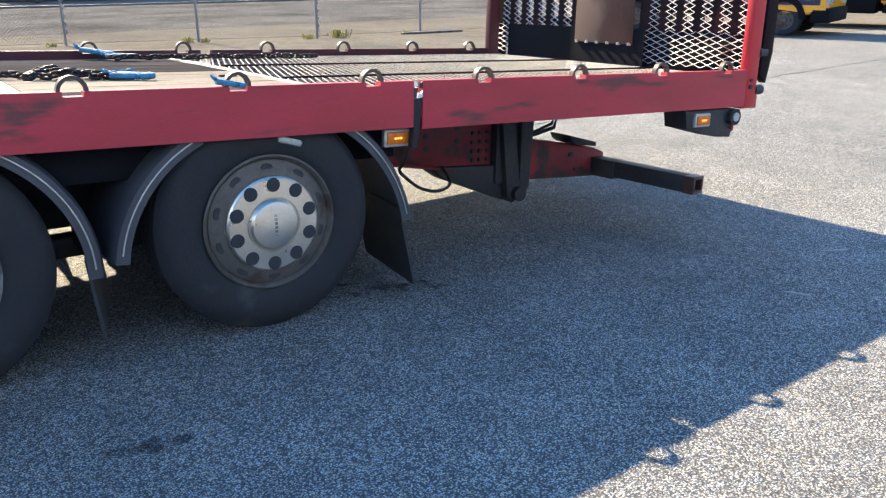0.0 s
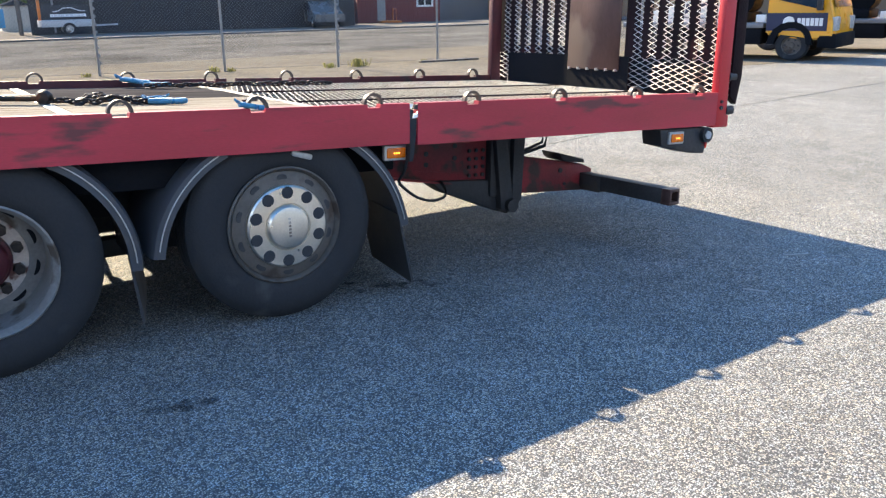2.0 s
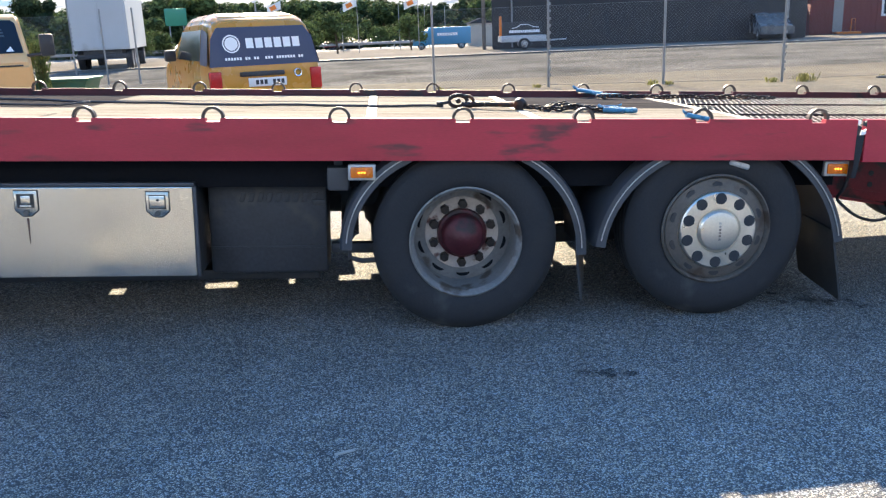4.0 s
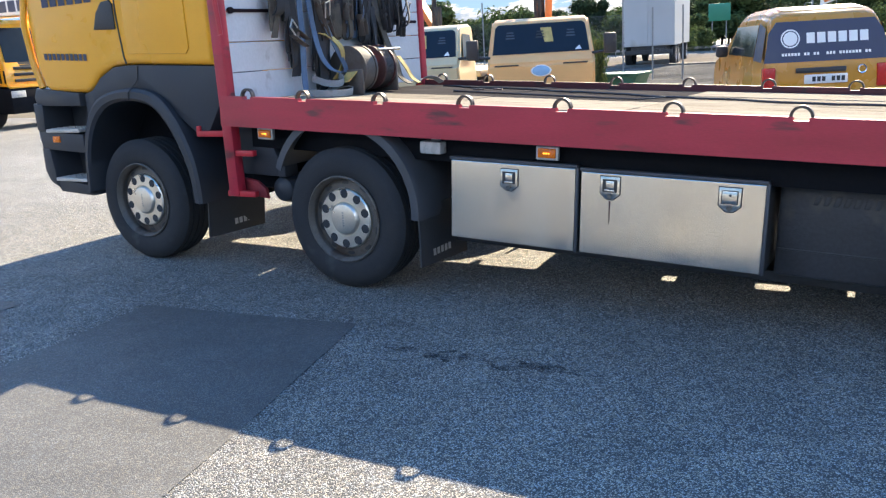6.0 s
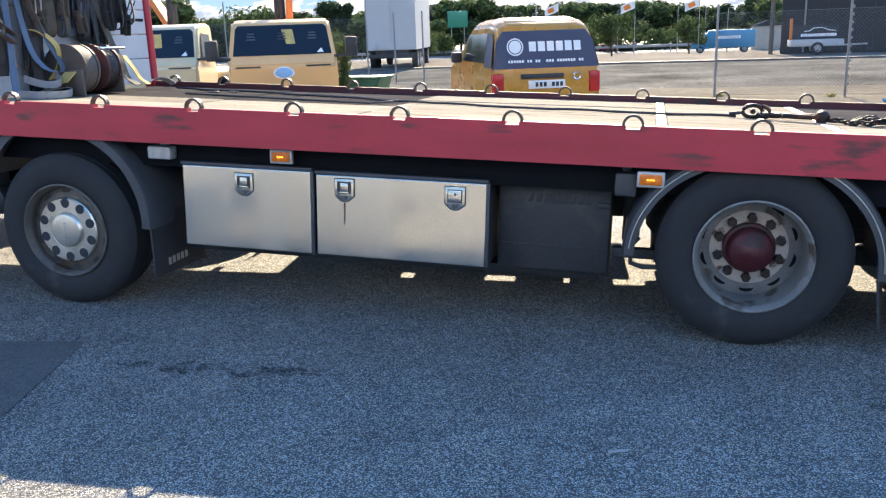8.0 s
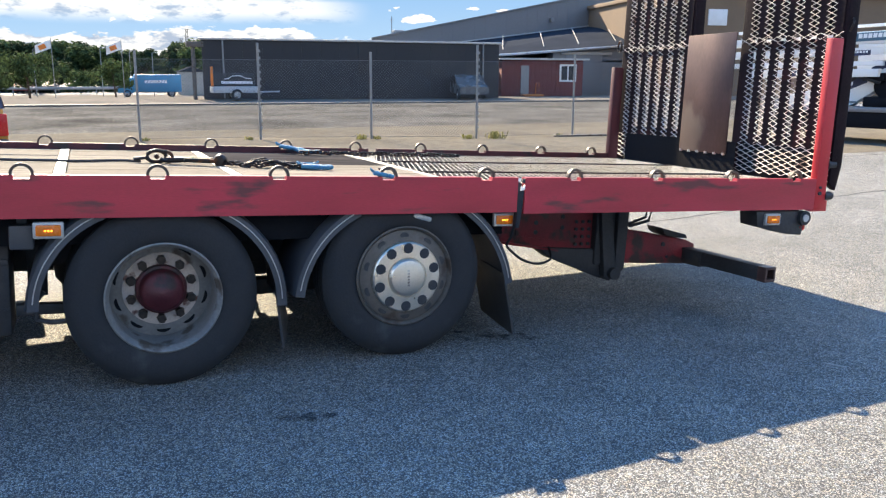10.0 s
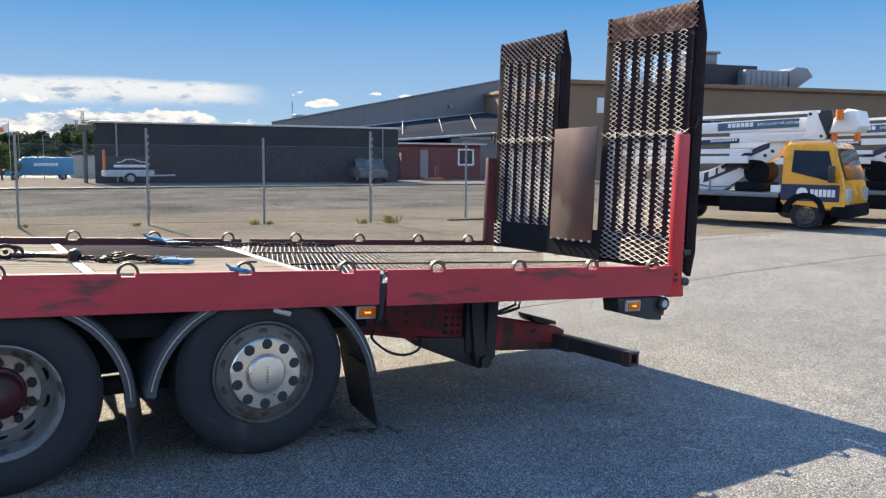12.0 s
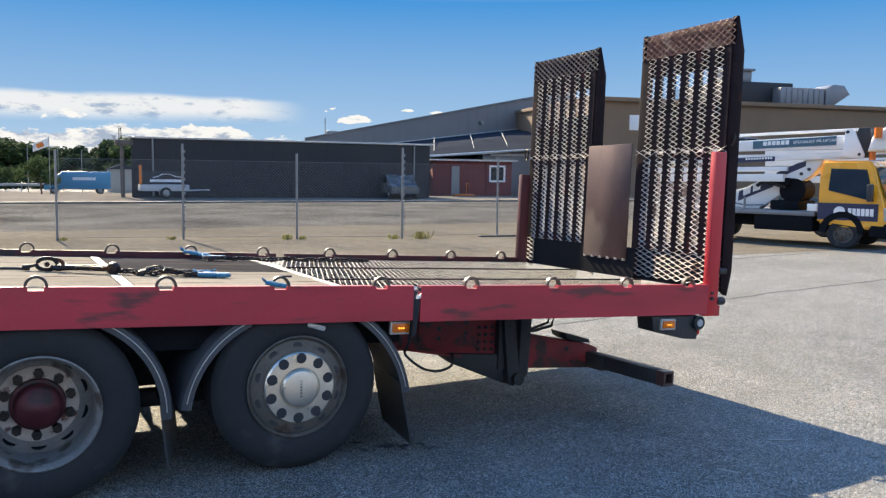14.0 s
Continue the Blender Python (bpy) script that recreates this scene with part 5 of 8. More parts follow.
fence([(0.24, 16.05), (2.89, 15.55), (5.40, 14.85), (7.85, 14.15), (10.6, 14.2), (13.4, 13.6), (16.4, 13.0)], 2.04, 1.80, (1, 3, 5), "galvanised wire fence with slim steel posts")
fence([(-34.0, 34.0), (-26.0, 31.0), (-18.3, 28.0), (-12.7, 29.5)], 3.2, 2.3, (3,), "tall galvanised wire fence with one spiked post")
fence([(-9.9, 24.3), (-8.8, 24.0), (-5.0, 24.6)], 2.4, 1.0, (), "low open wire gate fence")
bm = bmesh.new()
bm_box(bm, -0.75, 0.9, -0.06, 0.06, 0.0, 0.05, 0.01)
solid("fence_foot", bm, RIM_DARK, "flat dark steel fence foot on the ground", "foot", pose(10.7, 13.95, 0, 0, 0, -4))


def weed(x, y, s):
    bm = bmesh.new()
    for k in range(int(70 * s)):
        a, r = random.uniform(0, 6.28), random.uniform(0, 0.2) * s
        h = random.uniform(0.04, 0.15) * s
        p = Vector((r * math.cos(a), r * math.sin(a), 0))
        lean = Vector((random.uniform(-0.5, 0.5), random.uniform(-0.5, 0.5), 1)).normalized()
        w = Vector((math.cos(a * 3), math.sin(a * 3), 0)) * 0.007
        q = p + lean * h
        vs = [bm.verts.new(v) for v in (p - w, p + w, q + w * 1.6, q + lean * 0.03, q - w * 1.6)]
        bm.faces.new(vs)
    ob = solid("weed_tuft", bm, LEAF_PALE, "small green weed tuft at the fence foot", "weed", pose(x, y, 0.006), "weeds along the fence", smooth=0)
    return ob


for x, y, s in ((8.3, 14.0, 1.3), (7.6, 14.1, 0.7), (5.15, 14.8, 0.8), (2.6, 15.5, 0.5), (0.35, 16.0, 0.5), (5.5, 14.75, 0.5), (10.2, 14.2, 0.4)):
    weed(x, y, s)


# ---- sheds and halls beyond the yard ----
SIGN_GREEN = mat("green_sign", (0.02, 0.20, 0.12), 0.45, 0, 0.06, 1, 0.03, 30, 0.0)
def wall_panels(parent, a, b, z0, z1, step, mt, name="wall_panel", thick=0.05, top=None):
    """Upright cladding sheets from a to b; top(u) may give a sloping head."""
    a, b = Vector((*a, 0)), Vector((*b, 0))
    ln = (b - a).length
    n = max(1, int(round(ln / step)))
    d = (b - a).normalized()
    nrm = Vector((d.y, -d.x, 0)) * thick
    for k in range(n):
        p, q = a + d * (ln * k / n + 0.004), a + d * (ln * (k + 1) / n - 0.004)
        t0, t1 = (top(k / n), top((k + 1) / n)) if top else (z1, z1)
        bm = bmesh.new()
        lo = [bm.verts.new(v + Vector((0, 0, z))) for v, z in ((p, z0), (q, z0), (q, t1), (p, t0))]
        hi = [bm.verts.new(v + nrm + Vector((0, 0, z))) for v, z in ((p, z0), (q, z0), (q, t1), (p, t0))]
        bm.faces.new(lo)
        bm.faces.new(hi[::-1])
        for j in range(4):
            bm.faces.new((lo[j], lo[(j + 1) % 4], hi[(j + 1) % 4], hi[j]))
        part(name, bm, mt, parent, smooth=0)


shed = thing("dark_shed", "long charcoal-clad shed with a pale roof edge", "shed", pose(0, 0, 0))
bm = bmesh.new()
bm_prism(bm, [(5.35, 44.05), (22.6, 42.40), (23.2, 50.0), (7.2, 52.0)], "z", -0.4, 3.25)
part("shed_body", bm, DARK_CLAD, shed, "dark shed core")
wall_panels(shed, (5.3, 44.0), (22.67, 42.3), 0.05, 3.22, 1.1, DARK_CLAD)
bm = bmesh.new()
bm_prism(bm, [(5.1, 43.85), (22.8, 42.12), (23.4, 50.2), (7.0, 52.2)], "z", 3.25, 3.36, 0.01)
part("shed_roof", bm, STEEL_STRIP, shed, "pale flat roof edge")
for x, y in ((6.4, 43.78), (21.6, 42.27)):
    bm = bmesh.new()
    bm_rod(bm, (x, y, 0.1), (x, y, 3.3), 0.05, 8)
    part("downpipe", bm, GALV, shed, "pale downpipe")
bm = bmesh.new()
bm_rod(bm, (4.85, 44.1, 0), (4.85, 44.1, 3.0), 0.11, 8)
bm_box(bm, 4.5, 5.4, 43.9, 44.3, 2.85, 3.15, 0.02)
part("corner_pole", bm, RIM_DARK, shed, "dark steel pole at the shed corner")

hall = thing("grey_hall", "large grey-clad hall, roof line slanted to fit the camera's view", "hall", pose(0, 0, 0))
bm = bmesh.new()
bm_prism(bm, [(20.5, -1.2), (46.0, -1.2), (46.0, 9.3), (20.5, 4.1)], "y", 60.3, 88)
# Back slid along the line of sight, so the roof top stays hidden.
for v in bm.verts:
    v.co.x += 18.0 if v.co.y > 80 else 0.0
part("hall_body", bm, GREY_CLAD, hall, "grey hall core")
wall_panels(hall, (20.5, 60.0), (46.0, 60.0), -1.2, 9, 1.0, GREY_CLAD, top=lambda u: 4.15 + 5.2 * u)
bm = bmesh.new()
bm_prism(bm, [(20.3, 4.1), (46.2, 9.38), (46.2, 9.48), (20.3, 4.20)], "y", 59.8, 88.2)
for v in bm.verts:
    v.co.x += 18.0 if v.co.y > 80 else 0.0
part("hall_roof", bm, GREY_CLAD, hall, "thin grey roof edge")
bm = bmesh.new()
bm_box(bm, 23.1, 23.9, 62, 63, 4.4, 4.95, 0.05)
part("roof_box", bm, GALV, hall, "small roof box")
bm = bmesh.new()
bm_rod(bm, (22.8, 62, 4.3), (22.8, 62, 6.0), 0.035, 6)
bm_rod(bm, (22.65, 62, 5.7), (22.95, 62, 5.7), 0.02, 5)
part("roof_mast", bm, GALV, hall, "thin roof mast")
bm = bmesh.new()
bm_rod(bm, (36.5, 59.9, 6.0), (36.5, 59.6, 6.0), 0.18, 10)
part("wall_lamp", bm, GALV, hall, "round wall lamp")

lean = thing("lean_to", "low grey lean-to with sloping braces", "annex", pose(0, 0, 0))
bm = bmesh.new()
bm_prism(bm, [(24.0, 50.0), (44.0, 50.0), (44.0, 59.9), (24.0, 59.9)], "z", -1.0, 2.5)
bm_prism(bm, [(31.0, 2.4), (44.0, 2.4), (44.0, 4.0), (31.0, 3.0)], "y", 50.0, 51.0)
part("annex_body", bm, GREY_CLAD, lean, "grey annex wall")


def annex_roof(x, v):
    """Height of the annex roof, v from the eave (0) to the hall (1)."""
    return (2.53 + 0.0758 * (x - 24.0)) * (1 - v) + (3.28 + 0.130 * (x - 24.0)) * v


bm = bmesh.new()
lo = [bm.verts.new((x, 49.6 + 10.3 * v, annex_roof(x, v))) for x, v in ((23.8, 0), (46.0, 0), (46.0, 1), (23.8, 1))]
hi = [bm.verts.new((v.co.x, v.co.y, v.co.z + 0.16)) for v in lo]
bm.faces.new(lo[::-1])
bm.faces.new(hi)
for k in range(4):
    bm.faces.new((lo[k], lo[(k + 1) % 4], hi[(k + 1) % 4], hi[k]))
part("annex_roof", bm, ROOF_FELT, lean, "sloping slate-grey felt roof")
bm = bmesh.new()
bm_rod(bm, (23.8, 49.55, annex_roof(23.8, 0) + 0.06), (46.0, 49.55, annex_roof(46.0, 0) + 0.06), 0.09, 8)
part("gutter", bm, STEEL_STRIP, lean, "pale gutter along the eave")
bm = bmesh.new()
bm_rod(bm, (23.8, 59.8, annex_roof(23.8, 1) + 0.2), (46.0, 59.8, annex_roof(46.0, 1) + 0.2), 0.06, 8)
part("flashing", bm, STEEL_STRIP, lean, "pale flashing against the hall")
for x in (28.3, 31.7, 34.7, 38.0):
    bm = bmesh.new()
    bm_rod(bm, (x - 0.9, 51.0, annex_roof(x, 0.13) + 0.22), (x + 2.4, 57.5, annex_roof(x + 2.4, 0.77) + 0.62), 0.035, 6)
    part("roof_brace", bm, CONCRETE, lean, "pale roof brace")

hut = thing("red_hut", "falu-red timber hut with a shade-grey door and a white window", "hut", pose(0, 0, 0))
bm = bmesh.new()
bm_prism(bm, [(25.3, 47.0), (30.9, 45.9), (31.8, 49.4), (26.2, 50.4)], "z", -0.3, 2.42)
part("hut_body", bm, RED_BOARD, hut, "red board walls")
wall_panels(hut, (25.25, 46.95), (29.0, 46.2), 0.05, 2.40, 0.3, RED_BOARD, "wall_board", 0.03)
wall_panels(hut, (29.05, 46.18), (30.95, 45.82), 0.05, 2.40, 0.3, RED_BOARD, "wall_board", 0.03)
bm = bmesh.new()
bm_prism(bm, [(24.9, 46.6), (31.2, 45.4), (32.2, 49.8), (26.0, 50.8)], "z", 2.42, 2.54)
part("hut_roof", bm, STEEL_STRIP, hut, "flat pale hut roof")
# Door coloured grey to put its shade into the colour.
bm = bmesh.new()
bm_box(bm, -0.28, 0.28, -0.05, 0.0, 0.15, 2.05, m=pose(26.85, 46.6, 0, 0, 0, -11))
part("hut_door", bm, GALV, hut, "hut door coloured grey for its shade")
bm = bmesh.new()
for a, b, c, d in ((-0.6, 0.6, 2.0, 2.12), (-0.6, 0.6, 0.95, 1.07), (-0.6, -0.48, 0.95, 2.12), (0.48, 0.6, 0.95, 2.12), (-0.04, 0.04, 0.95, 2.12)):
    bm_box(bm, a, b, -0.06, 0.0, c, d, 0, m=pose(29.85, 45.98, 0.03, 0, 0, -11))
w = part("hut_window", bm, WHITE, hut, "white window frame")
bm = bmesh.new()
bm_box(bm, -0.5, 0.5, -0.02, 0.0, 1.05, 2.0, m=pose(29.85, 45.98, 0.03, 0, 0, -11))
part("window_pane", bm, GLASS_DARK, w)
bm = bmesh.new()
bm_box(bm, -0.7, 0.7, -0.9, 0.0, 0.0, 0.15, 0.02, m=pose(27.2, 46.4, 0, 0, 0, -11))
bm_tube(bm, [pose(27.6, 46.4, 0, 0, 0, -11) @ Vector(p) for p in ((0, 0, 0), (0, -0.1, 0.9), (0, -0.7, 0.9), (0, -0.8, 0))], 0.03, 6)
part("hut_step", bm, ORANGE, hut, "small orange step rail")
bm = bmesh.new()
bm_box(bm, 32.0, 35.2, 49.9, 49.98, 0.1, 2.9, 0.01)
part("garage_door", bm, GREY_CLAD, lean, "grey garage door")
bm = bmesh.new()
bm_box(bm, 31.6, 36.0, 49.8, 49.94, 2.9, 3.1, 0.01)
part("door_head", bm, CONCRETE, lean, "pale wall over the garage door")

brown = thing("brown_hall", "long flat-roofed brown brick hall with roof ducts", "hall", pose(0, 0, 0))
bm = bmesh.new()
bm_prism(bm, [(36.8, 44.8), (110.0, 26.7), (116.0, 60.0), (44.0, 76.0)], "z", -1.2, 6.95)
part("brick_wall", bm, BROWN_WALL, brown, "brown brick walls")
bm = bmesh.new()
bm_prism(bm, [(36.6, 44.5), (110.2, 26.3), (116.2, 60.2), (43.8, 76.2)], "z", 6.95, 7.25, 0.02)
part("roof_edge", bm, BROWN_WALL, brown, "brown roof edge")
for k in range(12):
    u = 0.10 + 0.065 * k
    c = Vector((36.8, 44.8, 0)).lerp(Vector((110.0, 26.7, 0)), u)
    q = Matrix.Translation(c) @ pose(0, 0, 0, 0, 0, -13.9)
    bm = bmesh.new()
    bm_box(bm, -1.5, 1.5, -0.08, 0.02, 3.6, 4.6, 0.01, m=q)
    wf = part("hall_window", bm, GALV, brown, "grey window frame")
    bm = bmesh.new()
    for j in range(3):
        bm_box(bm, -1.4 + j * 0.96, -0.52 + j * 0.96, -0.095, -0.075, 3.7, 4.5, m=q)
    part("window_pane", bm, GLASS_DARK, wf)
q = pose(40.0, 44.0, 0, 0, 0, -13.9)
bm = bmesh.new()
bm_box(bm, -0.1, 1.3, -0.12, 0.0, 4.9, 6.0, 0.02, m=q)
part("wall_sign", bm, WHITE, brown, "white box on the brick wall")
q = pose(58.0, 46.0, 7.2, 0, 0, -13.9)
bm = bmesh.new()
bm_box(bm, -6.5, 0.0, -1.5, 4, 0.1, 2.2, 0.05, m=q)
part("plant_room", bm, DARK_CLAD, brown, "black rooftop plant room")
bm = bmesh.new()
bm_box(bm, -5.8, -3.6, -1.0, 2, 2.2, 3.1, 0.03, m=q)
bm_box(bm, -6.0, -3.4, -1.2, 2.2, 3.1, 3.3, 0.03, m=q)
part("roof_cowl", bm, DUCT, brown, "zinc roof cowl")
for k in range(8):
    bm = bmesh.new()
    bm_box(bm, -1.9 + k * 0.52, -1.42 + k * 0.52, -2.6, -0.6, 0.25, 1.75, 0.04, m=q)
    part("duct_section", bm, DUCT, brown)
bm = bmesh.new()
bm_prism(bm, [(2.3, 0.25), (3.2, 0.45), (4.6, 1.35), (4.0, 2.05), (3.0, 2.1), (2.3, 1.75)], "y", -2.7, -0.5, 0.03)
bmesh.ops.transform(bm, matrix=q, verts=bm.verts)
part("duct_mouth", bm, DUCT, brown, "slanted zinc duct mouth")
bm = bmesh.new()
bm_box(bm, 1.6, 6.0, -2.4, 3.0, 0.0, 0.35, 0.02, m=q)
part("duct_plinth", bm, CONCRETE, brown, "low grey plinth")

hut2 = thing("pale_hut", "small pale grey hut beyond the far road", "hut", pose(10.2, 92.0, fall(92)))
bm = bmesh.new()
bm_box(bm, -1.3, 1.3, -1.5, 1.5, 0.0, 2.5, 0.03)
part("hut_wall", bm, CONCRETE, hut2)
bm = bmesh.new()
bm_prism(bm, [(-1.5, 2.45), (1.5, 2.45), (0.0, 3.0)], "y", -1.7, 1.7)
part("hut_roof", bm, ROOF_FELT, hut2)
rail_ = thing("guard_rail", "long low galvanised guard rail beside the far road", "guard rail", pose(-60, 93.5, fall(93)))
bm = bmesh.new()
bm_box(bm, 0, 78, -0.03, 0.03, 0.55, 0.85, 0.02)
part("rail", bm, GALV, rail_)
for k in range(20):
    bm = bmesh.new()
    bm_box(bm, k * 4.0 + 0.5, k * 4.0 + 0.6, 0.03, 0.12, -0.05, 0.8)
    part("rail_post", bm, GALV, rail_)

gs = thing("road_sign", "large green road sign beyond the trees", "sign", pose(-25.2, 101.0, fall(101), 0, 0, 12))
bm = bmesh.new()
bm_box(bm, -1.25, 1.25, -0.04, 0.04, 3.5, 5.5, 0.02)
part("sign_board", bm, SIGN_GREEN, gs)
for x in (-0.8, 0.8):
    bm = bmesh.new()
    bm_rod(bm, (x, 0.08, -0.1), (x, 0.08, 5.4), 0.07, 8)
    part("sign_post", bm, GALV, gs)


# ---- trees, poles, flags, distance ----
def make_tree(name, h, spread, leaves, leaf, mt, seed, label):
    rng = random.Random(seed)
    t = thing(name, label, "tree", group="trees along the road")
    bm = bmesh.new()
    top = Vector((rng.uniform(-0.3, 0.3), rng.uniform(-0.3, 0.3), h * 0.75))
    bm_rod(bm, (0, 0, 0), top * 0.5, h * 0.028, 9, h * 0.02)
    bm_rod(bm, top * 0.5, top, h * 0.02, 8, h * 0.007)
    blobs = []
    for k in range(13):
        a = k * 2.4 + rng.uniform(-0.4, 0.4)
        z = h * rng.uniform(0.30, 0.86)
        r = spread * rng.uniform(0.35, 0.95) * (1.12 - abs(z / h - 0.5))
        e = Vector((r * math.cos(a), r * math.sin(a), z + h * 0.06))
        s = top * min(1, max(0.2, (z / h - 0.1)))
        bm_rod(bm, s, e, h * 0.010, 6, h * 0.003)
        blobs.append((e, spread * rng.uniform(0.28, 0.50)))
    blobs.append((top + Vector((0, 0, h * 0.12)), spread * 0.4))
    part("trunk", bm, BARK, t, "dark branching trunk")
    bm = bmesh.new()
    for k in range(leaves):
        c, r = blobs[rng.randrange(len(blobs))]
        v = Vector((rng.gauss(0, 1), rng.gauss(0, 1), rng.gauss(0, 0.8))).normalized() * r * rng.uniform(0.55, 1.08)
        p = c + v
        if p.z < h * 0.12:
            continue
        n = (v.normalized() + Vector((rng.uniform(-1, 1), rng.uniform(-1, 1), rng.uniform(-0.6, 1)))).normalized()
        u = n.orthogonal().normalized()
        w = n.cross(u)
        a = rng.uniform(0, 6.28)
        u, w = u * math.cos(a) + w * math.sin(a), w * math.cos(a) - u * math.sin(a)
        s = leaf * rng.uniform(0.6, 1.4)
        bm.faces.new([bm.verts.new(p + q) for q in (-u * s, -w * s * 0.55 + n * s * 0.15, u * s, w * s * 0.55 + n * s * 0.15)])
    part("crown", bm, mt, t, "loose leafy crown", smooth=0)
    return t


T1 = make_tree("roadside_tree", 10.0, 4.2, 7000, 0.36, LEAF_DARK, 1, "dark green broadleaf tree beside the road")
T2 = make_tree("roadside_tree", 8.0, 4.0, 6500, 0.34, LEAF, 2, "green broadleaf tree with an uneven crown")
T3 = make_tree("roadside_tree", 12.5, 4.0, 7000, 0.38, LEAF_DARK, 3, "tall dark green tree beside the road")
for t, (x, y, a, s) in zip((T1, T2, T3), ((-33, 108, 0, 0.68), (-26, 106, 0, 0.8), (-44, 108, 0, 0.6))):
    t.matrix_basis = pose(x, y, fall(y), 0, 0, a) @ Matrix.Diagonal((s, s, s, 1))
rng = random.Random(11)
PLACES = []
for k in range(46):
    x = -118 + k * 3.2 + rng.uniform(-1.2, 1.2)
    PLACES.append((x, 112 + rng.uniform(-7, 9) - max(0, -x - 40) * 0.25, (T1, T2, T3, T1)[k % 4], rng.uniform(5.2, 7.0) * (0.9 if x > -8 else 1.12)))
for k in range(9):
    PLACES.append((-30 - 4.0 * k + rng.uniform(-1, 1), 44 + 1.2 * k + rng.uniform(-1, 1), (T2, T1)[k % 2], rng.uniform(4.2, 5.2)))
PLACES += [(-20.0, 66, T2, 3.8), (-24.5, 66, T2, 4.2), (13.5, 98, T2, 4.6), (16, 99, T2, 5.0), (-9, 120, T3, 7.4), (11, 116, T1, 6.8), (19.5, 110, T2, 5.2)]
TALL = {T1: 10.0, T2: 8.0, T3: 12.5}
for k in range(34):
    PLACES.append((-70 + k * 2.9 + rng.uniform(-1.0, 1.0), 126 + rng.uniform(-5, 8), (T1, T3, T2)[k % 3], rng.uniform(6.0, 7.6)))
for x, y, t, s in PLACES:
    c = copy_thing(t, pose(x, y, fall(y), 0, 0, rng.uniform(0, 360)))
    s = s / TALL[t] * 0.84
    c.scale = (s * 1.25, s * 1.25, s)
# undergrowth below the trees
bm = bmesh.new()
rng = random.Random(23)
for k in range(15000):
    x = -135 + 165 * rng.random()
    top = 1.5 + 0.7 * math.sin(x * 0.31) + 0.5 * math.sin(x * 0.83 + 1.0)
    p = Vector((x, 104.5 + rng.uniform(-1.2, 1.2), fall(104) + max(0.3, top) * rng.random() ** 0.8))
    u = Vector((rng.uniform(-1, 1), rng.uniform(-1, 1), rng.uniform(-1, 1))).normalized()
    w = u.orthogonal().normalized()
    q = 0.34 * rng.uniform(0.6, 1.4)
    bm.faces.new([bm.verts.new(p + e) for e in (-u * q, -w * q * 0.6, u * q, w * q * 0.6)])
solid("undergrowth", bm, LEAF_DARK, "dense dark green undergrowth below the roadside trees", "bushes", kind="stuff", smooth=0)
# shrubs close to the cars
S1 = make_tree("shrub", 2.6, 1.5, 2600, 0.10, LEAF, 5, "bushy green shrub beside the parked vehicles")
S1.matrix_basis = pose(-7.62, 13.0, 0) @ Matrix.Diagonal((0.14, 0.14, 0.55, 1))
tagged(S1, group="shrubs")
for x, y, s in ((-15.2, 47.5, 0.7), (-23, 40, 1.2), (-20, 41, 1.0), (-4.5, 66, 1.2), (2.0, 80, 1.2), (-7.5, 70, 1.0), (-1.0, 97, 0.9), (-5.5, 97, 1.0), (2.5, 98, 0.8), (-10, 96, 1.1), (-13.5, 97, 0.9), (-18, 96, 1.1)):
    c = copy_thing(S1, pose(x, y, fall(y), 0, 0, x * 40))
    c.scale = (s, s, s)

for i, (x, y) in enumerate(((-8.35, 62), (-2.65, 62), (1.98, 62))):
    f = thing("flagpole", "white flagpole with a fluttering pale flag", "flagpole", pose(x, y, fall(y)), "flagpoles by the road")
    bm = bmesh.new()
    bm_rod(bm, (0, 0, 0), (0, 0, 4.2), 0.03, 8, 0.02)
    part("pole", bm, GALV, f)
    bm = bmesh.new()
    vs = []
    for k in range(9):
        u = k / 8
        yy = 0.12 * math.sin(u * 7 + i)
        vs.append([bm.verts.new((-1.05 * u, yy, z - 0.42 * u)) for z in (3.50, 4.10)])
    for a, b in zip(vs, vs[1:]):
        bm.faces.new((a[0], b[0], b[1], a[1]))
    fl = part("flag", bm, WHITE, f, "white flag")
    bm = bmesh.new()
    bm_box(bm, -0.24, 0.24, -0.145, -0.125, -0.16, 0.16, m=pose(-0.58, 0, 3.57, 0, -22, 0))
    part("flag_mark", bm, ORANGE, fl, "orange mark on the flag")
for x, y, h in ((-30, 88, 4.5), (-14, 88, 4.5), (-5.0, 88, 4.5), (1.08, 88, 4.7), (3.82, 88, 4.5), (6.0, 88, 4.3)):
    l = thing("lamp_post", "slim grey road lamp post", "lamp post", pose(x, y, fall(y)), "lamp posts")
    bm = bmesh.new()
    bm_rod(bm, (0, 0, 0), (0, 0, h), 0.05, 8, 0.03)
    part("post", bm, GALV, l)
    bm = bmesh.new()
    bm_tube(bm, [(0, 0, h), (0.1, 0, h + 0.05), (0.4, 0, h + 0.06)], 0.02, 6)
    part("arm", bm, GALV, l)
    bm = bmesh.new()
    bm_box(bm, 0.3, 0.65, -0.08, 0.08, h + 0.02, h + 0.09, 0.03)
    part("lamp_head", bm, GALV, l)
pyl = thing("power_pylon", "grey lattice power pylon far behind the trees", "pylon", pose(42.6, 380, -1.0), "pylons")
bm = bmesh.new()
for s in ((-1, -1), (1, -1), (1, 1), (-1, 1)):
    bm_rod(bm, (s[0] * 0.9, s[1] * 0.9, 0), (s[0] * 0.4, s[1] * 0.4, 20), 0.09, 5)
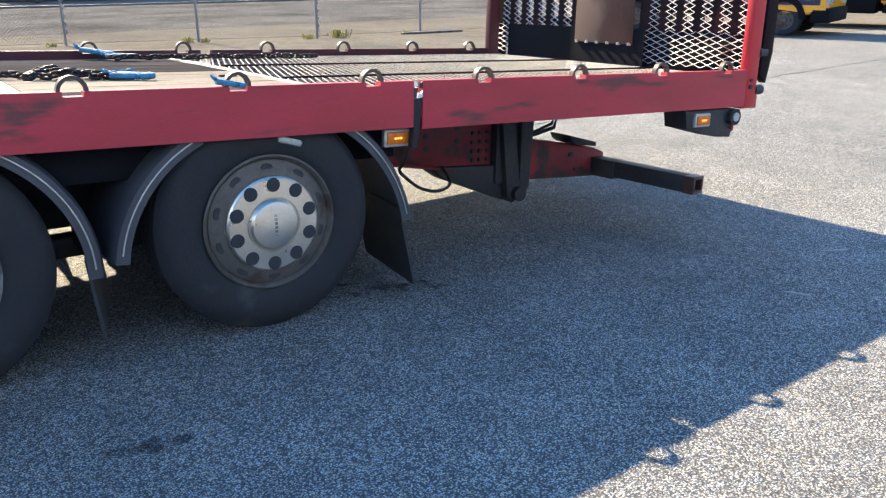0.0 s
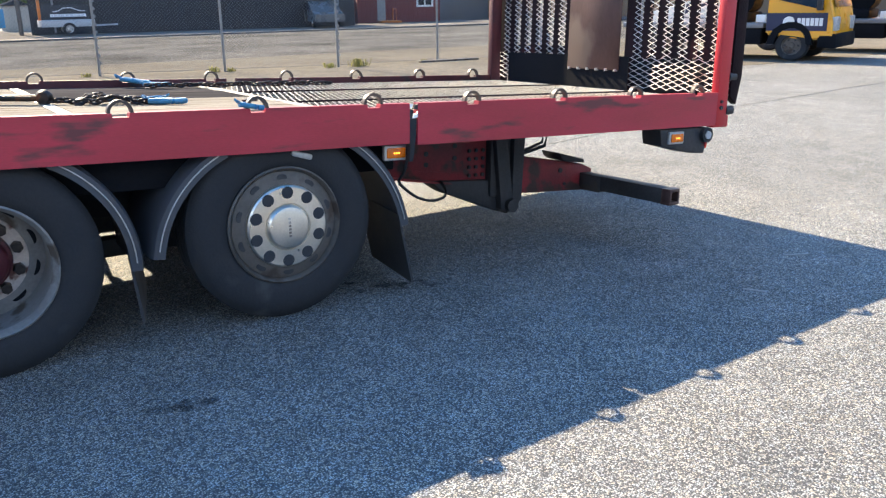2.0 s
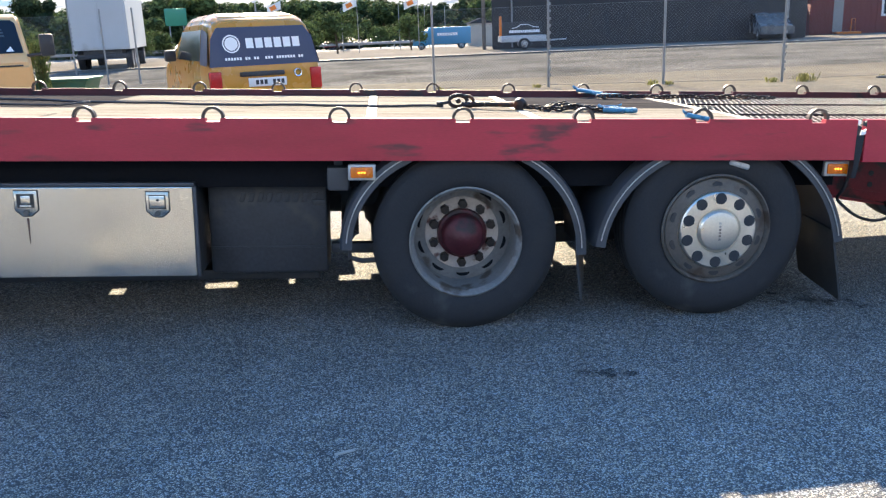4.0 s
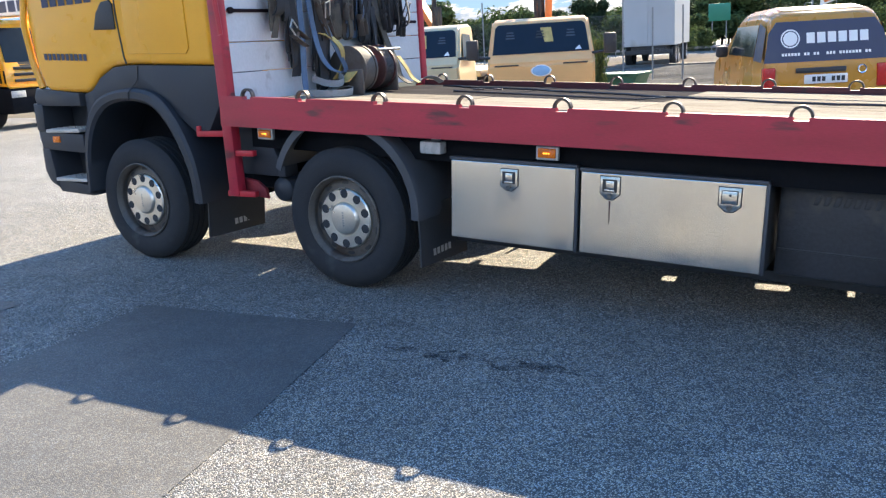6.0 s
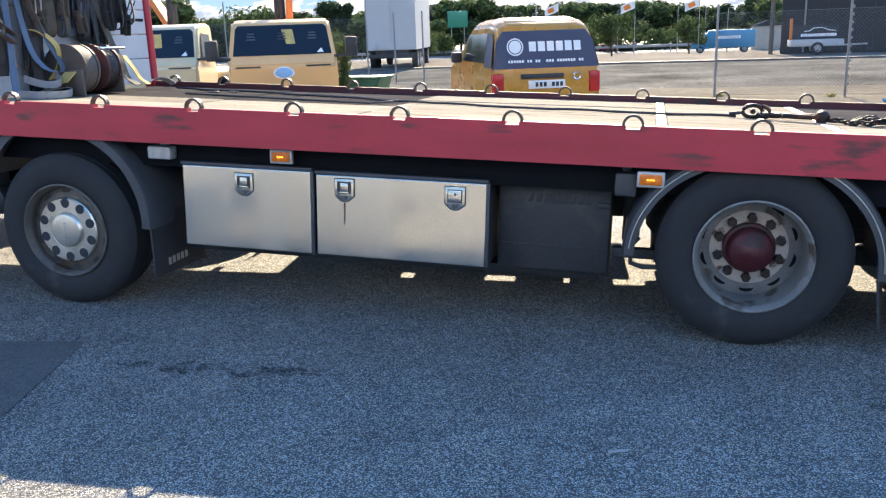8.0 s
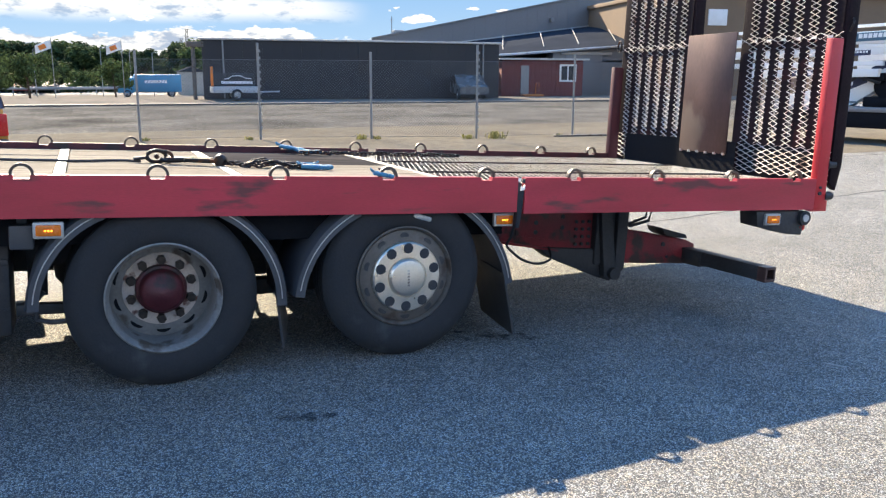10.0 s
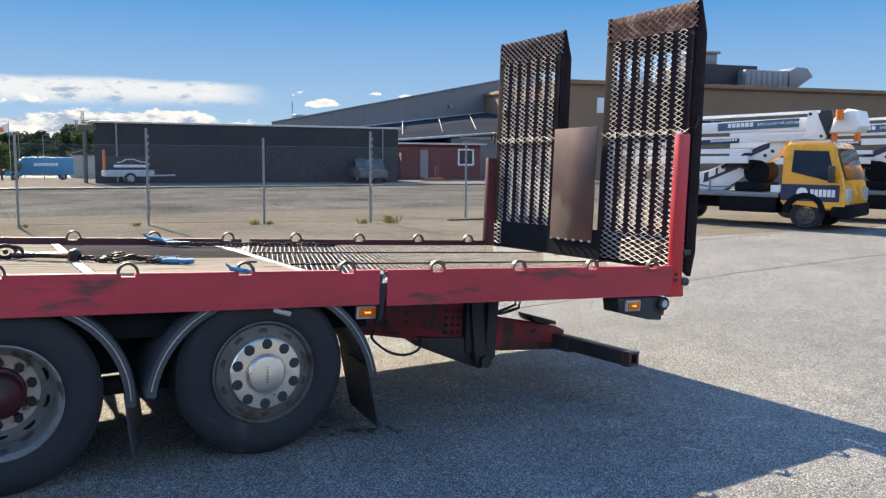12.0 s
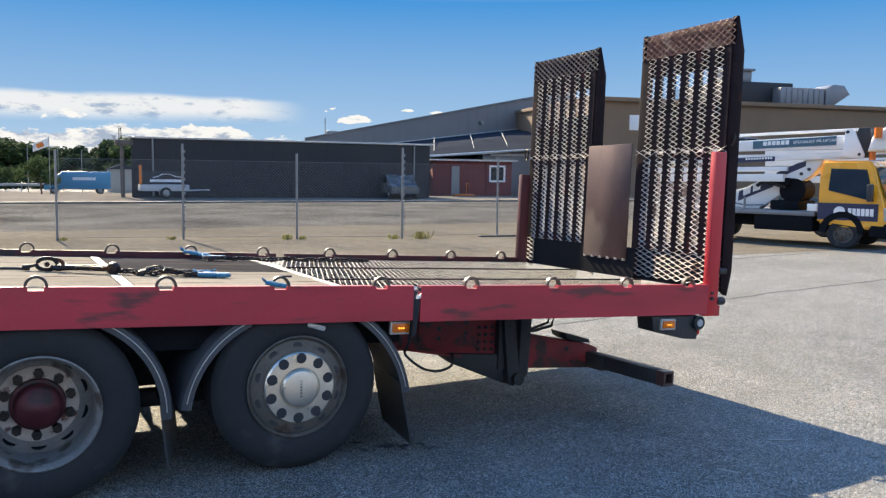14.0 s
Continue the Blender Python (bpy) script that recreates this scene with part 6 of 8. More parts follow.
for k in range(8):
    z0_, z1_ = k * 2.5, k * 2.5 + 2.5
    w0_, w1_ = 0.9 - z0_ / 40, 0.9 - z1_ / 40
    bm_rod(bm, (-w0_, -w0_, z0_), (w1_, -w1_, z1_), 0.08, 4)
    bm_rod(bm, (w0_, -w0_, z0_), (-w1_, -w1_, z1_), 0.08, 4)
for z in (14, 17, 20):
    bm_rod(bm, (-1.1, 0, z), (1.1, 0, z), 0.08, 4)
part("lattice", bm, RIM_DARK, pyl)
copy_thing(pyl, pose(40.2, 380, -5.0))

# cloud bank low over the horizon: a far ring of sky
cm = bpy.data.materials.new("low_cumulus")
cm.use_nodes = True
n_, l_ = cm.node_tree.nodes, cm.node_tree.links
n_.remove(n_["Principled BSDF"])
tc_ = n_.new("ShaderNodeTexCoord")
mp_ = n_.new("ShaderNodeMapping")
mp_.inputs["Scale"].default_value = (0.0042, 0.0042, 0.0115)
l_.new(tc_.outputs["Object"], mp_.inputs["Vector"])


def cloud_noise(scale, detail, rough):
    t = n_.new("ShaderNodeTexNoise")
    t.inputs["Scale"].default_value, t.inputs["Detail"].default_value, t.inputs["Roughness"].default_value = scale, detail, rough
    l_.new(mp_.outputs["Vector"], t.inputs["Vector"])
    return t.outputs["Fac"]


def cmath(kind, a, b):
    x = n_.new("ShaderNodeMath")
    x.operation = kind
    for i, v in enumerate((a, b)):
        if isinstance(v, (int, float)):
            x.inputs[i].default_value = v
        else:
            l_.new(v, x.inputs[i])
    return x.outputs[0]


def cmap(sock, lo, hi, a=0.0, b=1.0):
    r = n_.new("ShaderNodeMapRange")
    r.interpolation_type = "SMOOTHSTEP"
    r.inputs[1].default_value, r.inputs[2].default_value, r.inputs[3].default_value, r.inputs[4].default_value = lo, hi, a, b
    l_.new(sock, r.inputs[0])
    return r.outputs[0]


sp_ = n_.new("ShaderNodeSeparateXYZ")
l_.new(tc_.outputs["Object"], sp_.inputs[0])
height = sp_.outputs["Z"]
bearing = cmath("MULTIPLY", cmath("ARCTAN2", sp_.outputs["X"], sp_.outputs["Y"]), 57.2958)
big, puffs = cloud_noise(1.0, 9.0, 0.62), cloud_noise(5.0, 7.0, 0.62)
# a bank west of bearing 18, fading to the east, and a few lone puffs
bank = cmath("ADD", cmap(height, 48, 132, 0.17, -0.20), cmap(bearing, 8, 23, 0.0, -0.15))


def lone(b0, h0, wb, wh, gain):
    u = cmath("DIVIDE", cmath("SUBTRACT", bearing, b0), wb)
    v = cmath("DIVIDE", cmath("SUBTRACT", height, h0), wh)
    d = cmath("SQRT", cmath("ADD", cmath("MULTIPLY", u, u), cmath("MULTIPLY", v, v)), 0.0)
    return cmap(d, 0.0, 1.3, gain, -0.45)


rough_edge = cmath("MULTIPLY", cmath("SUBTRACT", puffs, 0.5), 0.9)
extra = cmath("MAXIMUM", lone(3.2, 100, 2.6, 26, 0.15), cmath("MAXIMUM", cmath("MAXIMUM", lone(19.7, 130, 1.5, 17, 0.20), lone(21.5, 110, 2.1, 15, 0.21)), cmath("MAXIMUM", lone(25.1, 131, 1.0, 7, 0.10), lone(27.0, 127, 1.4, 8, 0.11))))
shape = cmath("ADD", cmath("ADD", cmath("MULTIPLY", big, 0.70), cmath("MULTIPLY", puffs, 0.35)), cmath("MAXIMUM", bank, cmath("ADD", extra, rough_edge)))
wob = cmath("MULTIPLY", cmath("SUBTRACT", cloud_noise(0.6, 6.0, 0.5), 0.5), 46.0)
hw = cmath("ADD", height, wob)
veil = cmath("MULTIPLY", cmath("MULTIPLY", cmap(hw, 90, 122), cmap(hw, 140, 154, 1.0, 0.0)), cmap(cmath("ADD", bearing, cmath("MULTIPLY", wob, 0.12)), 14, 19, 0.82, 0.0))
alpha = cmath("MAXIMUM", cmap(shape, 0.535, 0.575), veil)
shade = cmap(cmath("ADD", puffs, cmath("MULTIPLY", height, 0.0012)), 0.44, 0.64)
tint = n_.new("ShaderNodeMix")
tint.data_type = "RGBA"
l_.new(shade, tint.inputs[0])
tint.inputs[6].default_value, tint.inputs[7].default_value = (0.135, 0.16, 0.20, 1), (0.325, 0.318, 0.302, 1)
blue = n_.new("ShaderNodeValToRGB")
for pos, col in ((0.0, (0.157, 0.216, 0.272)), (0.18, (0.075, 0.163, 0.261)), (0.45, (0.023, 0.105, 0.238))):
    e_ = blue.color_ramp.elements[0] if pos == 0.0 else (blue.color_ramp.elements[1] if pos == 0.45 else blue.color_ramp.elements.new(pos))
    e_.position, e_.color = pos, (*col, 1)
l_.new(cmath("DIVIDE", height, 800.0), blue.inputs[0])
skymix = n_.new("ShaderNodeMix")
skymix.data_type = "RGBA"
l_.new(alpha, skymix.inputs[0])
l_.new(blue.outputs[0], skymix.inputs[6])
l_.new(tint.outputs[2], skymix.inputs[7])
em_ = n_.new("ShaderNodeEmission")
l_.new(skymix.outputs[2], em_.inputs["Color"])
l_.new(em_.outputs[0], n_["Material Output"].inputs["Surface"])
bm = bmesh.new()
ring = [[bm.verts.new((1800 * math.cos(a), 1800 * math.sin(a), z)) for z in (-2.0, 800.0)] for a in np.linspace(0, 2 * math.pi, 97)[:-1]]
for k in range(96):
    a, b = ring[k], ring[(k + 1) % 96]
    bm.faces.new((a[0], b[0], b[1], a[1]))
cl = solid("backdrop", bm, cm, "blue sky with white cumulus low over the horizon", "sky", kind="structure", smooth=0)


# ---- parked vehicles round the yard (built along +x, then turned) ----
def small_wheel(parent, x, y, r, w, out, rim=None):
    bm = bmesh.new()
    q = pose(x, y, r, 0, 0, 0 if out < 0 else 180)
    bm_lathe(bm, [(r * 0.58, 0.03), (r * 0.62, 0.0), (r * 0.90, -0.005), (r * 0.98, 0.02), (r, 0.05), (r, w - 0.05), (r * 0.95, w), (r * 0.6, w)], 32)
    t = part("wheel", bm, RUBBER, parent, "black tyre", q)
    bm = bmesh.new()
    bm_lathe(bm, [(0.0, 0.02), (r * 0.16, 0.015), (r * 0.22, 0.045), (r * 0.5, 0.06), (r * 0.56, 0.02), (r * 0.60, 0.008)], 28)
    part("rim", bm, rim or RIM, t, "steel rim")
    # Black discs put the shade of the rim holes into colour.
    for k in range(6):
        bm = bmesh.new()
        a = k * math.pi / 3
        bm_rod(bm, (r * 0.40 * math.cos(a), 0.035, r * 0.40 * math.sin(a)), (r * 0.40 * math.cos(a), 0.055, r * 0.40 * math.sin(a)), r * 0.07, 8)
        part("rim_hole", bm, BLACK, t)


def text_on(parent, body, mt, m, size, label):
    """Readable words in the built-in font, as a flat mesh."""
    cu = bpy.data.curves.new("lettering", "FONT")
    cu.body, cu.size, cu.extrude = body, size, 0.002
    tmp = bpy.data.objects.new("lettering", cu)
    scene.collection.objects.link(tmp)
    me = bpy.data.meshes.new_from_object(tmp.evaluated_get(bpy.context.evaluated_depsgraph_get()))
    bpy.data.objects.remove(tmp)
    me.materials.clear()
    me.materials.append(mt)
    ob = new("lettering", me)
    ob.matrix_basis, ob.parent = m, parent
    return tagged(ob, label)


PALE_BLUE = mat("pale_blue_print", (0.22, 0.42, 0.66), 0.4, 0, 0.05, 3, 0.02, 60, 0.0)
# delivery van seen from behind
van = thing("delivery_van", "yellow small delivery van with navy rear panel and white lettering", "van", pose(-2.78, 9.35, 0, 0, 0, 112))
bm = bmesh.new()
W2 = 0.89
SIDE = [(0.0, 0.42), (-0.02, 0.75), (0.03, 1.10), (0.16, 1.62), (0.30, 1.76), (0.8, 1.82), (2.2, 1.80), (2.55, 1.72), (3.25, 1.18), (4.15, 1.0), (4.38, 0.8), (4.40, 0.35), (0.1, 0.32)]
lay = []
for c in (-1, -0.80, 0.80, 1):
    drop = 0.11 if abs(c) == 1 else 0.0
    lay.append([bm.verts.new((x, c * (W2 - max(0, z - 1.0) * 0.17), z - (drop if z > 1.5 else 0.0))) for x, z in SIDE])
bm.faces.new(lay[0])
bm.faces.new(lay[3][::-1])
for p, q in zip(lay, lay[1:]):
    for k in range(len(SIDE)):
        a, b = k, (k + 1) % len(SIDE)
        bm.faces.new((p[a], q[a], q[b], p[b]))
bmesh.ops.recalc_face_normals(bm, faces=bm.faces)
bmesh.ops.bevel(bm, geom=[e for e in bm.edges if e.calc_face_angle(0) > 0.3], offset=0.045, segments=3, affect="EDGES")
part("body", bm, VAN_GOLD, van, "yellow van body")


def rear(u, v, off=0.0):
    """A place on the van's raked tail, u across, v up."""
    x = -0.02 + (v - 0.75) * 0.143 if v < 1.10 else 0.03 + (v - 1.10) * 0.25
    return (x - 0.012 - off, -u, v)


bm = bmesh.new()
poly = [(-0.86, 1.02), (0.86, 1.02), (0.83, 1.2), (0.79, 1.44), (0.68, 1.60), (-0.68, 1.60), (-0.79, 1.44), (-0.83, 1.2)]
bm.faces.new([bm.verts.new(rear(*p)) for p in poly])
r = bmesh.ops.extrude_face_region(bm, geom=bm.faces[:])
bmesh.ops.translate(bm, vec=(0.02, 0, 0), verts=[v for v in r["geom"] if isinstance(v, bmesh.types.BMVert)])
panel = part("rear_panel", bm, NAVY, van, "navy rear window panel")
letters("name_bar", "######", -0.28, 0.60, 1.28, 1.43, lambda u, v: rear(u, v, 0.008), LETTER, panel, "large white bar", gap=0.22)
letters("small_bar", "###-## ## ##  ### ####### ##", -0.62, 0.62, 1.11, 1.15, lambda u, v: rear(u, v, 0.008), LETTER, panel, "small white bar")
bm = bmesh.new()
c0 = rear(-0.49, 1.355, 0.008)
for r0, r1 in ((0.115, 0.135), (0.0, 0.10)):
    pts = [(math.cos(a), math.sin(a)) for a in np.linspace(0, 2 * math.pi, 25)[:-1]]
    o = [bm.verts.new((c0[0] + 0.25 * r1 * s, c0[1] - r1 * c, c0[2] + r1 * s)) for c, s in pts]
    if r0:
        i_ = [bm.verts.new((c0[0] + 0.25 * r0 * s, c0[1] - r0 * c, c0[2] + r0 * s)) for c, s in pts]
        for k in range(24):
            bm.faces.new((o[k], o[(k + 1) % 24], i_[(k + 1) % 24], i_[k]))
    else:
        bm.faces.new(o)
part("round_mark", bm, LETTER, panel, "round white mark")
for s in (-1, 1):
    bm = bmesh.new()
    bm_box(bm, -0.04, 0.10, s * 0.79 - 0.09, s * 0.79 + 0.09, 0.62, 0.95, 0.02)
    part("tail_lamp", bm, RED_LENS, van, "red tail lamp")
bm = bmesh.new()
bm_box(bm, -0.045, 0.0, -0.28, 0.42, 0.86, 0.93, 0.015)
part("tail_handle", bm, BLACK, van, "dark plate lamp strip")
bm = bmesh.new()
bm_box(bm, -0.045, -0.02, -0.30, 0.30, 0.70, 0.83, 0.006)
plate = part("number_plate", bm, WHITE, van, "pale number plate")
letters("plate_bar", "### ###", -0.20, 0.27, 0.73, 0.80, lambda u, v: (-0.048, -u, v), BLACK, plate, "dark bar")
bm = bmesh.new()
bm_lathe(bm, [(0.045, -0.006), (0.06, -0.012), (0.068, 0.0)], 24, m=pose(-0.022, -0.50, 0.88, 0, 0, -90))
part("badge", bm, CHROME, van, "round chrome badge")
bm = bmesh.new()
bm_box(bm, -0.08, 0.12, -0.88, 0.88, 0.35, 0.58, 0.05)
part("bumper", bm, PLASTIC, van, "dark rear bumper")
for s in (-1, 1):
    bm = bmesh.new()
    def sp(x, z):
        return (x, s * (W2 - max(0, z - 1.0) * 0.17 + 0.006), z)
    bm.faces.new([bm.verts.new(sp(*p)) for p in ((0.70, 1.10), (2.85, 1.10), (2.45, 1.56), (0.74, 1.58))])
    part("side_window", bm, GLASS_SKY, van, "sky-reflecting side window")
    bm = bmesh.new()
    bm.faces.new([bm.verts.new(sp(*p)) for p in ((0.06, 1.03), (0.66, 1.05), (0.70, 1.60), (0.20, 1.52))])
    part("navy_flank", bm, NAVY, van, "navy flank stripe")
    bm = bmesh.new()
    bm_box(bm, 2.75, 2.9, s * 0.9 - 0.0 if s > 0 else -1.1, 1.1 if s > 0 else -0.9, 1.06, 1.26, 0.04)
    part("door_mirror", bm, BLACK, van, "black door mirror")
    for x in (0.85, 3.55):
        small_wheel(van, x, s * 0.88, 0.31, 0.2, s)

# light crane lorries seen from the front
def crane_lorry(x, y, rz, paint, label, boom, lean):
    t = thing("crane_lorry", label, "truck", pose(x, y, 0, 0, 0, rz), "crane lorries behind the flatbed")
    bm = bmesh.new()
    side = [(0.0, 0.45), (0.06, 1.15), (-0.10, 1.30), (-0.42, 1.86), (-0.55, 1.95), (-1.35, 1.98), (-1.45, 1.9), (-1.50, 0.45)]
    lay = [[bm.verts.new((px, s * (0.97 - max(0, pz - 1.2) * 0.12), pz)) for px, pz in side] for s in (-1, 1)]
    bm.faces.new(lay[0])
    bm.faces.new(lay[1][::-1])
    for k in range(len(side)):
        a, b = k, (k + 1) % len(side)
        bm.faces.new((lay[0][a], lay[1][a], lay[1][b], lay[0][b]))
    bmesh.ops.recalc_face_normals(bm, faces=bm.faces)
    bmesh.ops.bevel(bm, geom=[e for e in bm.edges if e.calc_face_angle(0) > 0.3], offset=0.045, segments=3, affect="EDGES")
    part("cab", bm, paint, t)

    def fr(u, v, off=0.01):
        k = (v - 1.30) / 0.56
        return (-0.10 - 0.32 * k + off, u, v)
    bm = bmesh.new()
    bm.faces.new([bm.verts.new(fr(*p)) for p in ((-0.88, 1.33), (0.88, 1.33), (0.82, 1.81), (0.76, 1.86), (-0.76, 1.86), (-0.82, 1.81))])
    ws = part("windscreen", bm, GLASS_DARK, t, "dark windscreen")
    ws.visible_shadow = False
    # Headrests drawn flat on the glass face, to fit the camera's view.
    for u in (-0.55, 0.0, 0.55):
        bm = bmesh.new()
        for j in range(3):
            a = 1.60 + j * 0.05
            bm.faces.new([bm.verts.new(fr(u + q[0], a + q[1], 0.014)) for q in ((-0.085 + j * 0.01, 0), (0.085 - j * 0.01, 0), (0.08 - j * 0.01, 0.025), (-0.08 + j * 0.01, 0.025))])
        part("headrest", bm, PLASTIC if u else SEAT, ws, "flat headrest slats laid on the glass")
    bm = bmesh.new()
    bm.faces.new([bm.verts.new(fr(*p, 0.013)) for p in ((0.62, 1.36), (0.74, 1.36), (0.70, 1.44))])
    part("sticker", bm, LETTER, ws, "white triangular sticker")
    # Pale card laid on the glass, standing for a reflection.
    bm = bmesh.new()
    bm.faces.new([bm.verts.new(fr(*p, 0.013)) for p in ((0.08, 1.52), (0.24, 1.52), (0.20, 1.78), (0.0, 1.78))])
    part("paper", bm, YELLOW_STRAP, ws, "pale card laid on the glass as a painted reflection")
    bm = bmesh.new()
    for s in (-1, 1):
        bm = bmesh.new()
        bm_box(bm, 0.035, 0.06, s * 0.62 - 0.22, s * 0.62 + 0.22, 1.12, 1.145, 0.008)
        part("air_slot", bm, BLACK, t, "thin dark air slot")
    bm = bmesh.new()
    bm_lathe(bm, [(0.0, -0.01), (0.10, -0.008), (0.118, 0.0)], 24, m=pose(0.052, 0.0, 1.02, 0, 0, 90) @ Matrix.Diagonal((1.6, 1, 0.9, 1)))
    mk = part("oval_mark", bm, LETTER, t, "white rim of the oval mark")
    bm = bmesh.new()
    bm_lathe(bm, [(0.0, -0.014), (0.092, -0.012), (0.10, -0.006)], 24, m=pose(0.054, 0.0, 1.02, 0, 0, 90) @ Matrix.Diagonal((1.6, 1, 0.9, 1)))
    part("oval_fill", bm, PALE_BLUE, mk, "pale blue oval mark")
    for s in (-1, 1):
        bm = bmesh.new()
        bm_tube(bm, [(-0.15, s * 0.93, 1.28), (-0.05, s * 1.12, 1.30), (-0.05, s * 1.2, 1.32)], 0.03, 6)
        a = part("mirror_arm", bm, BLACK, t, "black mirror arm")
        bm = bmesh.new()
        bm_box(bm, -0.14, 0.02, s * 1.24 - 0.11, s * 1.24 + 0.11, 1.26, 1.62, 0.035)
        part("mirror", bm, BLACK, a, "black door mirror")
        bm = bmesh.new()
        bm.faces.new([bm.verts.new((px, s * (0.975 - max(0, pz - 1.2) * 0.12), pz)) for px, pz in ((-0.35, 1.25), (-1.15, 1.25), (-1.15, 1.75), (-0.58, 1.78))])
        part("side_window", bm, GLASS_DARK, t, "dark side window")
        bm = bmesh.new()
        bm_box(bm, 0.0, 0.05, s * 0.72 - 0.16, s * 0.72 + 0.16, 0.58, 0.72, 0.02)
        part("headlamp", bm, CLEAR_LENS, t, "clear headlamp")
        for px in (-0.55, -3.3):
            small_wheel(t, px, s * 0.9, 0.36, 0.22, s)
    bm = bmesh.new()
    bm_box(bm, -5.4, 0.10, -0.9, 0.9, 0.45, 0.72, 0.03)
    part("chassis", bm, BLACK, t, "black chassis and bumper")
    bm = bmesh.new()
    bm_box(bm, -5.4, -1.6, -1.0, 1.0, 0.85, 1.0, 0.02)
    bm_box(bm, -2.3, -1.7, -0.3, 0.3, 1.0, 1.9, 0.05)
    part("load_bed", bm, paint, t, "load bed behind the cab")
    bm = bmesh.new()
    bm_prism(bm, boom, "y", 0.08, 0.22, 0.02)
    for v in bm.verts:
        v.co.y += lean * (v.co.z - 1.6)
    part("crane_boom", bm, ORANGE, t, "orange crane boom")
    bm = bmesh.new()
    bm_rod(bm, (-1.9, 0, 1.7), (-1.9, 0, 2.4), 0.1, 10)
    part("crane_mast", bm, BLACK, t, "dark crane mast")
    bm = bmesh.new()
    bm_rod(bm, (-1.75, -0.06, 1.5), (-2.0, -0.06, 3.3), 0.055, 10)
    part("lift_cylinder", bm, CHAIN, t, "dark hydraulic cylinder")
    return t


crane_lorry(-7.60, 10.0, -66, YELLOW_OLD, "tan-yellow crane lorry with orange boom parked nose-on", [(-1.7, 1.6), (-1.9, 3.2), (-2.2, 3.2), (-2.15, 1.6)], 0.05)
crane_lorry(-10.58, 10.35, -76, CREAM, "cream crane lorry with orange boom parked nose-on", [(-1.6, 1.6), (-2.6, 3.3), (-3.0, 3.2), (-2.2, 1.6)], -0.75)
bin_ = thing("waste_skip", "dark green steel waste skip behind the lorries", "skip", pose(-8.1, 14.6, 0) @ Matrix.Diagonal((0.8, 0.8, 0.8, 1)))
bm = bmesh.new()
bm_prism(bm, [(-0.9, 0.1), (0.9, 0.1), (1.2, 0.85), (-1.2, 0.85)], "y", -0.6, 0.6, 0.02)
part("skip_body", bm, GREEN_BIN, bin_)
bm = bmesh.new()
bm_box(bm, -1.24, 1.24, -0.64, 0.64, 0.82, 0.90, 0.015)
part("skip_lid", bm, GREEN_BIN, bin_)

# white semi-trailer far behind the fence
st = thing("box_trailer", "dull white high box trailer standing on the yard", "trailer", pose(-12.75, 37.2, 0, 0, 0, 100.5))
bm = bmesh.new()
bm_box(bm, 0.0, 9.5, 0.0, 2.5, 0.95, 4.2)
part("box", bm, TRAILER_WHITE, st, smooth=0)
for x in (0.02, 1.25):
    bm = bmesh.new()
    bm_box(bm, -0.03, 0.0, x + 0.03, x + 1.2, 1.0, 4.1, 0.01)
    part("rear_door", bm, TRAILER_WHITE, st, "white trailer door", smooth=0)
bm = bmesh.new()
bm_box(bm, 0.1, 9.4, 0.4, 2.1, 0.7, 0.95, 0.02)
bm_box(bm, 0.0, 0.15, 0.1, 2.4, 0.55, 0.75, 0.02)
part("trailer_frame", bm, BLACK, st)
for x in (1.2, 2.4, 7.8):
    for y, s in ((0.02, -1), (2.48, 1)):
        small_wheel(st, x, y, 0.48, 0.3, s)

# blue box van on the far road, small car, sign trailer
bv = thing("blue_box_van", "bright blue box van parked on the far road", "van", pose(8.2, 83.5, fall(83.5) + 0.02, 0, 0, 178) @ Matrix.Diagonal((0.95, 0.95, 0.92, 1)))
bm = bmesh.new()
bm_box(bm, 0.0, 4.6, -1.0, 1.0, 0.55, 2.35, 0.04)
part("box", bm, BLUE_BOX, bv)
bm = bmesh.new()
bm_prism(bm, [(4.6, 0.45), (6.2, 0.45), (6.2, 1.1), (5.7, 1.3), (5.2, 2.0), (4.6, 2.1)], "y", -0.95, 0.95, 0.05)
part("cab", bm, BLUE_BOX, bv)
bm = bmesh.new()
bm_prism(bm, [(5.05, 1.3), (5.6, 1.3), (5.25, 1.85), (5.05, 1.85)], "y", -0.97, 0.97)
part("cab_window", bm, GLASS_DARK, bv)
letters("pale_bar", "########", 1.4, 3.6, 1.45, 1.75, lambda u, v: (u, 1.008, v), LETTER, bv, "pale blue bar", gap=0.15)
for x in (1.0, 5.3):
    for s in (-1, 1):
        small_wheel(bv, x, s * 0.95, 0.38, 0.22, s)


CAR_DARK = mat("dark_car_paint", (0.12, 0.125, 0.13), 0.25, 0, 0.05, 1, 0.02, 60, 0.0, coat=0.6)
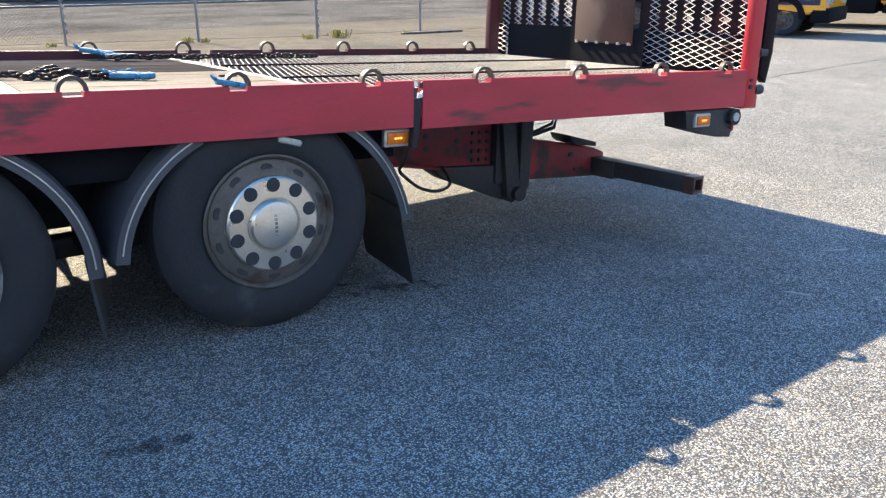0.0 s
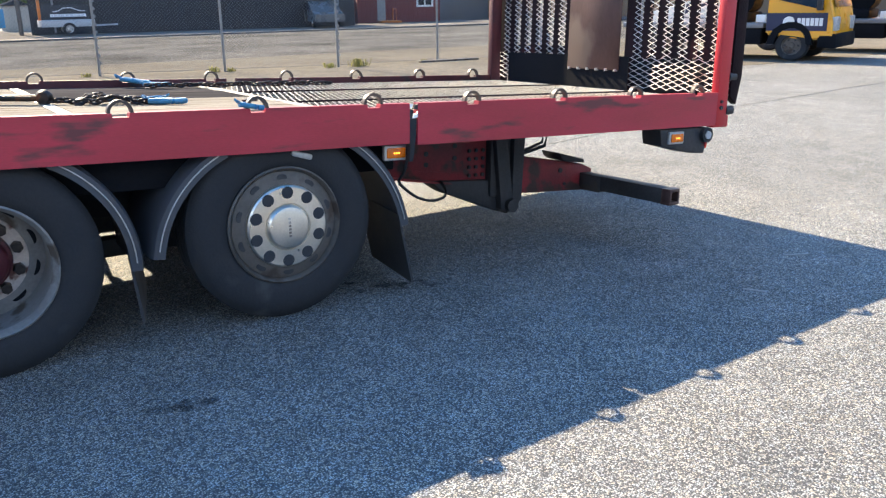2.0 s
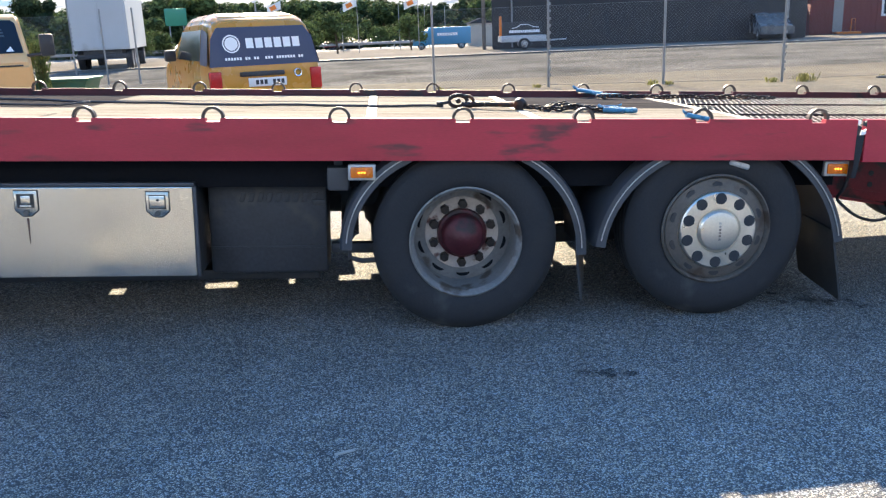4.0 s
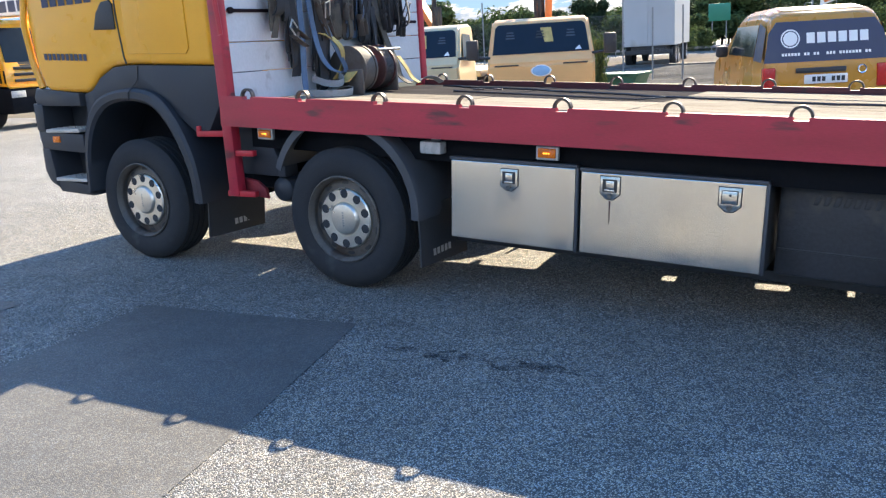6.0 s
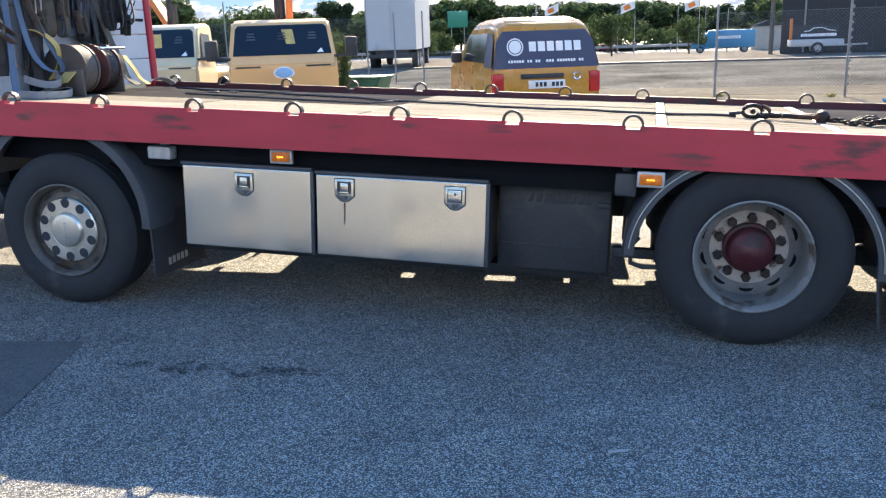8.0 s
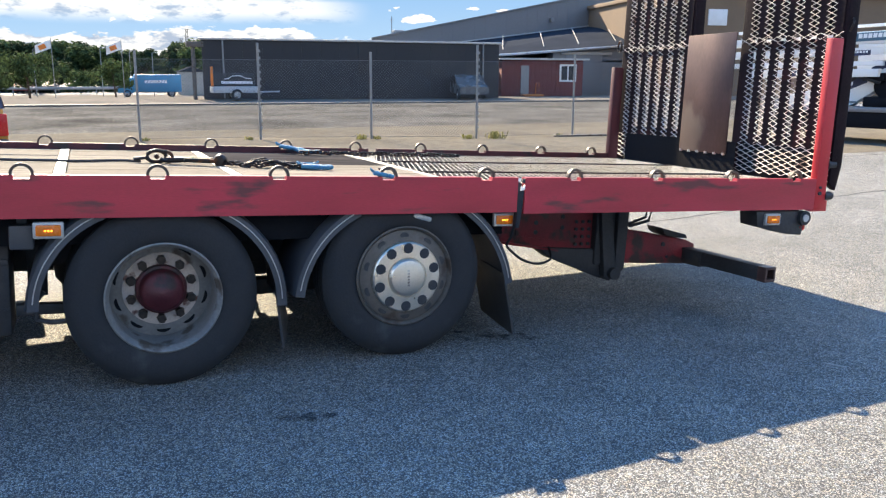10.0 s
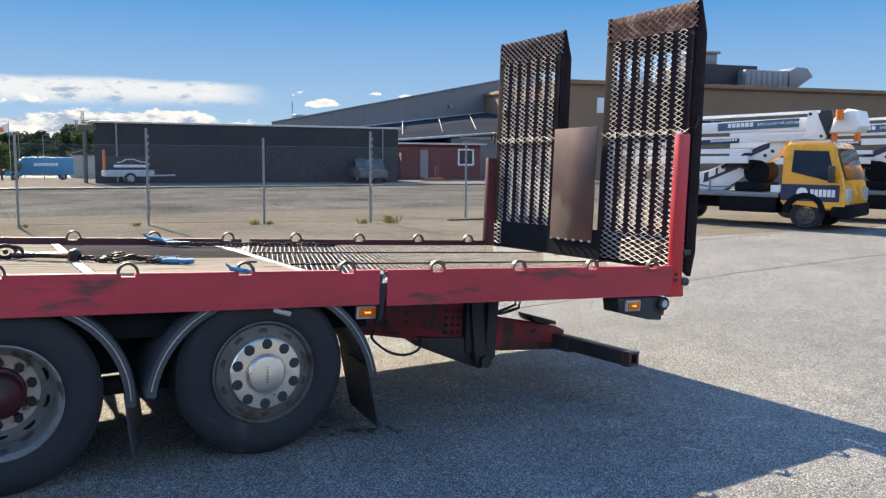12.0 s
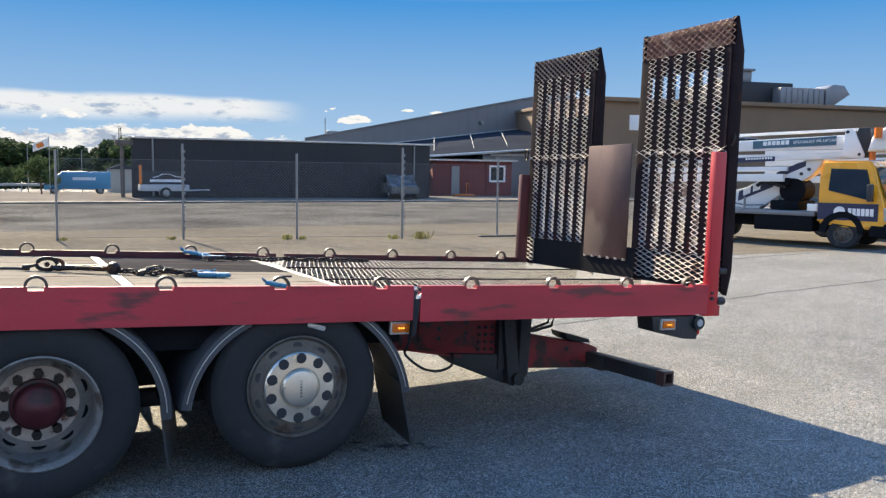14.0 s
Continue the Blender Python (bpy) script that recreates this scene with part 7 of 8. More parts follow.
def car(x, y, rz, mt, label, z=0.05):
    c = thing("parked_car", label, "car", pose(x, y, z, 0, 0, rz))
    bm = bmesh.new()
    bm_prism(bm, [(-2.1, 0.3), (2.1, 0.3), (2.15, 0.7), (1.2, 0.9), (0.4, 1.38), (-1.1, 1.42), (-1.9, 0.95), (-2.15, 0.85)], "y", -0.85, 0.85, 0.08, 3)
    part("body", bm, mt, c)
    bm = bmesh.new()
    bm_prism(bm, [(-1.65, 0.95), (1.0, 0.93), (0.35, 1.31), (-1.05, 1.35)], "y", -0.86, 0.86, 0.01)
    part("glasshouse", bm, GLASS_DARK, c, "dark windows")
    for px in (-1.3, 1.35):
        for s in (-1, 1):
            small_wheel(c, px, s * 0.86, 0.31, 0.2, s)
    return c


car(20.2, 41.5, -103, CAR_DARK, "grey hatchback parked in the shade of the shed")
car(-6.6, 101, 80, RED_OLD, "dark red car on the far road", -0.98)
car(-24.5, 45, 30, BLACK, "dark car beyond the fence", 0)
car(-4.3, 101, 84, BLACK, "dark car parked on the far road", -0.98)
tr = thing("sign_trailer", "white car trailer with a black sign board", "trailer", pose(6.6, 41.6, 0.05))
bm = bmesh.new()
bm_box(bm, -1.2, 1.2, -0.7, 0.7, 0.40, 0.72, 0.02)
bm_rod(bm, (1.2, 0, 0.42), (2.4, 0, 0.45), 0.04, 8)
part("trailer_body", bm, TRAILER_WHITE, tr)
bm = bmesh.new()
bm_box(bm, -1.1, 1.05, -0.06, 0.06, 0.74, 1.42, 0.01)
sb = part("sign_board", bm, BLACK, tr, "black sign board")
bm = bmesh.new()
letters("sign_bar", "################", -0.7, 0.95, 0.86, 1.0, lambda u, v: (u, -0.066, v), LETTER, sb, "white mark on the sign", gap=0.15)
bm_tube(bm, [(-0.55, -0.07, 1.10), (-0.3, -0.07, 1.14), (-0.1, -0.07, 1.27), (0.3, -0.07, 1.28), (0.6, -0.07, 1.15), (0.9, -0.07, 1.12)], 0.02, 5)
part("sign_line", bm, LETTER, sb, "white mark on the sign")
bm = bmesh.new()
bm_box(bm, -1.22, -1.1, -0.08, 0.08, 0.7, 1.75, 0.01)
part("orange_pole", bm, ORANGE, tr, "orange flag pole")
for s in (-1, 1):
    small_wheel(tr, 0.0, s * 0.8, 0.30, 0.18, s)


# ---- aerial lift lorries ----
def lift_lorry(m, label):
    t = thing("lift_lorry", label, "truck", m, "aerial lift lorries")
    bm = bmesh.new()
    side = [(2.25, 0.62), (2.25, 2.05), (2.35, 2.20), (3.35, 2.20), (3.50, 2.12), (3.82, 1.25), (3.90, 0.95), (3.92, 0.55), (3.3, 0.50)]
    lay = [[bm.verts.new((px, s * (0.95 - max(0, pz - 1.2) * 0.10), pz)) for px, pz in side] for s in (-1, 1)]
    bm.faces.new(lay[0])
    bm.faces.new(lay[1][::-1])
    for k in range(len(side)):
        a, b = k, (k + 1) % len(side)
        bm.faces.new((lay[0][a], lay[1][a], lay[1][b], lay[0][b]))
    bmesh.ops.recalc_face_normals(bm, faces=bm.faces)
    bmesh.ops.bevel(bm, geom=[e for e in bm.edges if e.calc_face_angle(0) > 0.3], offset=0.05, segments=3, affect="EDGES")
    part("cab", bm, YELLOW, t, "yellow cab")
    for s in (-1, 1):
        def sd(x, z, o=0.012):
            return (x, s * (0.95 - max(0, z - 1.2) * 0.10 + o), z)
        bm = bmesh.new()
        bm.faces.new([bm.verts.new(sd(*p)) for p in ((2.48, 1.45), (3.05, 1.32), (3.60, 1.20), (3.36, 1.98), (2.50, 2.0))])
        part("side_window", bm, GLASS_DARK, t, "dark side window")
        bm = bmesh.new()
        bm.faces.new([bm.verts.new(sd(*p)) for p in ((2.27, 0.72), (3.72, 0.72), (3.72, 1.14), (2.27, 1.14))])
        st_ = part("navy_stripe", bm, NAVY, t, "navy door stripe")
        bm = bmesh.new()
        letters("name_bar", "######", 2.95, 3.62, 0.84, 1.02, lambda u, v: sd(u if s < 0 else 6.5 - u, v, 0.018), LETTER, st_, "white mark on the stripe", gap=0.2)
        c = [bm.verts.new(sd(2.76 + 0.13 * math.cos(a), 0.93 + 0.13 * math.sin(a), 0.018)) for a in np.linspace(0, 2 * math.pi, 21)[:-1]]
        bm.faces.new(c)
        part("round_mark", bm, LETTER, st_, "white mark on the stripe")
        bm = bmesh.new()
        bm_box(bm, 3.46, 3.6, s * 1.08 - 0.08, s * 1.08 + 0.08, 1.2, 1.62, 0.03)
        part("mirror", bm, BLACK, t, "black mirror")
        bm = bmesh.new()
        bm_box(bm, 3.80, 3.93, s * 0.72 - 0.2, s * 0.72 + 0.2, 0.72, 1.05, 0.03)
        part("headlamp", bm, CLEAR_LENS, t, "tall clear headlamp")
        bm = bmesh.new()
        for k in range(9):
            a0, a1 = math.pi * k / 9, math.pi * (k + 1) / 9
            q = [bm.verts.new((2.85 + r * math.cos(a), y, 0.40 + r * math.sin(a))) for r in (0.385, 0.54) for a in (a0, a1) for y in (s * 0.86, s * 0.97)]
            for f in ((0, 1, 3, 2), (4, 6, 7, 5), (0, 2, 6, 4), (1, 5, 7, 3)):
                bm.faces.new([q[i] for i in f])
        bmesh.ops.remove_doubles(bm, verts=bm.verts, dist=0.001)
        part("wheel_arch", bm, DEEP_BLACK, t, "black wheel arch")
        for px in (-0.66, 2.85):
            small_wheel(t, px, s * 0.93, 0.37, 0.22, s, RIM_DARK)
    bm = bmesh.new()
    bm.faces.new([bm.verts.new(p) for p in ((3.845, -0.82, 1.27), (3.845, 0.82, 1.27), (3.565, 0.76, 2.04), (3.565, -0.76, 2.04))])
    part("windscreen", bm, GLASS_DARK, t, "dark windscreen")
    bm = bmesh.new()
    bm_box(bm, 3.5, 3.98, -0.95, 0.95, 0.32, 0.66, 0.05)
    part("bumper", bm, DEEP_BLACK, t, "black bumper")
    bm = bmesh.new()
    bm_box(bm, -1.2, 2.3, -0.4, 0.4, 0.45, 0.75, 0.02)
    bm_box(bm, 0.75, 2.15, -0.92, -0.4, 0.38, 0.78, 0.03)
    bm_box(bm, 0.75, 2.15, 0.4, 0.92, 0.38, 0.78, 0.03)
    part("chassis", bm, DEEP_BLACK, t, "black chassis with side boxes")
    bm = bmesh.new()
    bm_box(bm, -1.3, 2.2, -0.95, 0.95, 0.78, 0.90, 0.015)
    part("deck", bm, DUCT, t, "grey lift deck")
    bm = bmesh.new()
    bm_rod(bm, (1.45, -0.35, 1.42), (1.45, 0.35, 1.42), 0.32, 20)
    bm_box(bm, 1.0, 1.7, -0.6, 0.6, 0.9, 1.15, 0.04)
    bm_box(bm, 0.9, 1.4, -0.5, -0.3, 1.55, 1.75, 0.03)
    part("slew_motor", bm, DEEP_BLACK, t, "black slewing drum")
    bm = bmesh.new()
    bm_prism(bm, [(-0.9, 0.90), (0.6, 0.90), (1.9, 1.85), (2.15, 2.25), (1.75, 2.25), (0.2, 1.45), (-0.9, 1.15)], "y", -0.28, 0.10, 0.02)
    riser = part("riser", bm, WHITE, t, "white slanting riser boom")
    bm = bmesh.new()
    bm_prism(bm, [(0.05, 1.08), (0.95, 1.50), (1.02, 1.80), (0.08, 1.36)], "y", -0.292, -0.282)
    rs = part("riser_sign", bm, NAVY, riser, "navy sign on the riser")
    letters("name_bar", "##", 0.16, 0.66, 1.22, 1.42, lambda u, v: (u, -0.297, v + (u - 0.16) * 0.45), LETTER, rs, "white bar", gap=0.25)
    bm = bmesh.new()
    bm_prism(bm, [(0.98, 1.70), (1.72, 2.06), (1.72, 2.20), (1.50, 2.13), (1.02, 1.88)], "y", -0.292, -0.282)
    part("riser_mark", bm, NAVY, riser, "navy mark on the riser")
    for px, pz in ((1.62, 1.86), (1.80, 1.98), (1.30, 1.24)):
        bm = bmesh.new()
        bm_rod(bm, (px, -0.30, pz), (px, -0.27, pz), 0.045, 12)
        part("pivot_pin", bm, BLACK, riser, "dark pivot pin")
    bm = bmesh.new()
    bm_prism(bm, [(-2.6, 2.62), (2.85, 2.86), (3.1, 2.62), (2.9, 2.50), (-2.6, 2.42)], "y", -0.45, -0.15, 0.02)
    b1 = part("upper_boom", bm, WHITE, t, "white upper boom")
    bm = bmesh.new()
    bm_prism(bm, [(0.45, 2.515), (2.45, 2.60), (2.45, 2.83), (0.45, 2.72)], "y", -0.462, -0.452)
    sg = part("boom_sign", bm, SIGN_BLUE, b1, "blue-grey sign on the boom")
    letters("name_bar", "######", 0.70, 1.36, 2.59, 2.70, lambda u, v: (u, -0.466, v + (u - 0.45) * 0.045), LETTER, sg, "white bar", gap=0.2)
    text_on(sg, "SPECIALIST PÅ LIFTAR", LETTER, pose(1.45, -0.465, 2.645, 90, 0, 0) @ Matrix.Rotation(radians(2.6), 4, "Z"), 0.105, "white lettering")
    bm = bmesh.new()
    bm_prism(bm, [(-2.6, 2.30), (3.0, 2.42), (3.0, 2.26), (-2.6, 2.10)], "y", -0.40, -0.12, 0.02)
    bm_prism(bm, [(-2.6, 1.98), (1.3, 2.05), (1.3, 1.93), (-2.6, 1.84)], "y", -0.40, -0.12, 0.02)
    part("lower_boom", bm, WHITE, t, "white lower booms")
    bm = bmesh.new()
    bm_prism(bm, [(-0.05, 2.14), (1.0, 2.19), (1.0, 2.32), (-0.05, 2.27)], "y", -0.412, -0.402)
    sm = part("small_sign", bm, NAVY, t, "small navy sign")
    letters("name_bar", "##########", 0.25, 0.95, 2.205, 2.255, lambda u, v: (u, -0.416, v + (u + 0.05) * 0.048), LETTER, sm, "white bar", gap=0.3)
    bm = bmesh.new()
    bm_prism(bm, [(-2.0, 1.79), (1.30, 1.85), (1.30, 1.65), (-2.0, 1.59)], "y", -0.62, -0.42, 0.02)
    mb = part("middle_boom", bm, WHITE, t, "white middle boom")
    bm = bmesh.new()
    bm_prism(bm, [(-0.75, 1.635), (0.02, 1.65), (0.02, 1.815), (-0.75, 1.80)], "y", -0.632, -0.622)
    ms = part("boom_sign", bm, NAVY, mb, "navy sign on the boom")
    letters("name_bar", "######", -0.65, -0.04, 1.68, 1.77, lambda u, v: (u, -0.636, v), LETTER, ms, "white bar", gap=0.22)
    bm = bmesh.new()
    bm_prism(bm, [(2.50, 2.30), (2.62, 2.40), (2.66, 3.00), (2.84, 3.00), (3.16, 2.34), (3.10, 2.24)], "y", -0.54, -0.46, 0.015)
    part("boom_link", bm, WHITE, t, "white link plate at the boom end")
    for px, pz in ((2.72, 2.92), (3.02, 2.36)):
        bm = bmesh.new()
        bm_rod(bm, (px, -0.56, pz), (px, -0.53, pz), 0.04, 12)
        part("pivot_pin", bm, BLACK, t, "dark pivot pin")
    bm = bmesh.new()
    bm_tube(bm, [(0.62, -0.5, 1.52), (0.78, -0.5, 1.66), (1.0, -0.5, 1.60), (1.3, -0.45, 1.50)], 0.045, 8)
    part("hose_bundle", bm, RUBBER, t, "black hose bundle over the drum")
    bm = bmesh.new()
    for px in (0.15, 0.45):
        bm_rod(bm, (px, -0.8, 0.9), (px, -0.8, 1.22), 0.03, 8)
    bm_tube(bm, [(-0.1, -0.8, 1.0), (0.15, -0.8, 1.06), (0.45, -0.8, 1.0), (0.9, -0.7, 1.02)], 0.022, 6)
    part("deck_rail", bm, GALV, t, "pale steel rails on the deck")
    bm = bmesh.new()
    bm_box(bm, 2.02, 2.24, -0.96, -0.90, 0.92, 1.10, 0.01)
    part("warning_plate", bm, LETTER, t, "white plate with a dark mark")
    bm = bmesh.new()
    bm_prism(bm, [(2.75, 2.35), (2.95, 3.02), (3.25, 3.02), (3.35, 2.5), (3.15, 2.3)], "y", -0.5, 0.1, 0.03)
    part("boom_head", bm, DARK_CLAD, t, "dark boom head")
    bm = bmesh.new()
    bm_prism(bm, [(3.25, 2.42), (3.36, 2.80), (3.68, 3.03), (3.98, 2.98), (4.10, 2.60), (3.95, 2.42)], "y", -0.70, 0.2, 0.10, 3)
    part("covered_basket", bm, WHITE, t, "wrapped white lift basket")
    for px, pz in ((3.35, 2.22), (3.95, 2.22)):
        bm = bmesh.new()
        bm_rod(bm, (px, -0.5, pz), (px, -0.5, pz + 0.24), 0.085, 14, 0.075)
        part("beacon", bm, AMBER, t, "orange beacon")
    bm = bmesh.new()
    bm_rod(bm, (3.55, -0.78, 2.75), (3.55, -0.78, 3.0), 0.10, 14)
    part("beacon", bm, AMBER, t, "orange beacon")
    bm = bmesh.new()
    bm_prism(bm, [(-2.6, 2.80), (2.85, 2.98), (2.85, 3.05), (-2.6, 2.88)], "y", 0.05, 0.15, 0.01)
    part("top_rail", bm, WHITE, t, "thin white top rail")
    # everything before the front axle squeezed, to fit the camera's view
    for ob in t.children:
        if ob.matrix_basis == Matrix.Identity(4):
            for v in ob.data.vertices:
                v.co.x = 2.85 + (v.co.x - 2.85) * 0.84 if v.co.x > 2.85 else v.co.x
            for sub_ in ob.children:
                if sub_.matrix_basis == Matrix.Identity(4):
                    for v in sub_.data.vertices:
                        v.co.x = 2.85 + (v.co.x - 2.85) * 0.84 if v.co.x > 2.85 else v.co.x
    return t


AX = math.degrees(math.atan2(-2.57, 0.95))
lift_lorry(pose(16.47 - 0.13, 11.28 + 0.11, 0, 0, 0, AX) @ Matrix.Diagonal((1, 1, 0.93, 1)), "yellow aerial lift lorry with folded white booms")
lift_lorry(pose(20.4, 10.8, 0, 0, 0, AX) @ Matrix.Diagonal((1, 1, 0.93, 1)), "second yellow aerial lift lorry parked alongside")


# ---- heavy yellow lift lorries beyond the cab ----
def heavy_lorry(m, label, band):
    t = thing("heavy_lift_lorry", label, "truck", m, "heavy lift lorries")
    bm = bmesh.new()
    side = [(0.0, 1.15), (-0.03, 1.75), (-0.10, 1.85), (-0.22, 2.86), (-0.40, 2.98), (-1.70, 2.98), (-1.78, 2.85), (-1.78, 1.62), (-1.02, 1.62), (-0.45, 1.19)]
    bm_prism(bm, side, "y", -1.22, 1.22, 0.06, 3)
    part("cab", bm, YELLOW, t, "yellow lorry cab")
    bm = bmesh.new()
    bm_prism(bm, [(-0.09, 1.82), (-0.075, 1.82), (-0.195, 2.76), (-0.21, 2.76)], "y", -1.10, 1.10)
    part("windscreen", bm, GLASS_DARK, t, "large dark windscreen")
    bm = bmesh.new()
    for k in range(3):
        bm_box(bm, 0.0, 0.03, -0.95, 0.95, 1.28 + k * 0.17, 1.36 + k * 0.17, 0.01)
    part("grille", bm, BLACK, t, "dark grille slots")
    bm = bmesh.new()
    bm_prism(bm, [(0.005, 1.68), (0.012, 1.68), (-0.085, 1.84), (-0.10, 1.84)], "y", -0.70, 0.70)
    part("front_flap", bm, DEEP_BLACK, t, "dark panel under the windscreen")
    bm = bmesh.new()
    bm_box(bm, -1.0, 0.10, -1.24, 1.24, 0.42, 1.12, 0.06)
    part("bumper", bm, DEEP_BLACK, t, "dark bumper")
    if band:
        bm = bmesh.new()
        bm_box(bm, 0.08, 0.115, -0.9, 0.9, 0.58, 0.72, 0.01)
        rb = part("warning_band", bm, RED_LENS, t, "red warning band")
        for k in range(7):
            bm = bmesh.new()
            bm.faces.new([bm.verts.new((0.117, -0.82 + k * 0.25 + a, z)) for a, z in ((0, 0.59), (0.10, 0.59), (0.18, 0.71), (0.08, 0.71))])
            part("band_stripe", bm, YELLOW, rb, "yellow slanted stripe")
    bm = bmesh.new()
    bm_box(bm, 0.02, 0.115, -1.2, 1.2, 1.115, 1.17, 0.01)
    part("bumper_edge", bm, YELLOW, t, "yellow bumper edge")
    for s in (-1, 1):
        bm = bmesh.new()
        bm_box(bm, 0.0, 0.11, s * 0.98 - 0.24, s * 0.98 + 0.24, 0.86, 1.05, 0.02)
        part("headlamp", bm, CLEAR_LENS, t, "clear headlamp")
        bm = bmesh.new()
        bm_prism(bm, [(-0.26, 1.96), (-1.42, 1.96), (-1.48, 2.78), (-0.36, 2.78)], "y", s * 1.225 - 0.006, s * 1.225 + 0.006)
        part("side_window", bm, GLASS_DARK, t, "dark door window")
        bm = bmesh.new()
        bm_box(bm, -0.12, 0.03, s * 1.42 - 0.12, s * 1.42 + 0.12, 1.95, 2.7, 0.04)
        bm_tube(bm, [(-0.2, s * 1.22, 2.72), (-0.05, s * 1.4, 2.74)], 0.02, 6)
        part("mirror", bm, BLACK, t, "black mirror")
        bm = bmesh.new()
        bm_prism(bm, [(-0.30, 1.13), (-0.46, 1.17), (-1.03, 1.60), (-1.76, 1.60), (-1.80, 0.9), (-1.78, 0.55), (-1.66, 0.55), (-1.62, 0.85), (-1.40, 1.06), (-1.05, 1.10), (-0.70, 0.95), (-0.52, 0.62), (-0.30, 0.5)], "y", s * 1.09 - 0.13, s * 1.09 + 0.13, 0.01)
        part("wheel_arch", bm, DEEP_BLACK, t, "black wheel arch")
        bm = bmesh.new()
        bm_rod(bm, (-1.12, s * 1.215, 1.35), (-1.12, s * 1.235, 1.35), 0.045, 12)
        part("round_marker", bm, LETTER, t, "small round white marker")
        bm = bmesh.new()
        bm_rod(bm, (-0.5, s * 1.245, 0.75), (-0.5, s * 1.255, 0.75), 0.045, 12)
        part("round_marker", bm, LETTER, t, "small round white marker")
        bm = bmesh.new()
        bm_box(bm, -1.05, -0.35, s * 1.226 - 0.004, s * 1.226 + 0.004, 1.68, 1.84)
        sg = part("door_sign", bm, NAVY, t, "dark door sign")
        letters("name_bar", "######", -0.88, -0.42, 1.72, 1.80, lambda u, v: (u, s * 1.2325, v), LETTER, sg, "white bar", gap=0.2)
        for z0_, z1_ in ((1.26, 1.60),):
            for px in (-0.06, -0.22):
                bm = bmesh.new()
                bm_box(bm, px - 0.03, px + 0.03, s * 1.222 - 0.006, s * 1.222 + 0.006, z0_, z1_, 0.004)
                part("air_slot", bm, DEEP_BLACK, t, "upright dark slot")
        # Rims take black for the shade in the wheel arches.
        for px in (-1.08, -5.2, -6.5):
            small_wheel(t, px, s * 1.16, 0.5, 0.3, s, DEEP_BLACK)
    bm = bmesh.new()
    bm_box(bm, -9.0, -1.9, -0.45, 0.45, 0.7, 1.05, 0.02)
    bm_box(bm, -9.0, -2.2, -1.2, 1.2, 1.05, 1.25, 0.02)
    bm_box(bm, -2.6, -2.0, -0.9, 0.9, 1.25, 2.2, 0.05)
    part("chassis", bm, DEEP_BLACK, t, "dark chassis and tanks")
    bm = bmesh.new()
    bm_box(bm, -9.4, 2.4, -0.35, 0.35, 3.10, 3.60, 0.04)
    bm_box(bm, -9.4, -1.4, -0.28, 0.28, 2.55, 2.9, 0.04)
    b1 = part("boom", bm, WHITE, t, "long white lift boom")
    letters("name_bar", "######", -1.9, 0.2, 3.20, 3.50, lambda u, v: (u, -0.356, v), NAVY, b1, "navy bar", gap=0.2)
    bm = bmesh.new()
    bm_rod(bm, (-0.8, 0.55, 2.98), (-0.8, 0.55, 3.24), 0.09, 12, 0.08)
    part("beacon", bm, AMBER, t, "orange beacon")
    return t


heavy_lorry(pose(-23.66, 10.93, 0, 0, 0, 8.5), "yellow heavy lift lorry with a white boom", False)
heavy_lorry(pose(-22.9, 7.2, 0, 0, 0, 8.5), "yellow heavy lift lorry with a striped bumper", True)


# ---- loose gear on the deck ----
def bed(x, y, z):
    return BED @ Vector((x, y, z))


def chain(pts, name, label, n, wire=0.0055, lw=0.018, ll=0.040):
    """Links along a line, alternately turned."""
    pts = [Vector(p) for p in pts]
    acc = [0.0]
    for a, b in zip(pts, pts[1:]):
        acc.append(acc[-1] + (b - a).length)
    t = thing(name, label, "chain", Matrix.Translation(pts[0]))
    bm = bmesh.new()
    loop = []
    for k in range(12):
        a = 2 * math.pi * k / 12
        loop.append((math.cos(a) * lw * 0.5 + (0), 0, math.sin(a) * lw * 0.5 + (ll - lw) * 0.5 * (1 if math.sin(a) > 0 else -1)))
    bm_tube(bm, loop, wire, 6, True)
    first = None
    i = 0
    for k in range(n):
        s = acc[-1] * (k + 0.5) / n
        while acc[i + 1] < s:
            i += 1
        u = (s - acc[i]) / (acc[i + 1] - acc[i])
        p = pts[i].lerp(pts[i + 1], u)
        d = (pts[i + 1] - pts[i]).normalized()
        d = (d + Vector((random.uniform(-0.3, 0.3), random.uniform(-0.3, 0.3), 0))).normalized()
        q = d.to_track_quat("Z", "Y").to_matrix().to_4x4() @ Matrix.Rotation(radians(45 + 90 * (k % 2) + random.uniform(-15, 15)), 4, "Z")
        m = Matrix.Translation(p - pts[0] + Vector((0, 0, random.uniform(0, 0.012)))) @ q
        if first is None:
            first = part("link", bm, CHAIN, t, "", m)
        else:
            again(first, t, m)
    return t


DZ = -0.032
BIG = (0.0068, 0.029, 0.049)
chain([bed(-0.45, 1.33, DZ), bed(-0.37, 1.28, DZ)], "chain_end", "short dark chain end on the deck", 2, *BIG)
chain([bed(x, y, z) for x, y, z in ((-0.12, 1.13, DZ), (-0.02, 1.10, DZ), (0.06, 1.08, DZ + 0.005), (0.13, 1.05, DZ + 0.02), (0.22, 1.06, DZ + 0.01), (0.36, 1.0, DZ))], "lashing_chain", "heap of oily lashing chain on the deck", 14, *BIG)
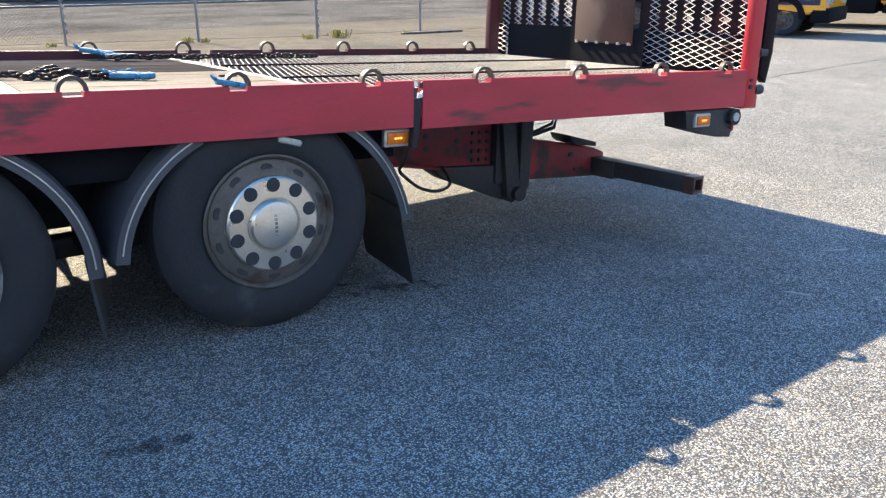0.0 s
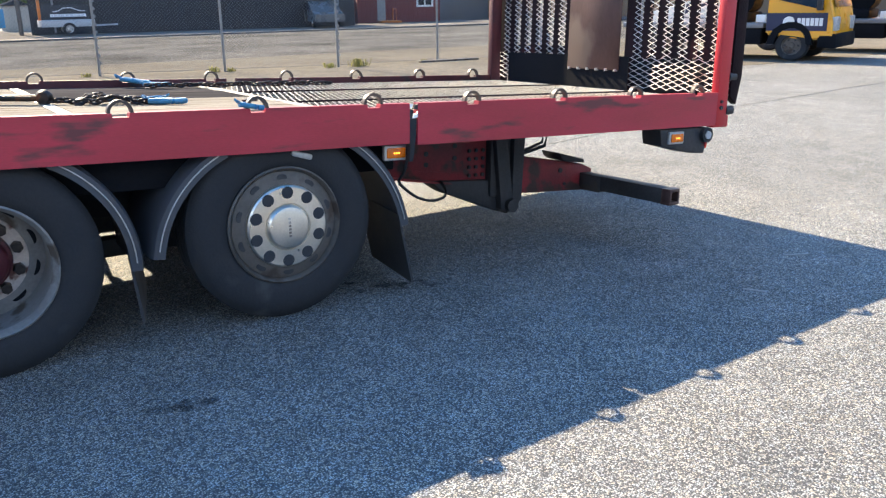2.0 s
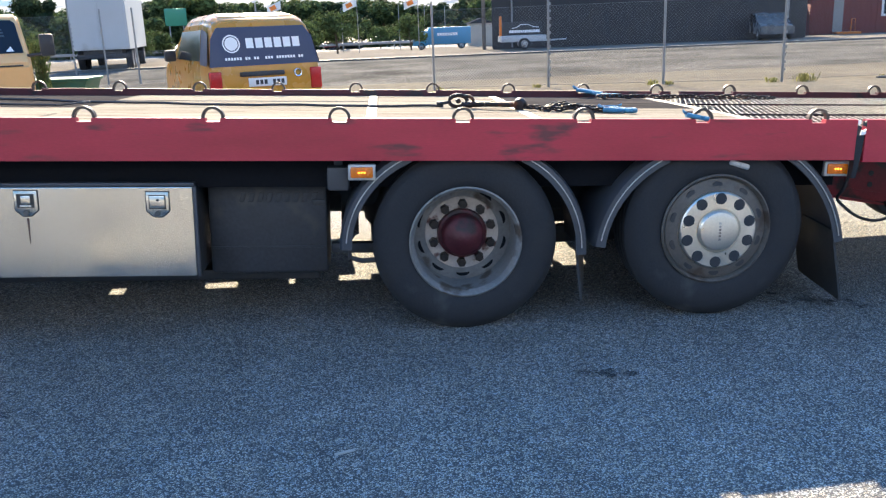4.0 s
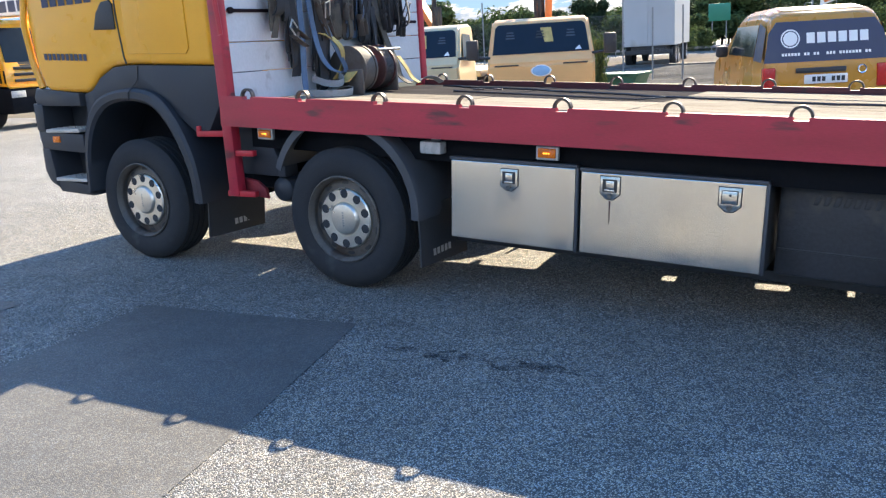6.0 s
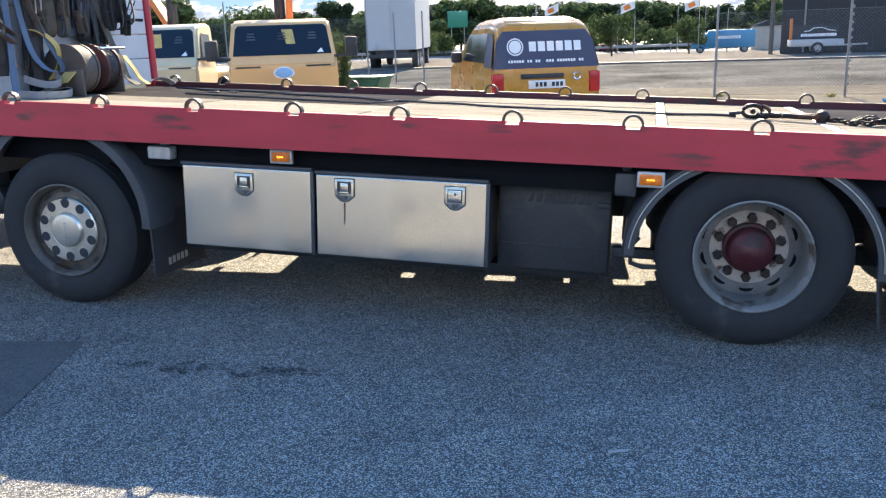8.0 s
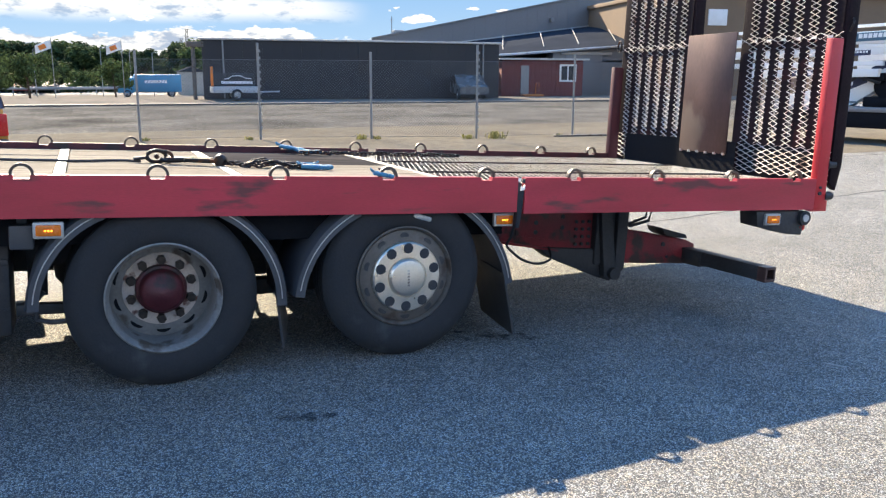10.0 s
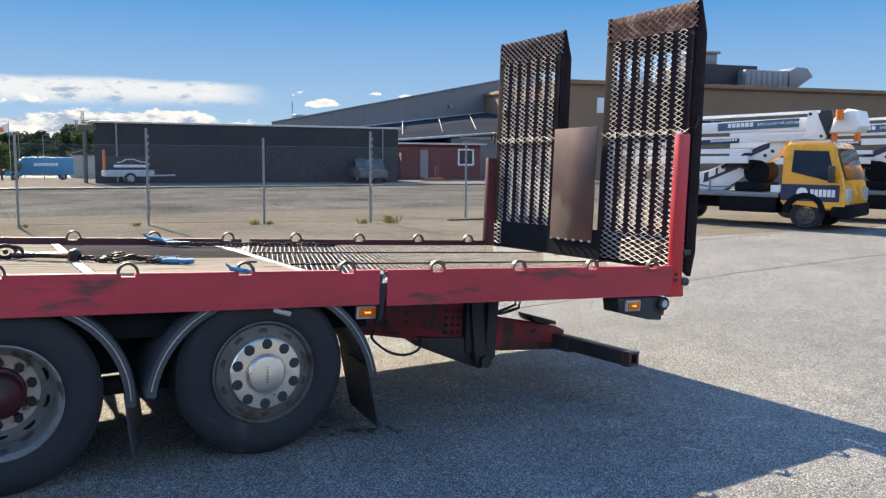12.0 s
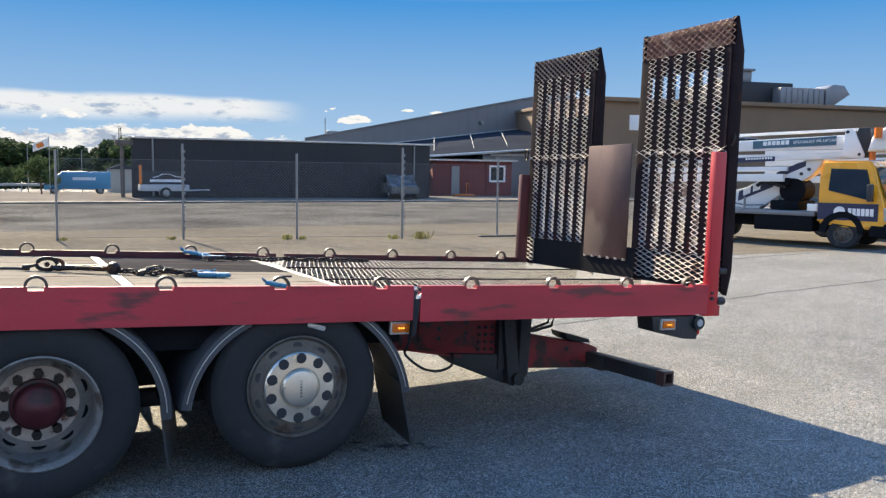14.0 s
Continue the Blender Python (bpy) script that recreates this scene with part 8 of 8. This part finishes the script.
chain([bed(x, y, z) for x, y, z in ((0.00, 1.04, DZ), (0.10, 1.00, DZ), (0.18, 1.02, DZ + 0.02), (0.28, 0.96, DZ), (0.38, 0.95, DZ))], "lashing_chain", "oily lashing chain beside the heap", 11, *BIG)
chain([bed(x, y, z) for x, y, z in ((0.06, 1.16, DZ), (0.09, 1.12, DZ + 0.022), (0.14, 1.10, DZ + 0.026), (0.20, 1.13, DZ), (0.30, 1.06, DZ))], "lashing_chain", "oily lashing chain piled on the heap", 9, *BIG)
chain([bed(x, y, DZ) for x, y in ((0.66, 2.30), (0.75, 2.27), (0.95, 2.29), (1.15, 2.26), (1.35, 2.29), (1.6, 2.27), (1.85, 2.30), (2.05, 2.28))], "lashing_chain", "dark lashing chain along the far rail", 38, 0.007, 0.028, 0.048)
sk = thing("shackle", "round black steel shackle at the cable end", "shackle", Matrix.Translation(bed(-0.50, 1.36, DZ + 0.012)))
bm = bmesh.new()
bm_tube(bm, [(0.058 * math.cos(a), 0.01 * math.sin(a), 0.016 + 0.036 * math.sin(a)) for a in np.linspace(0, 2 * math.pi, 17)[:-1]], 0.013, 8, True)
part("bow", bm, CHAIN, sk)
bm = bmesh.new()
bm_rod(bm, (0.0, -0.03, 0.016), (0.0, 0.03, 0.016), 0.016, 8)
part("pin", bm, CHAIN, sk)
bm = bmesh.new()
bm_rod(bm, (-0.14, 0.0, 0.004), (-0.05, 0.0, 0.012), 0.014, 8, 0.010)
part("ferrule", bm, BLACK, sk)
lb = thing("load_binder", "oily steel turnbuckle load binder on the deck", "load binder", Matrix.Translation(bed(-0.25, 1.20, DZ + 0.01)) @ pose(0, 0, 0, 0, 2.8, -26))
bm = bmesh.new()
bm_tube(bm, [(-0.10, 0.0, 0.0), (-0.08, 0.03, 0.008), (0.08, 0.034, 0.012), (0.11, 0.0, 0.012), (0.08, -0.034, 0.012), (-0.08, -0.03, 0.008)], 0.015, 8, True)
part("frame", bm, CHAIN, lb)
bm = bmesh.new()
bm_rod(bm, (-0.20, 0, 0.0), (-0.08, 0, 0.006), 0.020, 10, 0.016)
part("screw", bm, CHAIN, lb)
bm = bmesh.new()
bm_lathe(bm, [(0.0, -0.03), (0.03, -0.028), (0.042, -0.01), (0.042, 0.012), (0.03, 0.028), (0.0, 0.03)], 18, m=pose(0.13, 0, 0.014, 0, 20, 0))
part("ratchet_wheel", bm, CHAIN, lb, "black ratchet knob")
bm = bmesh.new()
bm_tube(bm, [(-0.22 + 0.04 * math.cos(a), 0, 0.02 + 0.03 * math.sin(a)) for a in np.linspace(-2.6, 1.8, 12)], 0.012, 8)
part("hook", bm, CHAIN, lb)


def blue_hook(p, rz, label, s=1.0, w=1.0, tip=0):
    h = thing("grab_hook", label, "hook", Matrix.Translation(p) @ pose(0, 0, 0, 0, tip, rz) @ Matrix.Diagonal((s, s * w, s * w, 1)))
    bm = bmesh.new()
    for d in (-0.028, 0.028):
        bm_tube(bm, [(-0.09, d * 0.5, 0.016), (-0.03, d, 0.018), (0.04, d, 0.016), (0.09, d * 0.4, 0.014)], 0.017, 8)
    part("body", bm, BLUE_STRAP, h)
    bm = bmesh.new()
    bm_tube(bm, [(0.085, -0.03, 0.014), (0.12, 0.0, 0.014), (0.16, 0.02, 0.014), (0.19, -0.005, 0.014), (0.17, -0.035, 0.014), (0.12, -0.035, 0.014)], 0.017, 8)
    part("claw", bm, BLUE_STRAP, h)
    bm = bmesh.new()
    bm_tube(bm, [(-0.09, 0.0, 0.03), (-0.12, 0.02, 0.035), (-0.14, 0.0, 0.045), (-0.12, -0.02, 0.03)], 0.010, 8, True)
    part("eye", bm, BLUE_STRAP, h)
    return h


blue_hook(bed(0.41, 0.93, -0.040), -28, "blue painted grab hook lying on the deck", 0.68, 1.35)
blue_hook(bed(0.40, 1.00, -0.020), 150, "blue painted grab hook lying on the chain", 0.5)
blue_hook(bed(0.60, 2.47, -0.010), -25, "blue painted grab hook at the far rail", 0.70, 1.2, 8)
blue_hook(bed(0.72, 2.36, -0.034), -20, "blue painted grab hook beside the far chain", 0.62, 1.3)
blue_hook(bed(0.55, 0.01, 0.004), -6, "blue painted grab hook hung through a lashing ring", 0.40, 1.7, 11)

bm = bmesh.new()
line = [Vector(p) for p in ((-5.1, 2.30), (-4.7, 2.18), (-4.3, 2.12), (-3.9, 2.0), (-3.4, 1.82), (-2.9, 1.66), (-2.4, 1.52), (-1.8, 1.42), (-1.2, 1.38), (-0.8, 1.37), (-0.60, 1.36))]
bm_tube(bm, [bed(p.x, p.y + 0.035 * math.sin(p.x * 7.0) + 0.02 * math.sin(p.x * 15.0), -0.038) for p, q in zip(line, line[1:]) for p in (p, p.lerp(q, 0.25), p.lerp(q, 0.5), p.lerp(q, 0.75))] + [bed(-0.60, 1.36, -0.038)], 0.0085, 6)
solid("winch_cable", bm, BLACK, "black winch cable lying along the deck", "cable")
bm = bmesh.new()
bm_tube(bm, [bed(x, y, -0.036) for x, y in ((-4.6, 1.62), (-4.0, 1.50), (-3.4, 1.38), (-3.0, 1.30), (-2.95, 1.45), (-2.9, 1.62))], 0.007, 6)
solid("tarp_cord", bm, BLACK, "thin black cord lying on the boards", "cord")

# gear hung on the headboard
STAINED_STRAP = mat("stained_webbing", (0.085, 0.075, 0.058), 0.85, 0, 0.3, 8, 0.2, 160, 0.3, spots=(0.05, 0.045, 0.04), spot_scale=9, spot_amount=0.5)
DIRTY_STRAP = mat("dirty_webbing", (0.035, 0.037, 0.042), 0.85, 0, 0.3, 8, 0.2, 160, 0.3)
PALE_STRAP = mat("pale_webbing", (0.24, 0.25, 0.25), 0.8, 0, 0.2, 10, 0.15, 160, 0.3, spots=(0.15, 0.13, 0.10), spot_scale=9, spot_amount=0.4)
REEL_GREY = mat("dusty_reel_sheet", (0.075, 0.068, 0.062), 0.75, 0.0, 0.3, 6, 0.15, 60, 0.2, spots=(0.07, 0.055, 0.045), spot_scale=5, spot_amount=0.5)
REEL_DARK = mat("rusty_reel_sheet", (0.07, 0.03, 0.03), 0.6, 0.1, 0.35, 6, 0.15, 60, 0.2, spots=(0.16, 0.03, 0.03), spot_scale=5, spot_amount=0.4)
HX = -5.445
def hang(pts, w, mt, label, wd=(0, 1, 0), name="ratchet_strap"):
    bm = bmesh.new()
    bm_strip(bm, rounded(pts, 5), wd, w, 0.006)
    return solid(name, bm, mt, label, "strap", group="straps on the headboard")


# long straps and loops
hang([(HX + 0.04, 0.78, 2.6), (HX + 0.06, 0.77, 2.1), (HX + 0.08, 0.75, 1.7), (HX + 0.10, 0.71, 1.42), (HX + 0.13, 0.68, 1.29)], 0.06, GREY_STRAP, "faded blue webbing strap hung on the headboard")
hang([(HX + 0.04, 0.84, 2.6), (HX + 0.08, 0.85, 2.0), (HX + 0.12, 0.87, 1.62), (HX + 0.16, 0.93, 1.46), (HX + 0.20, 1.03, 1.41), (HX + 0.20, 1.09, 1.44), (HX + 0.16, 1.04, 1.60), (HX + 0.10, 0.96, 1.85)], 0.055, GREY_STRAP, "looped faded blue strap hung on the headboard")
hang([(HX + 0.06, 0.94, 1.72), (HX + 0.14, 1.01, 1.68), (HX + 0.18, 1.09, 1.58), (HX + 0.17, 1.10, 1.46), (HX + 0.12, 1.05, 1.36)], 0.06, YELLOW_STRAP, "yellowed webbing strap hung in a loop")
hang([(HX + 0.03, 1.70, 2.5), (HX + 0.06, 1.72, 2.0), (HX + 0.12, 1.78, 1.66), (HX + 0.18, 1.82, 1.46), (HX + 0.20, 1.85, 1.33), (HX + 0.26, 1.90, 1.265)], 0.075, STAINED_STRAP, "stained grey-brown webbing strap trailing onto the deck")
hang([(HX + 0.14, 1.92, 1.50), (HX + 0.19, 1.96, 1.40), (HX + 0.22, 2.0, 1.31), (HX + 0.26, 2.05, 1.262)], 0.055, YELLOW_STRAP, "yellow webbing strap end beside the reel")
hang([(HX + 0.22, 2.08, 1.26), (HX + 0.26, 2.14, 1.30), (HX + 0.30, 2.24, 1.29), (HX + 0.32, 2.32, 1.245)], 0.05, PALE_STRAP, "pale grey strap tail lying on the deck", (1, 0.2, 0.4))
hang([(HX + 0.10, 0.80, 1.38), (HX + 0.20, 0.84, 1.34), (HX + 0.25, 0.92, 1.33), (HX + 0.24, 1.0, 1.35), (HX + 0.18, 1.02, 1.39)], 0.05, PALE_STRAP, "pale strap coil on the deck boards", (0.1, 0.1, 1))
hang([(HX + 0.16, 0.66, 1.285), (HX + 0.30, 0.70, 1.27), (HX + 0.37, 0.84, 1.265), (HX + 0.34, 0.97, 1.27), (HX + 0.26, 1.02, 1.285)], 0.05, PALE_STRAP, "pale strap coil on the deck boards", (0.1, 0.1, 1))
hang([(HX + 0.22, 1.02, 1.33), (HX + 0.26, 1.08, 1.40), (HX + 0.24, 1.14, 1.42), (HX + 0.20, 1.16, 1.36)], 0.10, YELLOW_STRAP, "folded yellow strap on the coil", (1, 0.1, 0.1))
hang([(HX + 0.20, 0.74, 1.275), (HX + 0.26, 0.90, 1.30), (HX + 0.24, 1.02, 1.29)], 0.13, STAINED_STRAP, "stained strap folded inside the coil", (1, 0.1, 0.1))


def bundle(y, z0_, z1_, w, d, mt, label, seed):
    """Folded webbing hung in a thick uneven bundle of several tails."""
    rng = random.Random(seed)
    t = thing("strap_bundle", label, "strap", pose(HX, y, 0), "straps on the headboard")
    for k in range(9):
        o, low = rng.uniform(-w / 2, w / 2), z0_ + rng.uniform(0, 0.25) * (z1_ - z0_)
        bm = bmesh.new()
        dx = 0.02 + d * rng.random()
        mid, h = (z1_ + low) / 2, z1_ - low
        pts = [(dx * 0.5, o * 0.35, z1_), (dx, o * 0.6, mid + h * 0.25), (dx * 1.3, o * 0.8 + rng.uniform(-0.02, 0.02), mid), (dx * 1.1, o + rng.uniform(-0.03, 0.03), mid - h * 0.28), (dx * 0.9, o * 1.15 + rng.uniform(-0.02, 0.02), low)]
        if k % 3 == 0:
            # a tail folded back up on itself
            pts += [(dx * 1.5, o * 1.2, low - 0.015), (dx * 1.9, o * 1.15, low + 0.05), (dx * 1.7, o, low + 0.3 * h)]
        bm_strip(bm, rounded(pts, 4), (rng.uniform(-0.7, 0.7), 1, 0), rng.uniform(0.045, 0.075), 0.010)
        part("strap_tail", bm, mt[k % len(mt)], t)
    bm = bmesh.new()
    bm_rod(bm, (0.0, 0, z1_ - 0.05), (0.11, 0, z1_ - 0.03), 0.012, 8)
    part("peg", bm, RAMP_STEEL, t, "dark steel peg")
    return t


bundle(0.55, 1.68, 2.55, 0.16, 0.07, (SEAT, STAINED_STRAP, SEAT), "dark olive strap bundle hung on the headboard", 1)
bundle(0.66, 1.36, 2.40, 0.10, 0.04, (SEAT, DIRTY_STRAP), "dark strap tails hanging to the deck", 2)
bundle(0.97, 1.30, 2.45, 0.20, 0.05, (SEAT, SEAT, DIRTY_STRAP), "dirty strap bundle behind the blue loops", 3)
bundle(1.22, 1.66, 2.5, 0.18, 0.08, (STAINED_STRAP, SEAT, DIRTY_STRAP), "brown and black strap bundle above the reel", 4)
bundle(1.42, 1.66, 2.5, 0.16, 0.08, (GREY_STRAP, SEAT, DIRTY_STRAP), "blue-grey strap bundle above the reel", 5)
bundle(1.62, 1.44, 2.5, 0.18, 0.05, (DIRTY_STRAP, SEAT), "dark strap bundle above the reel", 6)
bundle(1.97, 1.70, 2.5, 0.14, 0.10, (SEAT, SEAT, DIRTY_STRAP), "black strap bundle with ratchets", 7)
bundle(1.84, 1.30, 2.2, 0.13, 0.05, (STAINED_STRAP, SEAT), "stained strap tails beside the reel", 8)
for y, z, a in ((0.93, 1.93, 15), (0.99, 1.78, 20), (1.28, 1.92, -5), (1.45, 1.80, 8), (1.78, 1.84, 10), (1.98, 1.92, 5), (2.02, 1.78, -10), (0.64, 1.70, 60)):
    h = thing("strap_ratchet", "steel strap ratchet hung on the headboard", "ratchet", pose(HX + 0.11, y, z, a, 0, 0), "ratchets on the headboard")
    bm = bmesh.new()
    for d in (-0.028, 0.028):
        bm_box(bm, -0.01, 0.05, d - 0.003, d + 0.003, -0.12, 0.05, 0.002)
    bm_rod(bm, (0.02, -0.04, 0), (0.02, 0.04, 0), 0.014, 10)
    part("frame", bm, RIM_DARK if y < 1.5 else BLACK, h)
    bm = bmesh.new()
    bm_tube(bm, [(0.05, -0.03, 0.05), (0.09, -0.03, 0.16), (0.09, 0.03, 0.16), (0.05, 0.03, 0.05)], 0.006, 6)
    part("handle", bm, STEEL_STRIP if y < 1.1 else BLACK, h)
rl = thing("cable_reel", "dirty grey double cable reel standing on the deck", "reel", pose(-5.25, 1.20, 1.425))
for y, r, mt, lb_ in ((0.0, 0.180, REEL_GREY, "dusty grey reel drum"), (0.27, 0.175, REEL_DARK, "dark rusty reel drum")):
    bm = bmesh.new()
    bm_lathe(bm, [(0.0, y - 0.085), (r * 0.9, y - 0.085), (r, y - 0.08), (r, y - 0.06), (r * 0.82, y - 0.055), (r * 0.82, y + 0.055), (r, y + 0.06), (r, y + 0.08), (r * 0.9, y + 0.085), (0.0, y + 0.085)], 36)
    d = part("drum", bm, mt, rl, lb_)
    bm = bmesh.new()
    bm_lathe(bm, [(r * 0.80, y - 0.055), (r * 0.97, y - 0.05), (r * 0.99, y), (r * 0.97, y + 0.05), (r * 0.80, y + 0.055)], 36) if y == 0 else [bm_tube(bm, [(r * 0.90 * math.cos(a), y - 0.045 + 0.018 * k, r * 0.90 * math.sin(a)) for a in np.linspace(0, 2 * math.pi, 25)[:-1]], 0.011, 6, True) for k in range(6)]
    part("reel_band" if y == 0 else "wound_cable", bm, REEL_GREY if y == 0 else BLACK, d, "dented sheet band round the drum" if y == 0 else "dark wound cable")
bm = bmesh.new()
bm_rod(bm, (0.16, 0.12, 0.14), (0.16, 0.42, 0.14), 0.014, 8)
part("reel_bar", bm, CHROME, rl, "bright steel bar")
for y in (-0.10, 0.37):
    bm = bmesh.new()
    bm_box(bm, -0.16, 0.16, y - 0.012, y + 0.012, -0.195, 0.0, 0.01)
    part("stand", bm, RIM_DARK, rl, "dusty metal reel stand")
for x, y, a in ((0.92, 0.98, 8), (-4.55, 1.95, 30), (-4.42, 2.05, -15)):
    bm = bmesh.new()
    bm_box(bm, -0.045, 0.045, -0.012, 0.012, 0.0, 0.012, 0.003, m=Matrix.Translation(bed(x, y, -0.046)) @ pose(0, 0, 0, 0, 2.8, a))
    solid("wood_chip", bm, RUST, "brown wood chip lying on the deck boards", "litter")
